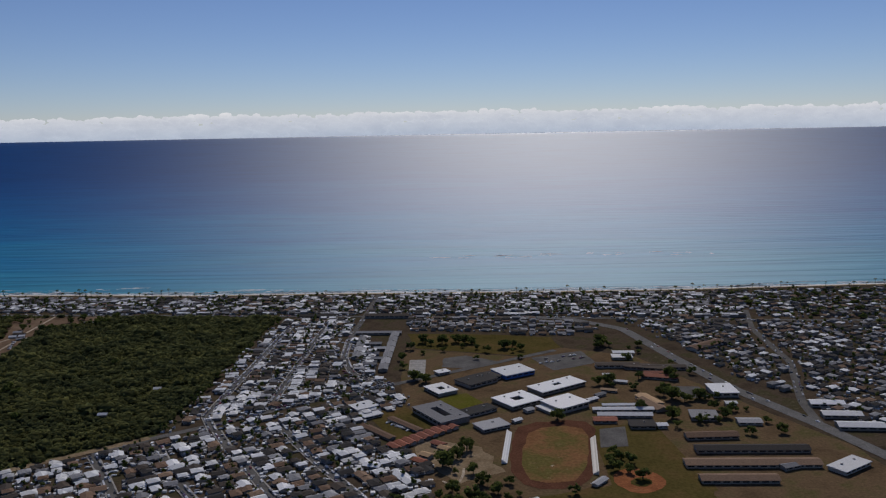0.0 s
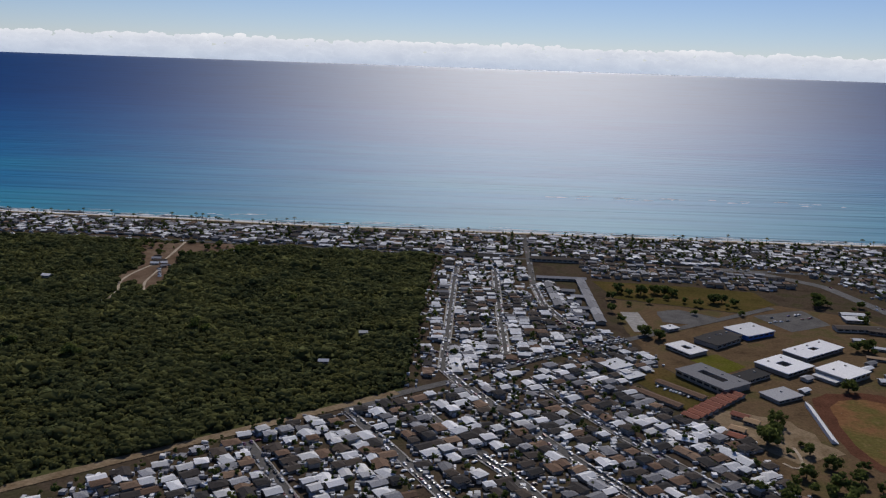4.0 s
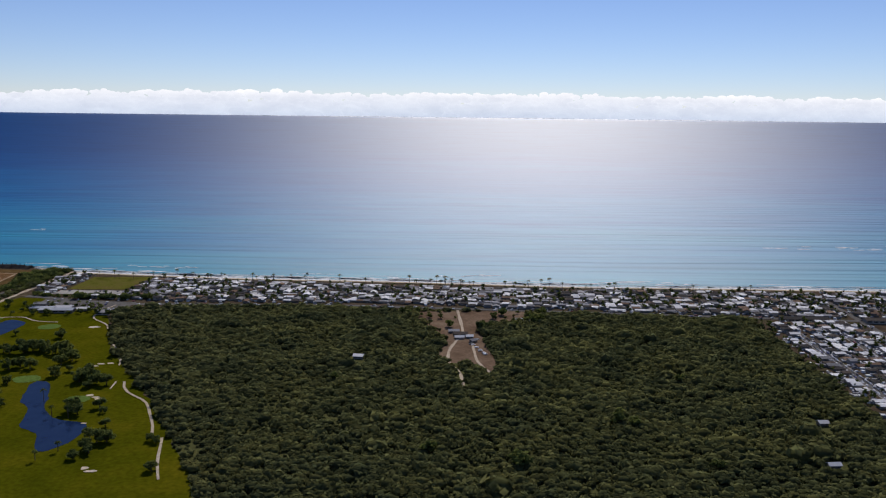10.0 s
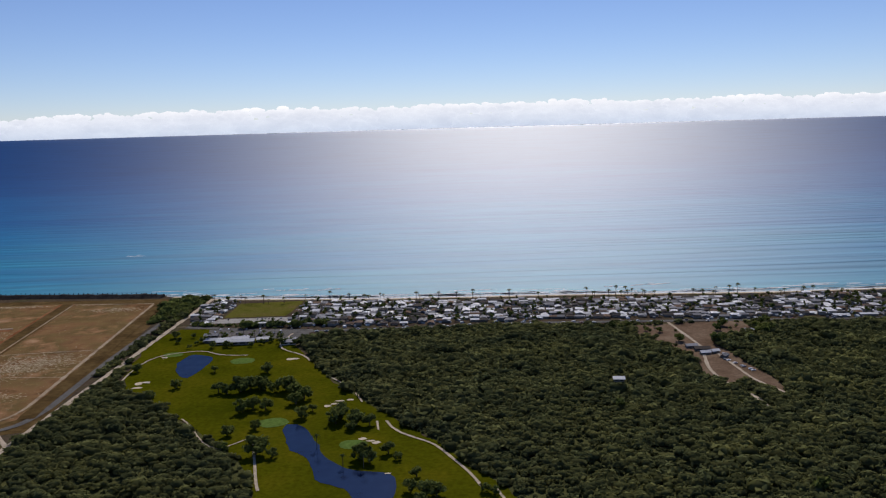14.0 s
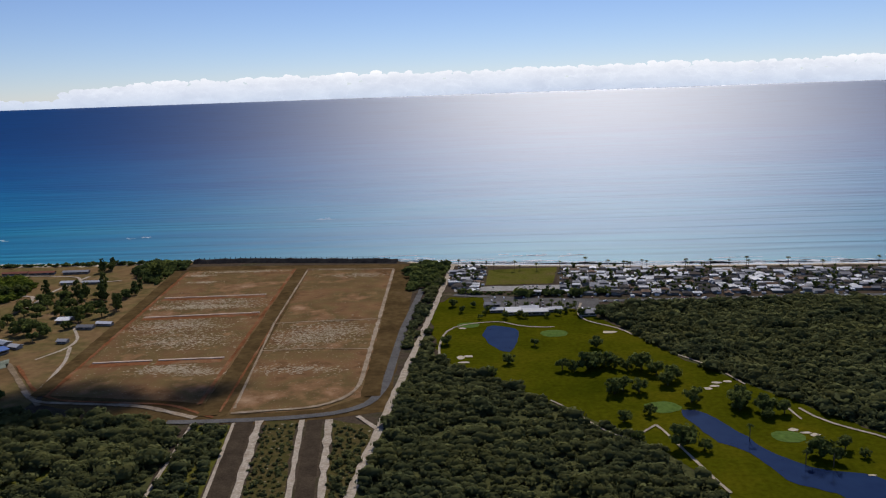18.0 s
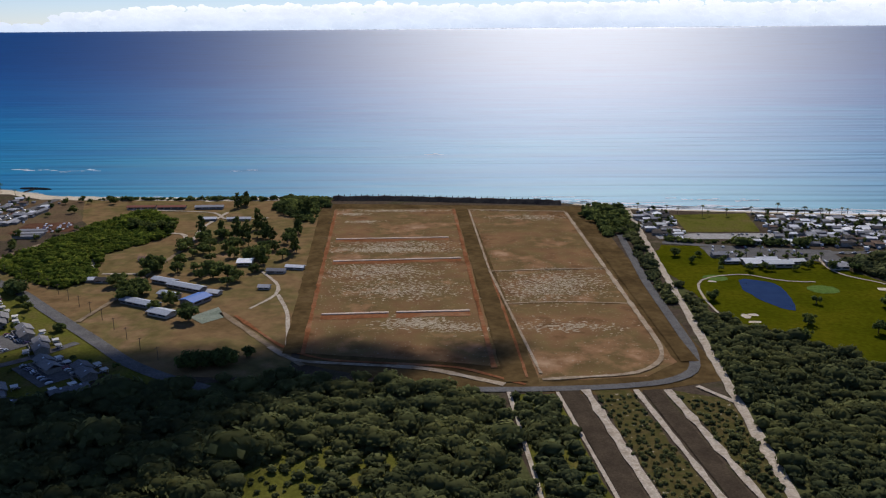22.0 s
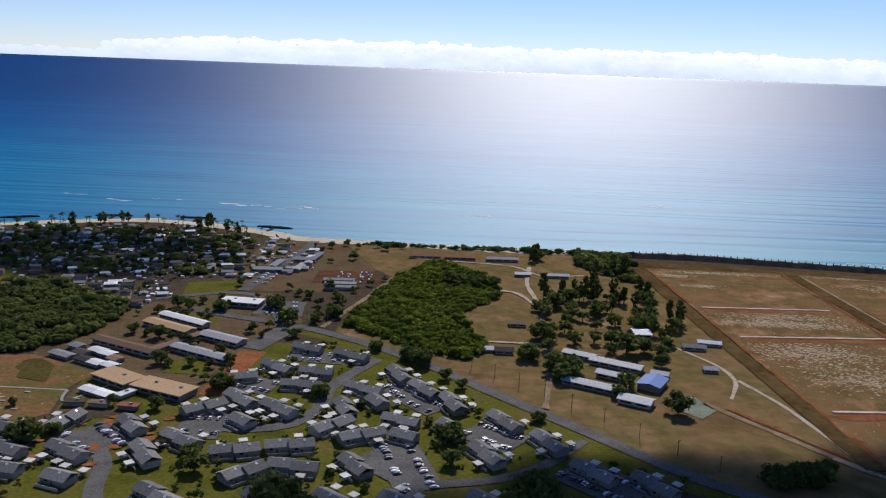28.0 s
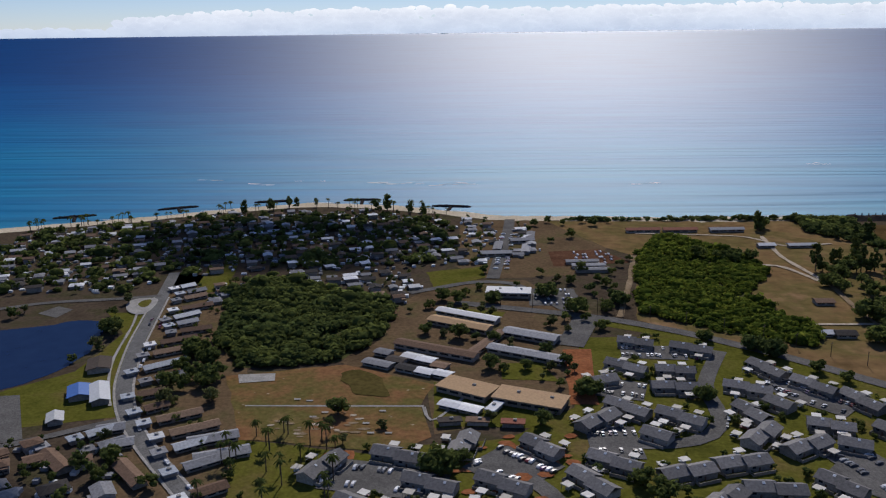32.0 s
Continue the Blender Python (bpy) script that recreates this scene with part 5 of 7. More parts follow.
for x, y in ((-531, 527), (-519, 508), (-511, 506), (-505, 461), (-500, 470), (-610, 712), (-604, 714), (-597, 715), (-590, 713), (-584, 712), (-578, 716), (-616, 706), (-572, 700)):
    place(PALMS, x, y, rt, 1.0, 0.1, "palms on the golf course")
for x, y in ((-897, 837), (-894, 848), (-863, 819), (-853, 819), (-847, 816), (-897, 757), (-887, 762), (-877, 756), (-871, 756), (-870, 779), (-854, 744), (-846, 778), (-844, 766), (-840, 733), (-838, 723), (-853, 705), (-848, 696), (-880, 772), (-890, 748), (-862, 760), (-858, 752), (-866, 738)):
    place(PINES, x, y, rt, rt.uniform(1.0, 1.35), 0.05, "ironwoods on the dry grassland")
    place(TREES[:3], x + rt.uniform(-4, 4), y + rt.uniform(-6, 2), rt, rt.uniform(0.8, 1.2), 0.05, "shade trees on the dry grassland")
for x, y in ((-862, 680), (-858, 665), (-898, 726), (-890, 716), (-882, 720), (-892, 702), (-901, 678), (-900, 663), (-881, 689), (-874, 689), (-869, 680), (-901, 653), (-889, 689), (-886, 735), (-875, 728), (-868, 716), (-893, 742), (-846, 745), (-850, 730), (-846, 756), (-842, 712), (-876, 640), (-862, 620), (-935, 775), (-927, 778), (-930, 770), (-920, 775), (-945, 780)):
    place(TREES[:3], x, y, rt, rt.uniform(1.15, 1.55), 0.05, "shade trees on the dry grassland")
for x, y, z_ in ((-842, 571, 1.1), (-834, 573, 1.1), (-828, 580, 0.9), (-914, 553, 1.25), (-910, 548, 1.1), (-919, 549, 1.1), (-937, 573, 1.0), (-941, 640, 0.9), (-935, 632, 0.8), (-1018, 622, 1.0), (-1011, 569, 1.0), (-1008, 563, 1.2), (-983, 619, 0.8), (-1062, 575, 1.2), (-1056, 580, 0.8), (-974, 540, 1.2), (-982, 535, 1.0), (-946, 516, 1.0), (-925, 516, 1.2)):
    place(TREES[2:3] + TREES[5:], x, y, rt, z_ * 0.85, 0.05, "trees among the duplexes")
for x, y, z_ in ((-914, 555, 1.3), (-938, 589, 0.9), (-925, 528, 0.85), (-982, 546, 1.25), (-951, 654, 1.0), (-956, 660, 0.8), (-970, 669, 0.6), (-910, 607, 0.5), (-846, 570, 1.0), (-838, 575, 0.75)):
    place(TREES[5:], x, y, rt, z_, 0.05, "trees among the duplexes", label="large dark monkeypod tree shading the lawn")
for x, y in ((-1089, 590), (-1079, 599), (-1093, 608), (-1028, 641), (-1036, 642), (-1043, 640), (-1031, 634), (-1048, 643), (-1040, 658), (-1028, 655), (-1020, 640), (-1012, 700), (-1018, 690), (-1006, 680), (-1000, 700), (-1049, 705), (-1060, 712), (-1066, 716), (-1045, 712), (-1002, 720), (-995, 735), (-993, 710), (-1022, 720)):
    place(TREES, x, y, rt, rt.uniform(0.6, 1.0), 0.05, "trees round the school")
for x, y in ((-1186, 672), (-1189, 678), (-1187, 660), (-1234, 700), (-1196, 712), (-1150, 640), (-1143, 648), (-1138, 628), (-1152, 628), (-1146, 615), (-1133, 617), (-1150, 655), (-1155, 590), (-1148, 578)):
    place(TREES, x, y, rt, rt.uniform(0.8, 1.2), 0.05, "trees along the lagoon street")
for k in range(26):
    place(PALMS, -1112 + rt.uniform(-8, 24), rt.uniform(555, 606), rt, rt.uniform(1.0, 1.3), 0.1, "palms by the playing field")
for x, y in ((-10, 598), (-2, 600), (8, 604), (14, 601), (20, 600), (42, 585), (48, 588), (-16, 605), (110, 590), (116, 585), (108, 580), (130, 470), (136, 465), (146, 470), (120, 510), (140, 512), (100, 500), (150, 440), (122, 440), (-20, 515), (-12, 512), (60, 440), (108, 455), (86, 380), (84, 370), (88, 362), (10, 400), (5, 390), (-2, 380), (12, 372), (16, 360), (2, 352), (22, 350)):
    place(TREES[:3], x, y, rt, rt.uniform(1.0, 1.5), 0.05, "trees on the school campus")
for x, y in ((-284, 700), (-293, 704), (-352, 672), (-360, 704), (-298, 681), (-370, 704), (-346, 655), (-318, 672), (-314, 668), (-321, 664), (-310, 690), (-303, 700), (-280, 706), (-276, 702), (-286, 691), (-345, 690), (-352, 694), (-340, 668)):
    place(TREES, x, y, rt, rt.uniform(0.6, 1.0), 0.05, "trees in the woodland clearing")

# ---- houses ----


def house_proto(L, W, H, roof_mat, hip=False, wing=0, detail=False, lab=""):
    s = Shape().box(-L / 2, -W / 2, -0.1, L / 2, W / 2, H)
    if wing:
        s.box(-L / 2 + 0.4, -W / 2 - wing, -0.1, -L / 2 + W * 0.75, -W / 2 - 0.02, H * 0.96)
    if not hip:
        for x in (-L / 2, L / 2):
            s.add([(x, -W / 2, H), (x, W / 2, H), (x, 0, H + W * 0.14)], ((0, 1, 2), (2, 1, 0)))
    root = thing("house", s, "wall", lab, "house")
    r = Shape()
    (r.hip if hip else r.gable)(-L / 2 - 0.4, -W / 2 - 0.45, L / 2 + 0.4, W / 2 + 0.45, H + 0.12, W * 0.17, 0.14)
    if wing:
        n = len(r.v)
        r.gable(-wing - W / 2 - 0.4, 0.0, 0.2 - W / 2 + 1.2, W * 0.75 + 0.4, 0, W * 0.14, 0.14)
        for k in range(n, len(r.v)):
            x, y, z_ = r.v[k]
            r.v[k] = (-y - L / 2 + W * 0.75 + 0.6, x, z_ + H + 0.1)
            r.v[k] = (-L / 2 + y, x, z_ + H + 0.1)
    part("roof", r, roof_mat, root)
    if detail:
        for x in (-L * 0.28, L * 0.1, L * 0.34):
            if not (wing and x < -0.2 * L):
                part("window", Shape().box(x - 0.45, -W / 2 - 0.04, 0.6, x + 0.45, -W / 2 + 0.02, 1.15), "glass", root)
        part("door", Shape().box(L * 0.2 - 0.22, -W / 2 - 0.05, 0.0, L * 0.2 + 0.22, -W / 2 + 0.02, 1.05), "roofdark", root)
        part("porch_roof", Shape().box(L * 0.02, -W / 2 - 1.5, H * 0.86, L * 0.48, -W / 2 - 0.2, H * 0.92), roof_mat, root)
    return root


def row_of(detail):
    out = {}
    for key, mat, word in (("w", "roofwhite", "white-roofed"), ("g", "roofgrey", "grey-roofed"), ("d", "roofdark", "dark-roofed"), ("b", "roofbrown", "brown-roofed")):
        out[key] = [house_proto(7.2, 5.2, 1.5, mat, False, 0, detail, word + " single-storey bungalow with pale walls"), house_proto(7.6, 5.4, 1.5, mat, True, 0, detail, word + " hipped bungalow with pale walls"),
                    house_proto(6.8, 4.6, 1.5, mat, False, 2.4, detail, word + " bungalow with a front wing"), house_proto(5.6, 4.8, 2.6, mat, True, 0, detail, word + " small two-storey house")]
    return out


NEAR = row_of(True)


JOINED = {key: Shape() for key in "wgdb"}
JOINED_WALL, JOINED_TREE = Shape(), [[], []]


def join_house(key, x, y, angle, rnd):
    """Adds a small house to the joined houses of its roof colour."""
    L, W, H = rnd.uniform(3.8, 6.2), rnd.uniform(3.1, 4.6), rnd.choice((1.2, 1.2, 1.3, 2.2))
    c_, s_ = math.cos(radians(angle)), math.sin(radians(angle))
    for shape, kind in ((JOINED_WALL, 0), (JOINED[key], 1)):
        n = len(shape.v)
        if kind == 0:
            shape.box(-L / 2, -W / 2, -0.1, L / 2, W / 2, H)
        else:
            (shape.hip if rnd.random() < 0.4 else shape.gable)(-L / 2 - 0.4, -W / 2 - 0.45, L / 2 + 0.4, W / 2 + 0.45, H + 0.12, W * 0.17, 0.14)
            if rnd.random() < 0.35:
                shape.box(L * 0.1, -W / 2 - 2.2, H * 0.8, L * 0.5, -W / 2 - 0.5, H * 0.9)
        for i in range(n, len(shape.v)):
            a_, b_, z_ = shape.v[i]
            shape.v[i] = (x + a_ * c_ - b_ * s_, y + a_ * s_ + b_ * c_, z_ + 0.03)


SHEDS = [Shape(), Shape()]


def shed(x, y, rnd):
    """A small shed, tank or carport roof beside a house."""
    a_, b_, h_ = rnd.uniform(0.4, 1.3), rnd.uniform(0.4, 1.2), rnd.uniform(0.6, 1.3)
    SHEDS[rnd.random() < 0.45].box(x - a_, y - b_, 0, x + a_, y + b_, h_)


def join_tree(x, y, rnd, r=2.2):
    for k in range(5):
        a_, d_ = rnd.uniform(0, 6.283), r * 0.6 * rnd.random()
        JOINED_TREE[0].append((x + d_ * math.cos(a_), y + d_ * math.sin(a_), r * rnd.uniform(0.8, 1.7)))
        JOINED_TREE[1].append(r * rnd.uniform(0.3, 0.55))


def fill(poly, angle, pitch, rows, models, mixs, seed, group, skip=0.06, avoid=(), gap=3.2, trees=0.12, turn=0.0):
    """Houses on the lots of a street grid turned by angle; trees on the lots left free."""
    rnd = random.Random(seed)
    c_, s_ = math.cos(radians(angle)), math.sin(radians(angle))
    cx, cy = sum(p[0] for p in poly) / len(poly), sum(p[1] for p in poly) / len(poly)
    for i in range(-80, 81):
        for j in range(-60, 61):
            u, v = i * pitch + rnd.uniform(-0.9, 0.9), j * rows + rnd.uniform(-1.1, 1.1)
            x, y = cx + u * c_ - v * s_, cy + u * s_ + v * c_
            if not inside(x, y, poly) or any(inside(x, y, q) for q in avoid) or near_road(x, y, gap):
                continue
            z_ = rnd.random()
            for _ in range(4 if seed in (41, 42) else 2):
                shed(x + rnd.uniform(-4.5, 4.5), y + rnd.uniform(-4.8, 4.8), rnd)
            if z_ < skip:
                continue
            if z_ < skip + trees and (models is None or seed < 46 or seed == 48):
                join_tree(x, y, rnd, rnd.uniform(1.5, 2.8))
                continue
            if z_ < skip + trees:
                place(TREES[:5], x, y, rnd, rnd.uniform(0.6, 1.05), 0.03, "garden trees " + group)
                continue
            key = mixs[rnd.randrange(len(mixs))]
            if models is None or (seed == 41 and y > 490) or (seed == 42 and (y > 418 or y < 338)) or (seed == 48 and x < -1190):
                join_house(key, x, y, angle + turn + rnd.choice((0, 0, 0, 90)) + rnd.uniform(-4, 4), rnd)
                if rnd.random() < trees * 1.8:
                    join_tree(x + rnd.uniform(-5, 5), y + 4.5, rnd, rnd.uniform(1.0, 1.8))
                continue
            place(models[key], x, y, rnd, rnd.uniform(0.7, 0.92), 0.03, group, angle + turn + rnd.choice((0, 0, 180, 90, 270)) + rnd.uniform(-9, 9))
            if rnd.random() < trees * 3.6:
                join_tree(x + rnd.uniform(-5, 5), y + 4.5, rnd, rnd.uniform(0.9, 1.7))


fill([(-131, 686), (-146, 440), (-120, 455), (-40, 506), (-46, 560), (-64, 640), (-64, 688)], 2, 7.3, 5.7, NEAR, "wwwwwgdddb", 41, "bungalows beside the woodland", gap=2.0, trees=0.16)
fill([(-152, 416), (-120, 438), (-34, 498), (-20, 474), (-52, 436), (-24, 402), (-8, 380), (-5, 310), (-290, 310), (-204, 385)], -60, 6.1, 7.1, NEAR, "wwwwwggdddddbb", 42, "bungalows on the diagonal streets", gap=1.9, turn=90, trees=0.2)
fill([(-640, 750), (-640, 822), (-500, 800), (-380, 790), (-250, 778), (-100, 776), (60, 770), (215, 766), (250, 766), (250, 662), (98, 682), (-134, 704), (-400, 730), (-545, 732)], -5, 5.7, 5.8, None, "wwwwwwgggggdddddbb", 43, "houses along the coast", avoid=([(-625, 745), (-620, 818), (-568, 818), (-575, 745)],), gap=1.6, skip=0.05, trees=0.3)
fill([(115, 680), (152, 640), (172, 560), (186, 500), (214, 430), (330, 420), (330, 655), (250, 660)], 30, 7.3, 8.0, None, "wwggggddddbb", 44, "houses beyond the avenue", gap=3.0, trees=0.22)
fill([(-28, 684), (95, 668), (120, 640), (110, 628), (82, 618), (30, 632), (-28, 640)], -6, 7.0, 9.0, None, "gggdddb", 45, "row houses by the coast road", gap=2.6, trees=0.08)
fill([(-1300, 836), (-1200, 882), (-1120, 893), (-1064, 866), (-1060, 770), (-1080, 762), (-1150, 758), (-1196, 740), (-1205, 724), (-1300, 722)], 20, 8.6, 9.0, None, "gggddbbww", 46, "houses under trees by the beach", gap=3.0, skip=0.1, trees=0.35)
fill([(-1160, 748), (-1168, 725), (-1160, 712), (-1150, 722)], 30, 8.0, 6.5, NEAR, "bbggwwd", 47, "houses along the lagoon street", gap=2.0, trees=0.2)
fill([(-1240, 570), (-1160, 594), (-1128, 555), (-1118, 500), (-1240, 480)], 35, 10.0, 9.0, NEAR, "bbbbggd", 48, "houses south of the lagoon", gap=2.4, trees=0.3)
fill([(-1084, 712), (-1100, 728), (-1140, 752), (-1086, 756), (-1075, 730)], 15, 8.0, 8.0, None, "ggwdb", 49, "houses behind the grove", gap=2.0, trees=0.2)
fill([(-1060, 866), (-1028, 862), (-1020, 800), (-1045, 752), (-1058, 770)], 5, 9.0, 9.0, None, "ggdwb", 50, "sheds near the beach", gap=2.0, trees=0.2)
fill([(-643, 822), (-623, 820), (-626, 768), (-643, 768)], 3, 8, 8, None, "gwdd", 51, "houses by the beach park", gap=1.5, trees=0.1)

# far part of the town
fill([(332, 420), (640, 390), (640, 785), (250, 766), (250, 664), (332, 655)], 24, 8.2, 9.6, None, "wwggggddddbb", 52, "", gap=3.0, trees=0.2)
for key, mat, lab in (("w", "roofwhite_far", "white roofs"), ("g", "roofgrey_far", "grey roofs"), ("d", "roofdark_far", "dark roofs"), ("b", "roofbrown_far", "brown roofs")):
    thing("coast_house_roofs", JOINED[key], mat, lab + " of small houses crowded along the coast", "houses", kind="stuff")
thing("coast_house_walls", JOINED_WALL, "wall_far", "pale walls of small houses crowded along the coast", "houses", kind="stuff")
# back yards between the woodland edge and the first row of houses
ry_ = random.Random(61)
for k in range(110):
    y = ry_.uniform(432, 688)
    x = -139.5 - 14.5 * (688 - y) / 256 + ry_.uniform(1.0, 7.5)
    if ry_.random() < 0.62:
        join_tree(x, y, ry_, ry_.uniform(1.2, 2.4))
    else:
        shed(x, y, ry_)
thing("garden_sheds", SHEDS[0], "roofgrey_far", "small grey sheds and lean-tos between the houses", "sheds", kind="stuff")
thing("garden_sheds", SHEDS[1], "roofwhite_far", "small white sheds and awnings between the houses", "sheds", kind="stuff")
leafy("garden_trees", JOINED_TREE[0], JOINED_TREE[1], "leafdark", "dark garden trees between the coast houses", "trees", 7, 0.85, "stuff", 94)
forest("distant_trees", [(330, 420), (620, 400), (620, 785), (260, 765), (260, 665), (330, 655)], 13.0, 2.6, "leafdark", "dark trees among distant houses", 92, clumps=3)
forest("street_trees", [(-1300, 836), (-1200, 880), (-1120, 892), (-1064, 866), (-1060, 772), (-1080, 764), (-1150, 760), (-1196, 742), (-1205, 726), (-1300, 724)], 9.5, 2.9, "leafdark", "dark trees over the beach houses", 93, ([(-1182, 772), (-1164, 774), (-1158, 728), (-1174, 722)],), clumps=4)

# palms along the shore
for k in range(95):
    x = rt.uniform(-640, 420)
    place(PALMS, x, shore_y(x) - rt.uniform(3, 16), rt, rt.uniform(0.8, 1.25), 0.05, "palms along the shore")
for k in range(60):
    x = rt.uniform(-1310, -1062)
    place(PALMS, x, shore_y(x) - rt.uniform(4, 22), rt, rt.uniform(0.8, 1.3), 0.05, "palms along the beach")
for k in range(14):
    x = rt.uniform(-1200, -1080)
    place(PINES, x, shore_y(x) - rt.uniform(8, 30), rt, rt.uniform(0.9, 1.2), 0.05, "tall trees behind the beach")

# ---- large buildings ----


def block(x, y, angle, L, W, height, roof, label, name="school_building", wall="wall", court=None, pitch=0.0, bays=0, category="building", group="", glassy=True):
    """A long block with a parapet or pitched roof, window bays on both long sides, and an open court if given."""
    H = height * 0.64
    root = thing(name, None, None, label, category, pose(x, y, 0.05, 0, 0, angle), group)
    if court:
        a_, b_ = court
        s = Shape().box(-L / 2, -W / 2, -0.1, L / 2, -b_, H).box(-L / 2, b_, -0.1, L / 2, W / 2, H).box(-L / 2, -b_ + 0.01, -0.1, -a_, b_ - 0.01, H).box(a_, -b_ + 0.01, -0.1, L / 2, b_ - 0.01, H)
        r = Shape().box(-L / 2 - 0.5, -W / 2 - 0.5, H, L / 2 + 0.5, -b_ + 0.2, H + 0.35).box(-L / 2 - 0.5, b_ - 0.2, H, L / 2 + 0.5, W / 2 + 0.5, H + 0.35)
        r.box(-L / 2 - 0.5, -b_ + 0.21, H, -a_ + 0.2, b_ - 0.21, H + 0.34).box(a_ - 0.2, -b_ + 0.21, H, L / 2 + 0.5, b_ - 0.21, H + 0.34)
    else:
        s = Shape().box(-L / 2, -W / 2, -0.1, L / 2, W / 2, H)
        if pitch:
            for e in (-L / 2, L / 2):
                s.add([(e, -W / 2, H), (e, W / 2, H), (e, 0, H + pitch * 0.8)], ((0, 1, 2), (2, 1, 0)))
            r = Shape().gable(-L / 2 - 0.5, -W / 2 - 0.5, L / 2 + 0.5, W / 2 + 0.5, H + 0.12, pitch, 0.16)
        else:
            r = Shape().box(-L / 2 - 0.5, -W / 2 - 0.5, H, L / 2 + 0.5, W / 2 + 0.5, H + 0.3)
    part("wall", s, wall, root)
    part("roof", r, roof, root)
    if not pitch:
        for k in range(max(1, int(L / 9))):
            u = -L / 2 + (k + 0.6) * L / max(1, int(L / 9))
            v = (W / 2 + (court[1] if court else 0)) / 2 if court else W * 0.15
            part("roof_vent", Shape().box(u - 0.5, v - 0.4, H + 0.3, u + 0.5, v + 0.4, H + 0.75), "concrete", root)
    n = bays or max(2, int(L / 4))
    for side in ((-1,) if glassy else ()):
        for k in range(n):
            u = -L / 2 + (k + 0.5) * L / n
            y0 = side * W / 2
            part("window", Shape().box(u - L / n * 0.36, y0 - 0.05, H * 0.42, u + L / n * 0.36, y0 + 0.05, H * 0.78), "glass", root)
    return root


WHITE = "flat white-roofed school block"
for v in ((-3, 492, -58, 17, 13, 3.0, "roofwhite", "white-roofed school block round a small court", (3, 2.2)), (41, 470, 34, 22, 19, 3.4, "roofwhite", "white square school block round an open court", (3.6, 3.2)), (67, 495, 34, 34, 14, 3.4, "roofwhite", "long white-roofed school block with light wells", (3, 2)),
          (-3, 448, -58, 30, 18, 4.6, "roofgrey", "large grey flat-roofed school block round a court", (8, 2.5)), (43, 525, 30, 22, 17, 4.0, "roofwhite", "pale-roofed school hall with blue walls", None), (19, 508, 38, 22, 15, 3.6, "roofdark", "dark flat-roofed school block beside a court", None),
          (16, 453, 34, 24, 9, 2.8, "roofdark", "low dark-roofed school wing by a lawn", None), (24, 431, 28, 16, 11, 2.6, "roofgrey", "low grey-roofed school wing by a yard", None), (67, 461, 34, 21, 17, 5.0, "roofwhite", "tall white-roofed gymnasium with blank walls", None), (57, 455, 34, 7, 12, 2.2, "roofwhite", "low white annex beside the gymnasium", None),
          (-47, 464, 34, 13, 11, 3.0, "roofwhite", "white flat-roofed hall among houses", None), (-42, 451, 34, 11, 8, 2.4, "roofwhite", "white low hall among houses", None), (-2, 528, 30, 8, 6, 2.4, "roofwhite", "small white-roofed school pavilion", None)):
    block(*v[:8], court=v[8], wall="roofblue" if "blue" in v[7] else "wall", group="school campus")
for x, y, a_, L, W, H, roof, lab in ((162, 480, 0, 14, 17, 4.2, "roofwhite", "white-roofed church hall beside the avenue"), (134, 411, 1, 26, 7, 2.6, "roofbrown", "long brown-roofed classroom row"), (148, 393, -2, 54, 7, 2.6, "roofdark", "long dark-roofed classroom row"), (142, 376, -2, 62, 8, 2.6, "roofbrown", "very long brown-roofed classroom row"), (130, 359, -2, 34, 7, 2.6, "roofbrown", "long brown-roofed classroom row"),
                                     (185, 371, 34, 20, 9, 2.8, "roofwhite", "pale flat-roofed classroom block"), (212, 455, -6, 18, 7, 3.0, "roofwhite", "white-roofed shop row"), (212, 437, -6, 20, 7, 3.0, "roofwhite", "white-roofed shop row"), (214, 420, -6, 23, 8, 3.0, "roofwhite", "pale-roofed shop row"), (97, 443, -4, 29, 5, 2.4, "roofwhite", "long white-roofed portable row"),
                                     (116, 459, -70, 20, 7, 2.4, "roofbrown", "brown-roofed classroom"), (139, 440, -8, 14, 12, 2.8, "roofgrey", "grey-roofed classroom block"), (119, 555, -4, 13, 8, 2.6, "roofwhite", "white-roofed hall"), (133, 510, -18, 22, 7, 2.6, "roofred", "red-brown roofed hall"), (130, 530, -18, 28, 9, 3.0, "roofdark", "dark-roofed block"), (183, 580, 38, 32, 9, 3.0, "roofbrown", "brown-roofed apartment row"),
                                     (-47, 687, -4, 36, 7, 3.4, "roofdark", "dark-roofed apartment row by the coast road"), (-105, 690, -4, 30, 6, 3.2, "roofdark", "dark-roofed apartment row by the coast road")):
    block(x, y, a_, L, W, H, roof, lab + " near the avenue", "building", pitch=1.1 if "long" in lab or "row" in lab else 0)
for k in range(7):
    block(-37.5 - 0.5 * k, 624 - 14 * k, 90, 12.5, 5.4, 2.6, "roofgrey", "grey-roofed townhouse block in a row", "townhouse", pitch=0.9, bays=3, group="townhouses", category="house")
for k in range(4):
    block(-61, 612 - 14 * k, 90, 12, 5.0, 2.6, "roofgrey", "grey-roofed townhouse block in a row", "townhouse", pitch=0.9, bays=3, group="townhouses", category="house")
block(-50, 632, -3, 34, 5.0, 2.6, "roofgrey", "long grey-roofed townhouse block", "townhouse", pitch=0.9, bays=8, group="townhouses", category="house")
for k in range(5):
    block(-50 + 4 * (k % 2), 600 - 13 * k, -3, 8, 5.0, 2.6, "roofgrey", "short grey-roofed townhouse block", "townhouse", pitch=0.9, bays=2, group="townhouses", category="house")
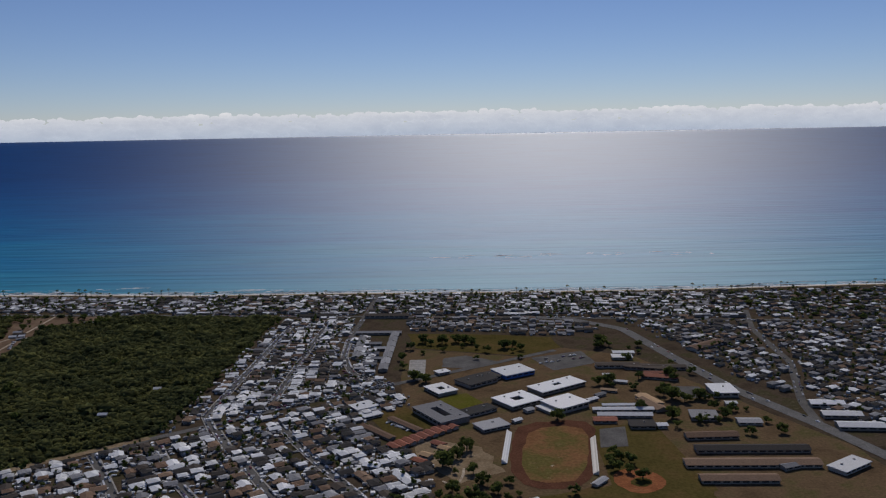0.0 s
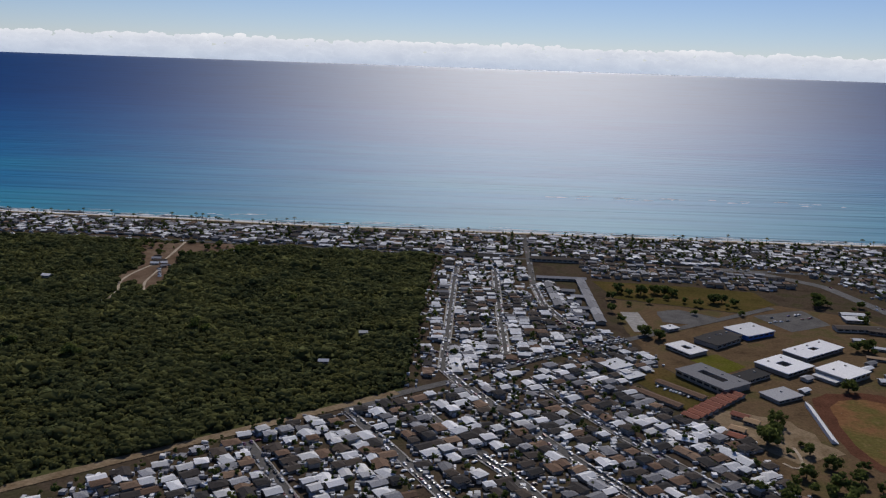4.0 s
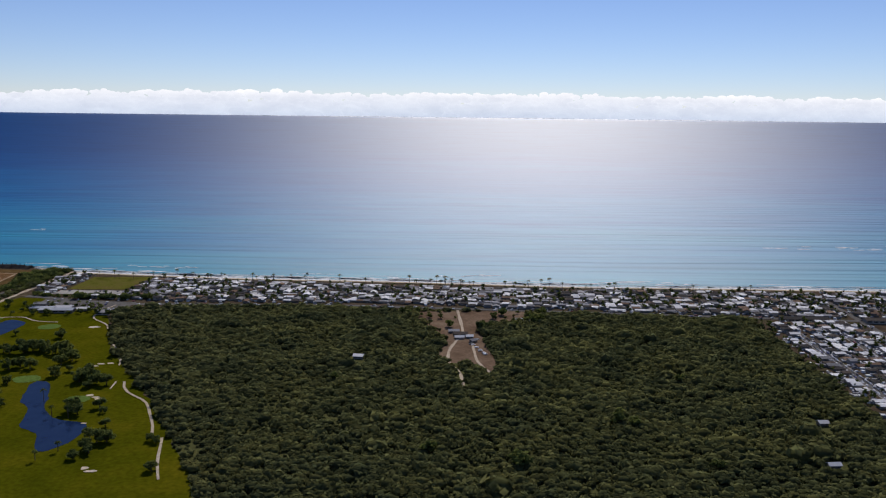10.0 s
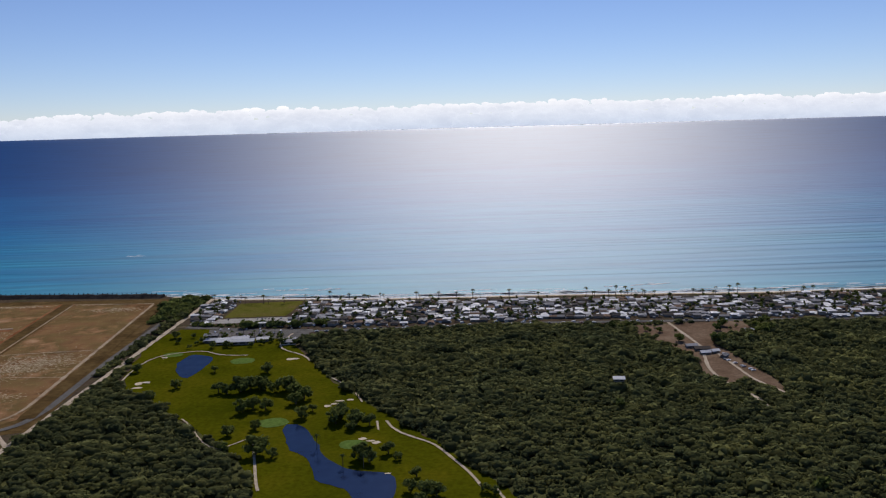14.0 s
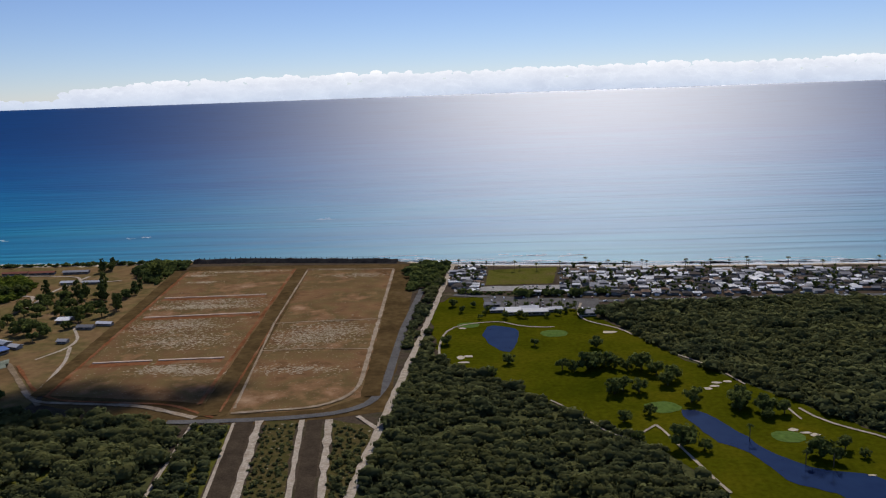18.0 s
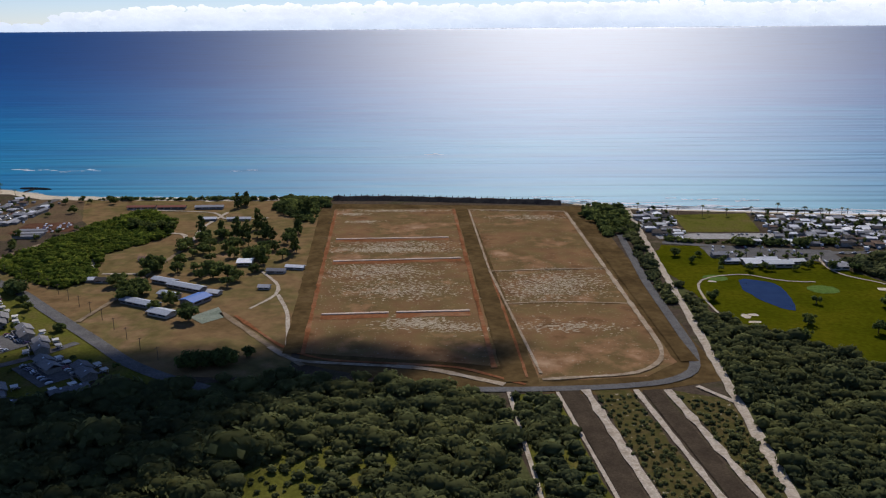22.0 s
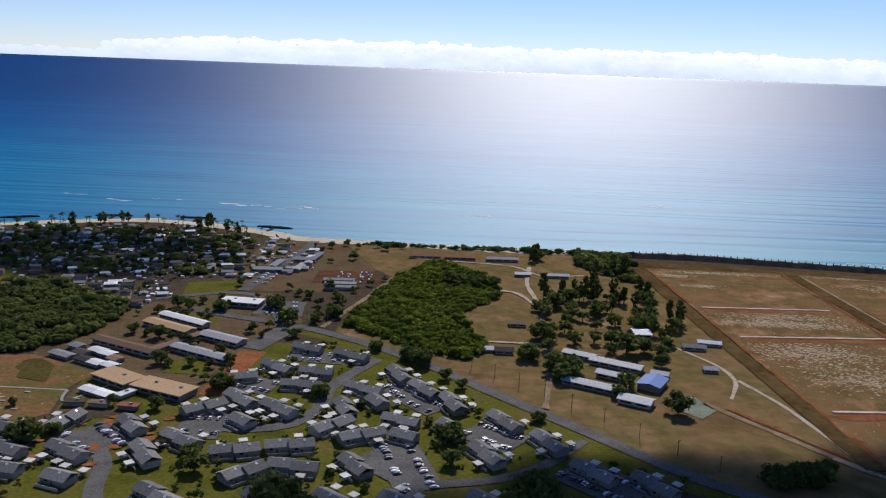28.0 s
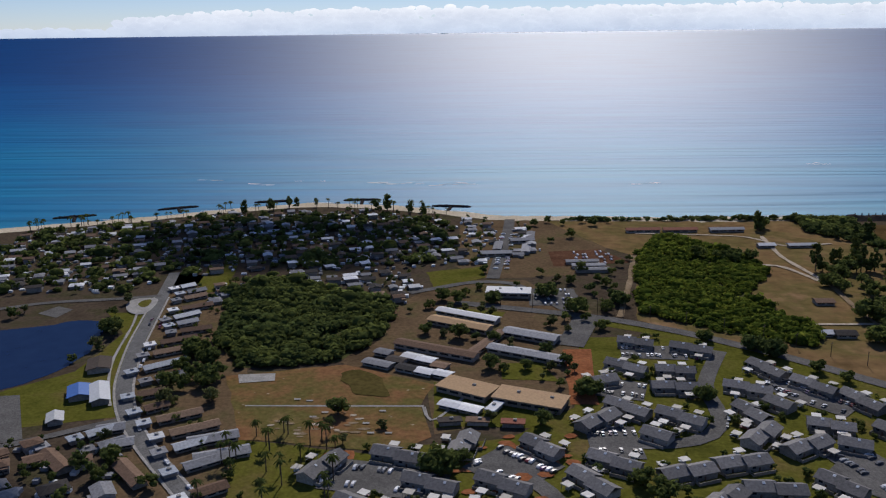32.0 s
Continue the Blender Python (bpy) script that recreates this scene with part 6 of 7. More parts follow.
for x, y, a_, L, W, H, roof, lab in ((85, 436, -3, 12, 6, 2.4, "roofred", "red-roofed classroom"), (103, 428, -3, 13, 9, 2.6, "roofdark", "dark-roofed classroom"), (98, 452, -2, 33, 4, 2.4, "roofwhite", "long white-roofed classroom row"), (98, 459, -2, 20, 3, 2.2, "roofwhite", "narrow white-roofed walkway"), (116, 466, -70, 18, 7, 3.0, "rooftan", "tan-roofed classroom wing"), (112, 536, -2, 28, 7, 3.2, "roofdark", "long dark-roofed hall"), (141, 530, -3, 27, 6, 2.8, "roofdark", "long dark-roofed classroom row"), (133, 518, -3, 15, 4, 2.4, "roofred", "red-roofed classroom"), (122, 565, -4, 14, 5, 2.6, "roofwhite", "white-roofed hall"), (24, 514, 34, 18, 12, 3.4, "roofdark", "dark flat-roofed hall"), (160, 430, -4, 12, 7, 2.4, "roofgrey", "grey-roofed classroom"), (107, 502, -20, 8, 3, 2.0, "roofwhite", "small white-roofed classroom"), (97, 486, -20, 9, 3, 2.0, "rooftan", "small tan-roofed classroom"), (102, 516, -5, 6, 3, 2.0, "roofwhite", "small white-roofed store"), (160, 459, 0, 6, 4, 2.2, "roofwhite", "small white-roofed store"), (113, 426, 0, 5, 4, 2.6, "roofwhite", "white plant house"), (38, 438, 34, 5, 3, 2.0, "roofwhite", "small white-roofed store"), (46, 454, 34, 5, 4, 2.2, "roofgrey", "small grey-roofed store"), (68, 359, 50, 9, 3, 1.6, "roofgrey", "small grey grandstand shelter"), (158, 372, 20, 9, 5, 2.4, "roofgrey", "grey-roofed house"), (90, 478, 34, 7, 3, 2.0, "roofgrey", "small grey-roofed classroom"), (84, 470, 34, 7, 3, 2.0, "roofwhite", "small white-roofed classroom")):
    block(x, y, a_, L, W, H, roof, lab + " on the campus", "building", pitch=0.7 if W < 8 else 0, group="small campus buildings")
rk = random.Random(53)
CAMPUS_TREES = [[], []]


def join_broad(x, y, r):
    for k in range(9):
        a_, d_ = rk.uniform(0, 6.283), r * 0.65 * math.sqrt(rk.random())
        CAMPUS_TREES[0].append((x + d_ * math.cos(a_), y + d_ * math.sin(a_), r * rk.uniform(0.45, 1.15)))
        CAMPUS_TREES[1].append(r * rk.uniform(0.3, 0.5))


for x, y in ((137, 584), (133, 567), (140, 505), (155, 518), (140, 467), (147, 468), (151, 468), (155, 470), (136, 432), (144, 432), (140, 436), (122, 449), (121, 426), (165, 449), (158, 449), (155, 414), (80, 392), (78, 373), (77, 380), (82, 386), (55, 349), (-24, 587), (-15, 574), (-1, 580), (13, 590), (20, 606), (23, 584), (29, 577), (47, 575), (53, 580), (51, 560), (-14, 508), (21, 559), (128, 575), (120, 548), (148, 540), (92, 500), (100, 494), (112, 490), (126, 478), (130, 486), (148, 452), (170, 430), (172, 415), (-30, 560), (-28, 540)):
    join_broad(x, y, rk.uniform(2.0, 4.2))
for x, y, r_ in ((10, 344, 4.6), (14, 339, 4.2), (9, 332, 4.8), (4, 336, 4.0), (28, 360, 3.2), (26, 343, 3.0), (31, 347, 2.4), (-17, 325, 4.6), (-9, 338, 3.8), (-13, 333, 4.0), (0, 341, 3.4), (10, 322, 4.4), (22, 334, 2.6), (-4, 347, 2.6), (20, 352, 2.0), (34, 336, 1.8), (40, 330, 1.8), (16, 326, 3.6), (-20, 340, 3.2), (4, 372, 2.0), (12, 380, 1.8)):
    join_broad(x, y, r_)
for x, y, a_, L, W, roof, lab in ((-7, 321, -62, 18, 9, "roofdark", "dark flat-roofed school hall among trees"), (12, 315, -25, 16, 12, "roofred", "red-roofed school hall among trees"), (37, 340, 20, 4, 3, "roofwhite", "small white ticket hut by the field"), (-22, 370, -58, 8, 5, "roofwhite", "white-roofed house by the school ground"), (-18, 363, -58, 8, 5, "roofwhite", "white-roofed house by the school ground"), (-35, 381, -20, 8, 5, "roofwhite", "white-roofed house by the school ground"),
                                  (-4, 406, -40, 7, 4, "roofred", "orange-roofed house by the school ground"), (-1, 400, -40, 6, 4, "rooftan", "orange-tan roofed house by the school ground"), (-13, 385, -40, 6, 4, "roofred", "red-roofed house by the school ground"), (-10, 392, -40, 6, 4, "rooftan", "tan-roofed house by the school ground")):
    block(x, y, a_, L, W, 2.4, roof, lab, "building", pitch=0.8 if "red" in lab or "house" in lab else 0, bays=3, group="buildings by the school ground")
road("footpath", [(8, 378), (8, 369), (4, 357), (-1, 358), (-2, 364)], 1.2, 0.25, "coral", "pale curving footpath in the school ground", "path", wobble=0.3)
for k in range(9):
    block(-26 + 3.6 * k, 404 + 3.4 * k, -52, 7.5, 3.6, 2.2, "roofred", "red-roofed row house in a long line", "row_house", pitch=0.8, bays=2, group="red row houses", category="house")
for k in range(2):
    block(-36 + 14 * k, 425 + 10 * k, -50, 26, 4, 2.0, "roofbrown", "long brown-roofed shed beside a lawn", "shed", pitch=0.6, bays=6, glassy=False)
for k, (x, y, a_, L) in enumerate(((31, 402, -98, 40), (70, 390, -98, 44))):
    st = thing("bleachers", None, None, "pale stepped stadium bleachers beside the track", "bleachers", pose(x, y, 0.2, 0, 0, a_), "stadium bleachers")
    for i in range(5):
        part("step", Shape().box(-L / 2, i * 0.55 * (1 if k else -1) - 0.27, 0, L / 2, i * 0.55 * (1 if k else -1) + 0.27, 0.4 + 0.35 * i), "cream" if k else "roofwhite", st)
for x, y, a_, L, W, H, roof, lab, pt in ((-1055, 624, -30, 17, 9, 3.0, "rooftan", "tan flat-roofed classroom block", 0), (-1036, 616, -22, 21, 9, 3.2, "rooftan", "tan flat-roofed classroom block", 0), (-1038, 722, -6, 18, 8, 3.4, "roofwhite", "white flat-roofed hall with blue doors", 0), (-1055, 693, -29, 26, 4.5, 2.8, "roofwhite", "long pale-roofed classroom wing", 0.7),
                                         (-1058, 683, -29, 25, 6, 2.8, "rooftan", "long tan-roofed classroom wing", 0.7), (-1032, 671, -27, 20, 6, 2.8, "roofgrey", "long grey-roofed classroom wing", 0.8), (-1066, 657, -26, 31, 5, 2.8, "roofbrown", "long brown-roofed classroom wing", 0.7), (-1035, 653, -27, 27, 5, 2.8, "roofgrey", "long grey-roofed classroom wing", 0.7), (-1048, 664, 62, 24, 3.0, 2.6, "roofbrown", "brown-roofed covered walkway between classrooms", 0.5)):
    block(x, y, a_, L, W, H, roof, lab, pitch=pt, group="school by the playing field")
for x, y, L, c_ in ((-1085, 645, 10, "roofgrey"), (-1084, 655, 5.5, "roofgrey"), (-1074, 651, 6, "roofwhite"), (-1069, 648, 6, "roofwhite"), (-1069, 638, 6, "roofwhite"), (-1063, 636, 5.5, "roofwhite"), (-1075, 641, 6.5, "roofdark"), (-1079, 648, 6, "roofdark"), (-1064, 643, 5, "roofbrown"), (-1060, 613, 6, "roofwhite"), (-1054, 610, 6, "roofwhite")):
    block(x, y, -27, L, 4.0, 1.9, c_, "portable classroom with a shallow roof", "portable_classroom", pitch=0.4, bays=2, group="portable classrooms", category="classroom")
for x, y, a_, L, W, H, roof, lab in ((-889, 639, -27, 20, 5, 2.6, "roofpale", "long grey-roofed barracks"), (-876, 662, -27, 20, 5, 2.6, "roofpale", "long grey-roofed barracks"), (-889, 671, -27, 13, 4.5, 2.6, "roofpale", "grey-roofed barracks"), (-880, 650, -27, 10, 4.5, 2.6, "roofpale", "short grey-roofed barracks"), (-875, 626, -27, 11, 6, 2.6, "roofpale", "short grey-roofed barracks"), (-866, 643, 62, 11, 8, 3.2, "roofblue", "blue metal-roofed hall"),
                                     (-859, 703, 3, 7, 8, 2.8, "roofwhite", "pale-roofed workshop"), (-861, 654, -20, 6, 4, 2.0, "roofwhite", "small white-roofed shed"), (-840, 688, -4, 9, 4, 2.0, "roofgrey", "grey-roofed shed"), (-832, 694, -10, 9, 3, 2.0, "roofwhite", "white-roofed shed"), (-840, 662, -4, 5, 3.5, 1.8, "roofgrey", "small grey shed"), (-912, 710, 0, 7, 5, 2.0, "roofbrown", "open brown-roofed picnic shelter"), (-919, 673, 0, 7, 5, 2.0, "roofdark", "small dark-roofed shed"), (-926, 674, 0, 5, 4, 1.8, "roofwhite", "small white-roofed shed"),
                                     (-1042, 786, 5, 16, 5, 2.6, "roofgrey", "grey-roofed workshop"), (-1027, 812, 5, 12, 5, 2.6, "roofgrey", "grey-roofed workshop"), (-960, 834, 3, 18, 4, 2.4, "roofred", "long red-roofed beach building"), (-940, 834, 3, 18, 4, 2.4, "roofred", "long red-roofed beach building"), (-915, 834, 3, 18, 4, 2.4, "roofgrey", "long grey beach building"), (-905, 800, 3, 8, 4, 2.2, "roofwhite", "small white-roofed beach building"), (-887, 800, 3, 14, 3, 2.0, "roofwhite", "white-roofed row of sheds"),
                                     (-391, 600, -8, 5, 4, 2.2, "roofwhite", "lone white-roofed hut in the scrub"), (-177, 504, 6, 4, 3.2, 2.0, "roofwhite", "small white-roofed hut hidden in the scrub"), (-193, 459, 3, 4.5, 2.6, 1.8, "roofwhite", "small white-roofed hut hidden in the scrub"), (-333, 649, -6, 8, 4.5, 1.9, "roofdark", "dark-roofed farmhouse in the clearing"), (-328, 643, 12, 4, 3, 1.7, "roofwhite", "white-roofed farm shed in the clearing"), (-334, 641, 5, 5, 3, 1.7, "roofwhite", "white-roofed farm shed in the clearing"), (-337, 655, 4, 6, 3.5, 1.8, "roofgrey", "grey-roofed farm shed in the clearing"), (-326, 634, 40, 4, 2.6, 1.6, "roofgrey", "grey-roofed farm shed in the clearing"), (-291, 684, -5, 9, 3.5, 1.8, "roofpale", "pale-roofed farm shed by the big trees"), (-336, 548, 0, 4, 3, 1.2, "roofwhite", "small white hut at the end of a track"),
                                     (-1176, 621, -66, 9, 6, 2.4, "roofblue", "blue-roofed boathouse by the lagoon"), (-1169, 620, -66, 14, 5, 2.6, "roofwhite", "white-roofed boathouse by the lagoon"), (-1175, 603, -66, 6, 4, 2.0, "roofwhite", "small white-roofed shed by the lagoon"), (-1179, 643, -70, 10, 7, 2.4, "roofdark", "dark-roofed pavilion by the lagoon"), (-1120, 582, 22, 14, 4.5, 2.0, "roofgrey", "long grey-roofed house"), (-1125, 591, 22, 13, 4.5, 2.0, "roofgrey", "long grey-roofed house"),
                                     (-1156, 597, 20, 7, 4.5, 1.8, "roofgrey", "grey-roofed bungalow"), (-1150, 588, 20, 7, 4.5, 1.8, "roofgrey", "grey-roofed bungalow"), (-594, 698, 2, 13, 7, 3.2, "roofpale", "pale grey-roofed golf clubhouse"), (-606, 701, 2, 8, 10, 2.8, "roofpale", "pale wing of the golf clubhouse"), (-597, 706, 2, 10, 5, 2.6, "roofwhite", "white-roofed back range of the clubhouse"), (-615, 704, 2, 7, 5, 2.4, "roofpale", "pale-roofed golf pro shop"), (-583, 703, 8, 7, 5, 2.4, "roofwhite", "white-roofed cart shed"), (-566, 695, 2, 8, 9, 2.8, "roofgrey", "grey-roofed golf cart barn"), (-617, 716, 2, 8, 5, 2.4, "roofgrey", "grey-roofed golf store")):
    block(x, y, a_, L, W, H, roof, lab + ", low and plain", "building", pitch=0.9)

for x, y in ((-1062, 702), (-1056, 700), (-1050, 699), (-1046, 697), (-1070, 706), (-1064, 673), (-1058, 671), (-1052, 669), (-1046, 667), (-1040, 664), (-1070, 676), (-1024, 684), (-1018, 678), (-1024, 728), (-1034, 734), (-1050, 730), (-1056, 722), (-1044, 718), (-1016, 742), (-1010, 738), (-1022, 646), (-1026, 628), (-1020, 625), (-1048, 604), (-1034, 602), (-1072, 704), (-1078, 700)):
    place(TREES[:5], x, y, rt, rt.uniform(0.6, 1.05), 0.05, "trees between the classroom wings")
for x, y in ((-900, 735), (-886, 727), (-872, 738), (-876, 708), (-860, 712), (-903, 690), (-908, 668), (-899, 645), (-876, 680), (-858, 676), (-893, 655), (-882, 633), (-852, 690), (-852, 716), (-856, 728), (-884, 752), (-850, 762)):
    place(TREES[:3] + TREES[5:], x + rt.uniform(-2, 2), y + rt.uniform(-2, 2), rt, rt.uniform(0.85, 1.25), 0.05, "shade trees on the dry grassland")

# long houses along the lagoon street
for x, y, a_, L, roof in ((-1166, 694, 42, 12, "roofpale"), (-1157, 644, 38, 17, "roofpale"), (-1128, 589, 34, 17, "roofpale"), (-1122, 579, 36, 17, "roofgrey"), (-1158, 595, 41, 9, "roofpale"), (-1152, 588, 40, 8, "roofgrey"), (-1178, 733, 39, 7, "roofwhite"), (-1165, 705, 30, 14, "roofbrown"), (-1157, 678, 23, 13, "roofbrown"), (-1160, 667, 31, 15, "roofbrown"), (-1160, 656, 31, 12, "roofbrown"), (-1153, 621, 27, 9, "roofbrown"), (-1148, 611, 36, 8, "roofbrown"), (-1139, 605, 30, 15, "roofbrown"), (-1132, 597, 31, 16, "roofbrown"), (-1118, 564, 36, 10, "roofbrown"), (-1163, 578, -45, 16, "roofbrown"), (-1141, 572, -48, 18, "roofbrown"), (-1170, 718, 38, 11, "roofbrown"), (-1163, 686, 36, 9, "roofgrey"), (-1152, 634, 34, 10, "roofgrey"), (-1172, 726, 36, 9, "roofgrey")):
    block(x, y, a_, L * 0.82, 3.7, 1.9, roof, {"roofpale": "long pale grey-roofed row house", "roofgrey": "long grey-roofed row house", "roofwhite": "white-roofed row house", "roofbrown": "long brown-roofed row house"}[roof] + " by the street", "row_house", pitch=0.9, bays=3, group="row houses along the lagoon street", category="house")
    c_, s_ = math.cos(radians(a_)), math.sin(radians(a_))
    block(x - (L / 2 + 2.6) * c_, y - (L / 2 + 2.6) * s_, a_, 3.2, 3.0, 1.9, rt.choice(("roofwhite", "roofpale", "roofgrey")), "flat-roofed carport beside a row house", "carport", glassy=False, group="carports of the row houses", category="carport")
    for k in range(3):
        join_broad(x + rt.uniform(-9, 9) * c_ + 4.4 * s_, y + rt.uniform(-9, 9) * s_ - 4.4 * c_, rt.uniform(0.6, 1.7))
for x, y, r_ in ((-1149, 658, 3.0), (-1138, 630, 4.6), (-1143, 634, 4.2), (-1137, 636, 3.8), (-1150, 629, 3.4), (-1145, 626, 3.6), (-1196, 695, 3.0), (-1193, 680, 2.6), (-1191, 648, 2.2), (-1235, 694, 3.2), (-1155, 575, 3.4), (-1150, 582, 3.0), (-1148, 570, 3.4), (-1134, 566, 3.2)):
    join_broad(x, y, r_)
for x, y, r_ in ((-320, 661, 4.4), (-317, 664, 3.2), (-297, 672, 2.4), (-284, 682, 4.6), (-279, 686, 4.0), (-290, 678, 3.2), (-302, 690, 1.5), (-308, 700, 1.4), (-352, 690, 2.4), (-358, 695, 2.2), (-345, 700, 1.3), (-335, 690, 1.2), (-366, 700, 2.6), (-296, 696, 1.3), (-338, 676, 1.3), (-336, 640, 1.0), (-319, 456, 5.4), (-314, 458, 4.2), (-268, 503, 5.0), (-262, 500, 4.0), (-352, 470, 4.0), (-240, 455, 3.4), (-400, 560, 3.6), (-225, 560, 3.4)):
    join_broad(x, y, r_)
for x, y in ((-622, 698), (-619, 704), (-610, 690), (-603, 692), (-600, 689), (-588, 690), (-582, 694), (-577, 699), (-573, 705), (-570, 692), (-561, 688), (-586, 710), (-624, 690), (-575, 712), (-598, 711), (-628, 716), (-634, 704), (-608, 712), (-592, 713), (-580, 708)):
    join_broad(x, y, rk.uniform(1.8, 3.4))
for x, y in ((-1107, 618), (-1103, 617), (-1097, 609), (-1084, 602), (-1082, 596), (-1077, 596), (-1080, 610), (-1100, 606)):
    sheet("field_base", [(x - 1.0, y - 0.5), (x + 1.0, y - 0.5), (x + 1.0, y + 0.5), (x - 1.0, y + 0.5)], 0.36, "concrete", "pale concrete slab on the playing field", "slab", kind="", wobble=0.0)
sheet("old_court", [(-1130, 637), (-1118, 638), (-1117, 632), (-1128, 630)], 0.32, "concrete", "weathered grey court at the field's edge", "court", wobble=0.8)
sheet("green_patch", rounded([(-1099, 640), (-1088, 641), (-1076, 622), (-1090, 619)]), 0.3, "turfgreen", "greener patch of the playing field", "lawn", wobble=3.0)
for x, y, a_, roof in ((-1042, 601, -4, "roofred"), (-1052, 602, -4, "roofbrown"), (-1060, 602, 8, "roofdark"), (-1047, 611, 62, "roofwhite")):
    block(x, y, a_, 6.0, 2.4, 2.0, roof, "long steel container used as a store", "storage_container", glassy=False, category="container")

# trees and sheds round the yard by the beach road
for x, y in ((-1000, 705), (-995, 715), (-1003, 726), (-992, 730), (-998, 742), (-990, 752), (-984, 766), (-1003, 756), (-1022, 752), (-1048, 756), (-1052, 772), (-1056, 800), (-1050, 822), (-1018, 850), (-1010, 858), (-1022, 838), (-1002, 852), (-985, 850), (-990, 858), (-975, 856), (-1010, 690), (-1004, 682), (-978, 776), (-1012, 812), (-1000, 822)):
    join_broad(x, y, rt.uniform(2.0, 3.6))
for x, y, a_ in ((-999, 764, 4), (-998, 757, 4), (-1001, 771, 4), (-1026, 795, 84), (-1040, 800, 84), (-1022, 822, 84)):
    block(x, y, a_, 15, 3.6, 2.2, "roofgrey", "grey open-sided vehicle shelter in the yard", "vehicle_shelter", pitch=0.5, glassy=False, category="shelter")

# ---- duplexes ----


def duplex_proto(L, single=False):
    root = thing("duplex_house", None, None, "grey-shingled duplex house with skylights and a patio" if not single else "small grey-shingled house with a skylight", "house")
    units = ((-L / 2, L / 2, 0),) if single else ((-L / 2, -0.02, 0.55), (0.02, L / 2, -0.55))
    for x0, x1, dy in units:
        W, H = 5.0, 1.95
        s = Shape().box(x0, dy - W / 2, -0.1, x1, dy + W / 2, H)
        for e in (x0, x1):
            s.add([(e, dy - W / 2, H), (e, dy + W / 2, H), (e, dy, H + 1.15)], ((0, 1, 2), (2, 1, 0)))
        w = part("wall", s, "wall", root)
        r = part("roof", Shape().gable(x0 - 0.35, dy - W / 2 - 0.5, x1 + 0.35, dy + W / 2 + 0.5, H + 0.05, 1.35, 0.14), "roofduplex", root)
        k = Shape()
        u = (x0 + x1) / 2 + 0.8
        k.add([(u - 0.35, dy - 0.9, H + 1.08), (u + 0.35, dy - 0.9, H + 1.08), (u + 0.35, dy - 0.25, H + 1.4), (u - 0.35, dy - 0.25, H + 1.4), (u - 0.35, dy - 0.9, H + 0.9), (u + 0.35, dy - 0.9, H + 0.9), (u + 0.35, dy - 0.25, H + 1.2), (u - 0.35, dy - 0.25, H + 1.2)],
              ((0, 1, 2, 3), (0, 4, 5, 1), (1, 5, 6, 2), (2, 6, 7, 3), (3, 7, 4, 0)))
        hatch = part("skylight", k, "roofwhite", root, "pale raised skylight")
        part("pane", Shape().add([(u - 0.24, dy - 0.8, H + 1.145), (u + 0.24, dy - 0.8, H + 1.145), (u + 0.24, dy - 0.36, H + 1.36), (u - 0.24, dy - 0.36, H + 1.36)], ((0, 1, 2, 3),)), "skyglass", hatch, "pale tinted skylight pane")
        for f_ in (0.25,):
            u = x0 + (x1 - x0) * f_
            part("window", Shape().box(u - 0.5, dy - W / 2 - 0.04, 1.0, u + 0.5, dy - W / 2 + 0.02, 1.7), "glass", root)
        part("door", Shape().box(x0 + (x1 - x0) * 0.48 - 0.25, dy - W / 2 - 0.05, 0, x0 + (x1 - x0) * 0.48 + 0.25, dy - W / 2 + 0.02, 1.1), "roofbrown", root)
        part("patio_fence", Shape().box(x0 + 0.3, dy - W / 2 - 2.0, 0, x1 - 0.3, dy - W / 2 - 1.88, 0.9).box(x0 + 0.3, dy - W / 2 - 1.87, 0, x0 + 0.42, dy - W / 2 - 0.06, 0.9), "wall", root)
    return root


DUPLEX = {8: duplex_proto(8, True), 12: duplex_proto(12), 14: duplex_proto(14)}
LIST_A = [(-996, 663, -15, 12), (-978, 657, -22, 14), (-1003, 641, -32, 14), (-988, 638, -4, 12), (-1012, 630, 22, 8), (-991, 625, 0, 14), (-1008, 610, -39, 14), (-994, 604, -33, 14), (-1018, 602, 46, 14), (-1003, 593, -37, 8), (-1017, 578, -29, 14), (-1000, 573, 21, 14), (-985, 578, 17, 14), (-975, 593, 51, 14), (-973, 607, -60, 12), (-969, 624, -22, 14), (-963, 613, -53, 8), (-958, 639, -58, 14), (-948, 626, -47, 14), (-954, 599, -16, 12)]
LIST_B = [(-965, 587, 32, 14), (-952, 588, -23, 8), (-964, 567, -47, 12), (-981, 565, -2, 14), (-994, 560, 48, 12), (-1092, 575, 65, 14), (-1073, 581, -16, 14), (-1064, 567, -20, 14), (-1080, 556, -31, 14), (-1057, 555, -7, 8), (-1046, 567, -27, 14), (-1035, 586, -42, 12), (-1024, 568, -49, 14), (-1056, 587, 78, 12), (-1041, 552, -18, 8), (-921, 602, -51, 14), (-908, 588, -56, 14), (-927, 578, -54, 14), (-938, 594, -56, 12), (-938, 615, -61, 14)]
LIST_C = [(-897, 570, -41, 14), (-881, 564, -47, 14), (-879, 547, 44, 12), (-890, 536, -5, 12), (-902, 545, -57, 14), (-916, 537, -53, 14), (-926, 549, -40, 14), (-903, 523, -60, 14), (-938, 536, -34, 12), (-930, 523, -53, 12), (-946, 525, -40, 8), (-940, 512, -32, 12), (-974, 525, -40, 12), (-963, 512, -23, 12), (-968, 548, -36, 8), (-951, 549, -37, 8), (-1012, 545, -30, 14), (-1066, 540, 20, 14), (-985, 545, -40, 12), (-1000, 528, 30, 12)]
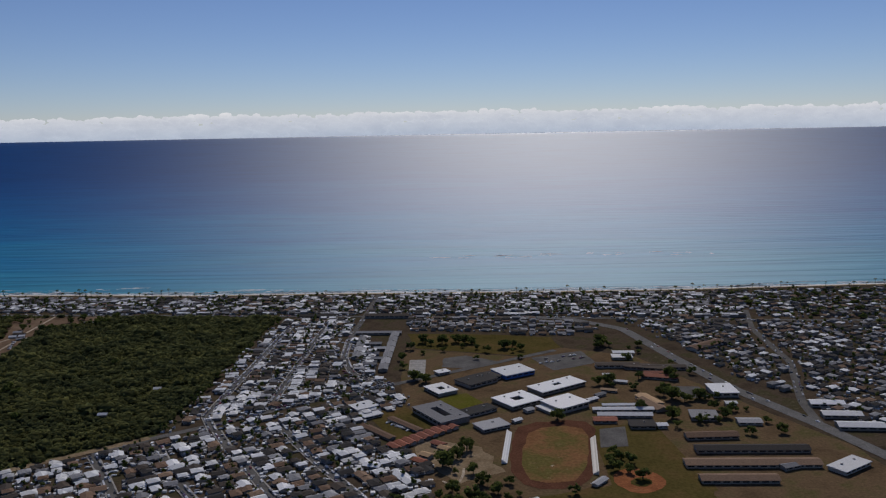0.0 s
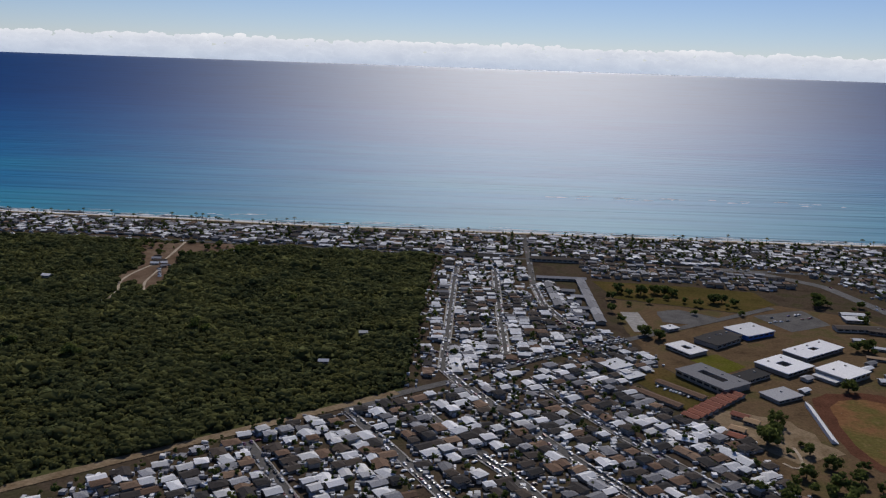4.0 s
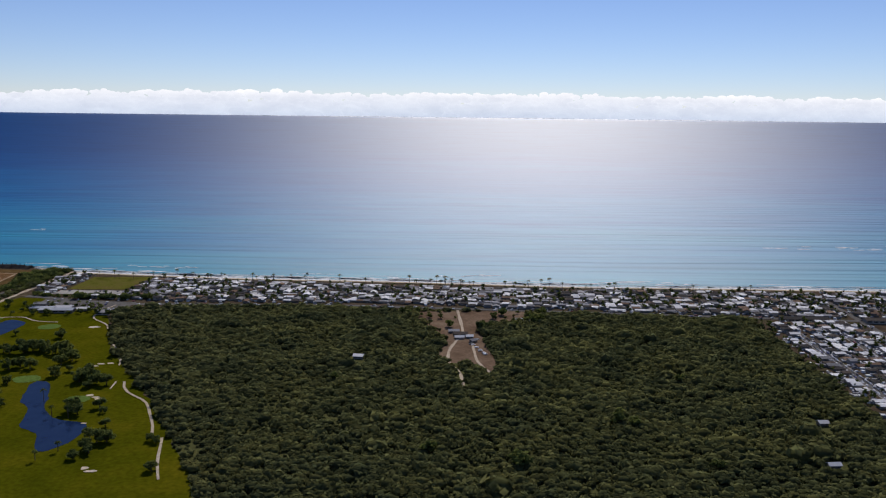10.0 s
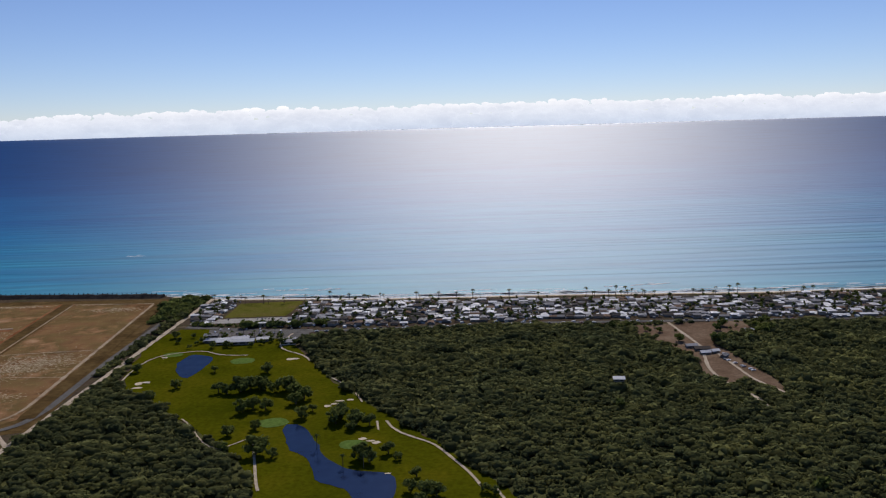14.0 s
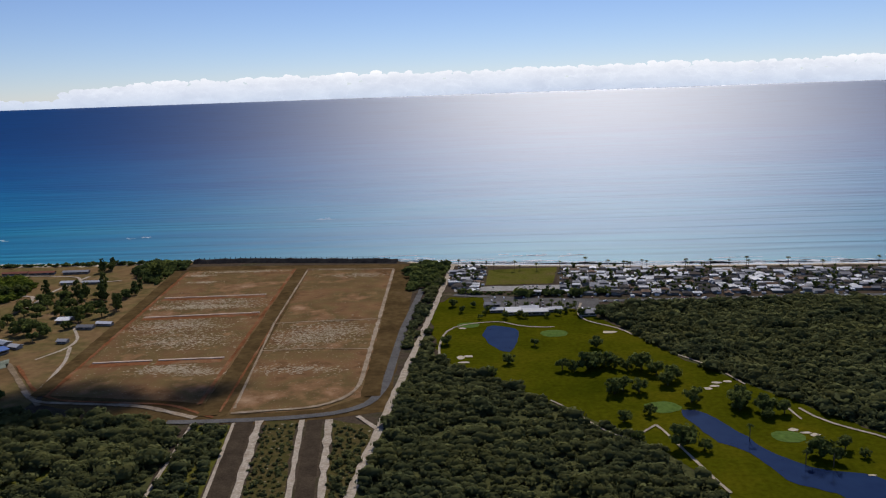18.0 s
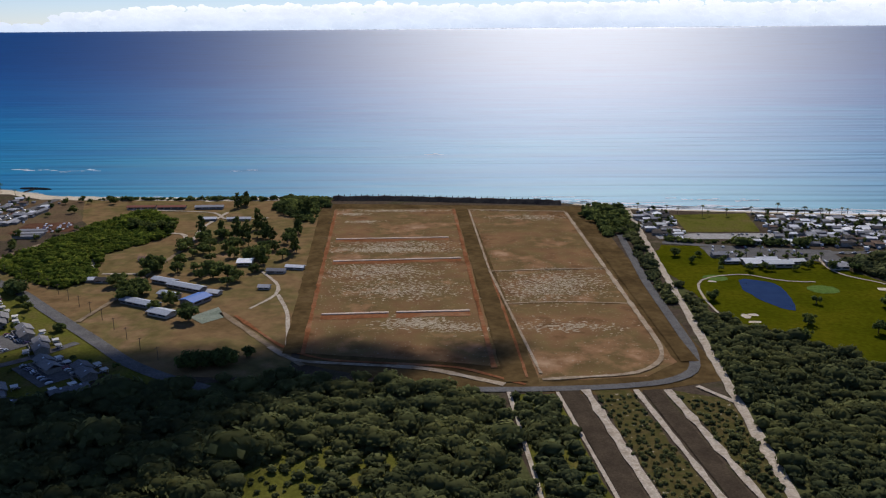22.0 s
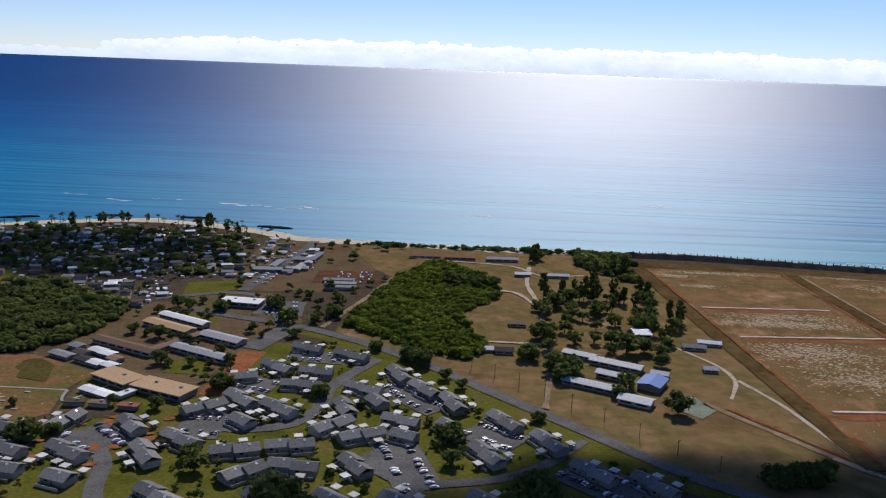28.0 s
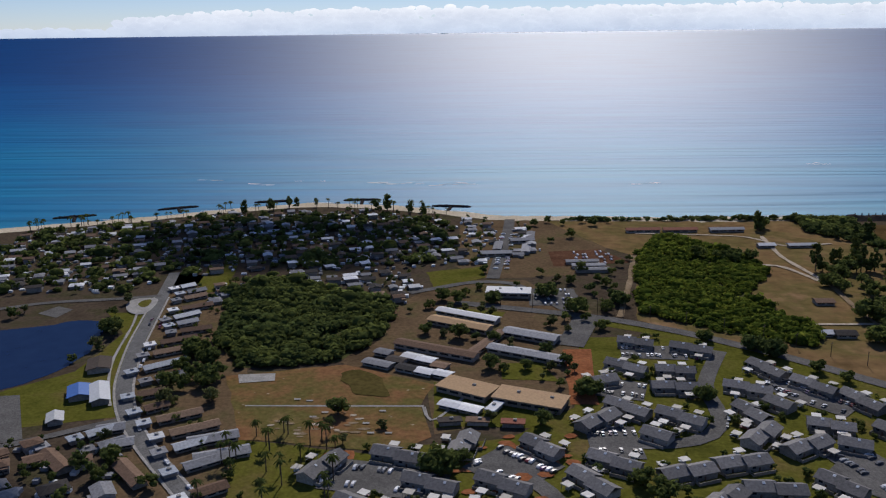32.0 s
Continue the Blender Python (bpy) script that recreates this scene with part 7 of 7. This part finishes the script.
carport = thing("carport", None, None, "flat pale-roofed carport on posts", "carport")
part("roof", Shape().box(-1.3, -1.2, 1.35, 1.3, 1.2, 1.5), "cream", carport)
for x in (-1.2, 1.1):
    for y in (-1.1, 1.0):
        part("post", Shape().box(x, y, 0, x + 0.1, y + 0.1, 1.35), "wall", carport)
carport["label"] = "flat cream-roofed carport on four posts"
CARPORT = [carport]


def car_proto(kind):
    long_ = 2.35 if kind else 2.6
    s = Shape()
    s.add([(x, y, z_) for x, w, z_ in ((-long_ / 2, 0.4, 0.22), (-long_ / 2 + 0.05, 0.45, 0.42), (long_ / 2 - 0.1, 0.45, 0.42), (long_ / 2, 0.4, 0.22)) for y in (-w, w)], ((0, 1, 3, 2), (2, 3, 5, 4), (4, 5, 7, 6), (6, 7, 1, 0), (0, 2, 4, 6), (7, 5, 3, 1)))
    s.box(-0.62, -0.36, 0.68, 0.3, 0.36, 0.72)
    root = thing("car", s, "carpaint", "small parked car with dark windows", "car")
    g = Shape()
    g.add([(-0.9, -0.42, 0.42), (0.6, -0.42, 0.42), (0.6, 0.42, 0.42), (-0.9, 0.42, 0.42), (-0.64, -0.36, 0.68), (0.3, -0.36, 0.68), (0.3, 0.36, 0.68), (-0.64, 0.36, 0.68)], ((0, 1, 5, 4), (1, 2, 6, 5), (2, 3, 7, 6), (3, 0, 4, 7), (4, 5, 6, 7)))
    part("window", g, "glass", root)
    for x in (-long_ * 0.31, long_ * 0.31):
        for y in (-0.44, 0.44):
            part("wheel", Shape().tube((x, y - 0.06, 0.17), (x, y + 0.06, 0.17), 0.17, 0.17, 8), "tyre", root)
    return root


CARS = [car_proto(0), car_proto(1)]
FAR_CARS, PLACED = Shape(), []


def join_car(x, y, z, a_):
    n = len(FAR_CARS.v)
    FAR_CARS.add([(u, v, w) for u, k, w in ((-1.25, 0.42, 0.1), (-1.25, 0.45, 0.42), (-0.75, 0.38, 0.7), (0.35, 0.38, 0.7), (0.7, 0.44, 0.42), (1.25, 0.42, 0.38), (1.25, 0.42, 0.1)) for v in (-k, k)],
                 [(2 * i, 2 * i + 2, 2 * i + 3, 2 * i + 1) for i in range(6)] + [(0, 2, 4, 6, 8, 10, 12), (13, 11, 9, 7, 5, 3, 1)])
    c_, s_ = math.cos(radians(a_)), math.sin(radians(a_))
    for i in range(n, len(FAR_CARS.v)):
        u, v, w = FAR_CARS.v[i]
        FAR_CARS.v[i] = (x + u * c_ - v * s_, y + u * s_ + v * c_, z + w)
rd = random.Random(31)
for x, y, a_, L in LIST_A + LIST_B + LIST_C:
    place([DUPLEX[L]], x, y, rd, 1.0, 0.06, "duplexes", a_ if -90 < a_ < 90 else a_ + 180)
    for side in rd.sample((-1, 1), 2):
        c_, s_ = math.cos(radians(a_)), math.sin(radians(a_))
        for u in (-3.2, 3.2):
            px, py = x + u * c_ - side * 5.6 * s_, y + u * s_ + side * 5.6 * c_
            if rd.random() < 0.9 and near_road(px, py, 9.0) and not near_road(px, py, -2.6):
                place(CARPORT, px, py, rd, 1.0, 0.24, "carports", a_)
                (join_car(px + rd.uniform(-0.6, 0.6), py + rd.uniform(-0.5, 0.5), 0.26, a_ + 90) if rd.random() < 0.6 else place(CARS, px + rd.uniform(-0.6, 0.6), py + rd.uniform(-0.5, 0.5), rd, 1.0, 0.26, "parked cars", a_ + 90))


for x, y, a_, L in LIST_A + LIST_B + LIST_C:
    for k in range(7):
        px, py = x + rd.uniform(-11, 11), y + rd.uniform(-9, 9)
        if not near_road(px, py, 0.6) and not any(math.hypot(px - q[0], py - q[1]) < 4.2 for q in LIST_A + LIST_B + LIST_C):
            join_broad(px, py, rd.choice((0.5, 0.7, 0.9, 1.3, 1.8)))
leafy("shrubs_and_trees", CAMPUS_TREES[0], CAMPUS_TREES[1], "leafdark", "dark shrubs and small trees between buildings", "trees", 12, 0.8, "stuff", 95)


def park(points, off, step, chance, turn, z=0.26, group="parked cars"):
    """Cars parked along a line, off metres to its side."""
    for (x0, y0), (x1, y1) in zip(points, points[1:]):
        n = int(math.dist((x0, y0), (x1, y1)) / step)
        a_ = math.atan2(y1 - y0, x1 - x0)
        for k in range(n):
            if rd.random() < chance:
                f_ = (k + rd.uniform(0.2, 0.8)) / n
                side_ = off + (rd.uniform(-0.5, 0.5) if turn else rd.uniform(-0.1, 0.1))
                px, py, t_ = x0 + (x1 - x0) * f_ - side_ * math.sin(a_), y0 + (y1 - y0) * f_ + side_ * math.cos(a_), math.degrees(a_) + turn + rd.uniform(-7, 7)
                if x0 > -700 or y0 > 700 or len(PLACED) > 100:
                    join_car(px, py, z, t_)
                else:
                    place(CARS, px, py, rd, 1.0, z, group, t_)
                    PLACED.append((px, py))


for pts, off in (([(-1002, 658), (-980, 656)], 2.8), ([(-1014, 628), (-1000, 624)], 3.0), ([(-1022, 591), (-1008, 591)], 4.2), ([(-959, 633), (-953, 622), (-942, 611)], 2.6), ([(-932, 599), (-917, 588)], 3.6), ([(-904, 575), (-886, 559)], 3.8), ([(-956, 588), (-945, 557)], 3.2), ([(-1091, 574), (-1060, 568)], 3.4), ([(-1050, 584), (-1036, 571)], 4.0), ([(-978, 543), (-955, 524)], 3.6), ([(-925, 528), (-911, 521)], 4.0)):
    for side in (-1, 1):
        park(pts, off * side * 1.2, 1.35, 0.62, 90)
park([(-976, 641), (-982, 626), (-981, 608), (-986, 594)], 1.8, 4, 0.4, 0)
park([(-1178, 700), (-1170, 658), (-1164, 624), (-1157, 606), (-1141, 584), (-1123, 562)], 2.2, 5, 0.4, 0)
park([(-1178, 700), (-1170, 658)], -2.2, 5, 0.3, 0)
for y in (728, 722, 716, 710):
    park([(-1028, y), (-1010, y)], 0, 1.6, 0.45, 90)
for y in (734, 728, 722, 716, 709):
    park([(-620, y), (-558, y - 4)], 0, 1.7, 0.22, 90)
park([(-1040, 760), (-1034, 830)], 2.6, 2.0, 0.5, 90)
park([(-1040, 760), (-1034, 830)], -2.6, 2.0, 0.4, 90)
park([(-636, 761), (-548, 760)], 0, 1.6, 0.28, 90)
for pts in (*TOWN, [(-122, 660), (-126, 600), (-134, 455)], [(-94, 660), (-97, 600), (-101, 478)], [(-120, 446), (-80, 477), (-32, 507)], [(-71, 617), (-70, 570), (-60, 530), (-34, 503)]):
    for off in (1.5, -1.5):
        park(pts, off, 3.2, 0.72, 0, 0.36, "cars parked in the streets")
    for off in (4.2, -4.2):
        park(pts, off, 5.2, 0.6, 90, 0.1, "cars parked in the streets")
for k in range(4):
    park([(-32 + 4 * k, 440 - 3 * k), (-18 + 4 * k, 426 - 3 * k)], 0, 1.8, 0.6, 90, 0.15, "cars parked on the lawn")
for k in range(5):
    park([(-1004, 770 + 5 * k), (-985, 772 + 5 * k)], 0, 1.8, 0.5, 90, 0.2, "cars in the soil yard")

for pts, off in (([(250, 655), (98, 674), (-134, 697), (-409, 723), (-565, 722)], 1.4), ([(136, 635), (155, 549), (171, 486), (195, 426)], 2.4), ([(233, 628), (226, 538), (201, 461)], 1.5), ([(-64, 720), (-71, 617), (-70, 570)], 1.3), ([(58, 548), (94, 562)], 3), ([(58, 548), (94, 562)], -4)):
    park(pts, off, 5.0, 0.4, 0)
    park(pts, -off, 5.0, 0.3, 0)
park([(-334, 640), (-322, 606)], 2.5, 2.4, 0.6, 80, 0.14)
park([(-330, 650), (-320, 640)], -3.0, 2.0, 0.6, 30, 0.14)
thing("distant_cars", FAR_CARS, "carpaint_far", "cars parked along the streets and lots far below", "cars", kind="stuff")

# utility poles along the range road
pole = thing("utility_pole", None, None, "thin wooden utility pole with a crossarm beside the road", "pole")
part("pole", Shape().tube((0, 0, -0.1), (0, 0, 5.2), 0.13, 0.09), "bark", pole)
part("crossarm", Shape().box(-0.9, -0.06, 4.6, 0.9, 0.06, 4.74), "bark", pole)
POLES = [pole]
line_ = [(-1044, 706), (-1006, 699), (-987, 691), (-951, 669), (-900, 618), (-872, 585), (-852, 566)]
for (x0, y0), (x1, y1) in zip(line_, line_[1:]):
    n = max(1, round(math.dist((x0, y0), (x1, y1)) / 13))
    for k in range(n):
        place(POLES, x0 + (x1 - x0) * k / n + 2.2, y0 + (y1 - y0) * k / n + 1.6, rd, 1.0, 0.05, "poles along the range road", math.degrees(math.atan2(y1 - y0, x1 - x0)) + 90)

# models that found no place of their own are dropped
for group_ in (TREES, PINES, PALMS, CARPORT, CARS, list(DUPLEX.values()), *NEAR.values()):
    for ob in group_:
        if ob.name not in used:
            for o in (*ob.children_recursive, ob):
                bpy.data.objects.remove(o)

# ---- unseen clouds above the view, placed to cast still shadows on the plain ----
rq = random.Random(17)
for x, y, a_, b_ in ((-904, 506, 96, 60), (-786, 589, 60, 8), (-860, 562, 64, 24), (-1150, 815, 85, 50), (-1215, 530, 60, 55)):
    reach_ = 520 / toward.z
    cx, cy = x + toward.x * reach_, y + toward.y * reach_
    cc, cr = [], []
    for k in range(70 if b_ > 20 else 34):
        t_, r_ = rq.uniform(0, 6.283), math.sqrt(rq.random())
        cc.append((cx + a_ * r_ * math.cos(t_), cy + b_ * r_ * math.sin(t_), 520 + rq.uniform(0, 30) * (1.2 - r_)))
        cr.append(rq.uniform(10, 19) * (1.25 - 0.6 * r_) * (1 if b_ > 20 else 0.7))
    cluster("cloud", cc, cr, "cloud", "white cumulus cloud drifting over the plain", "cloud", 1, (1.2, 1.1, 0.6), 0.15, "structure", 19)
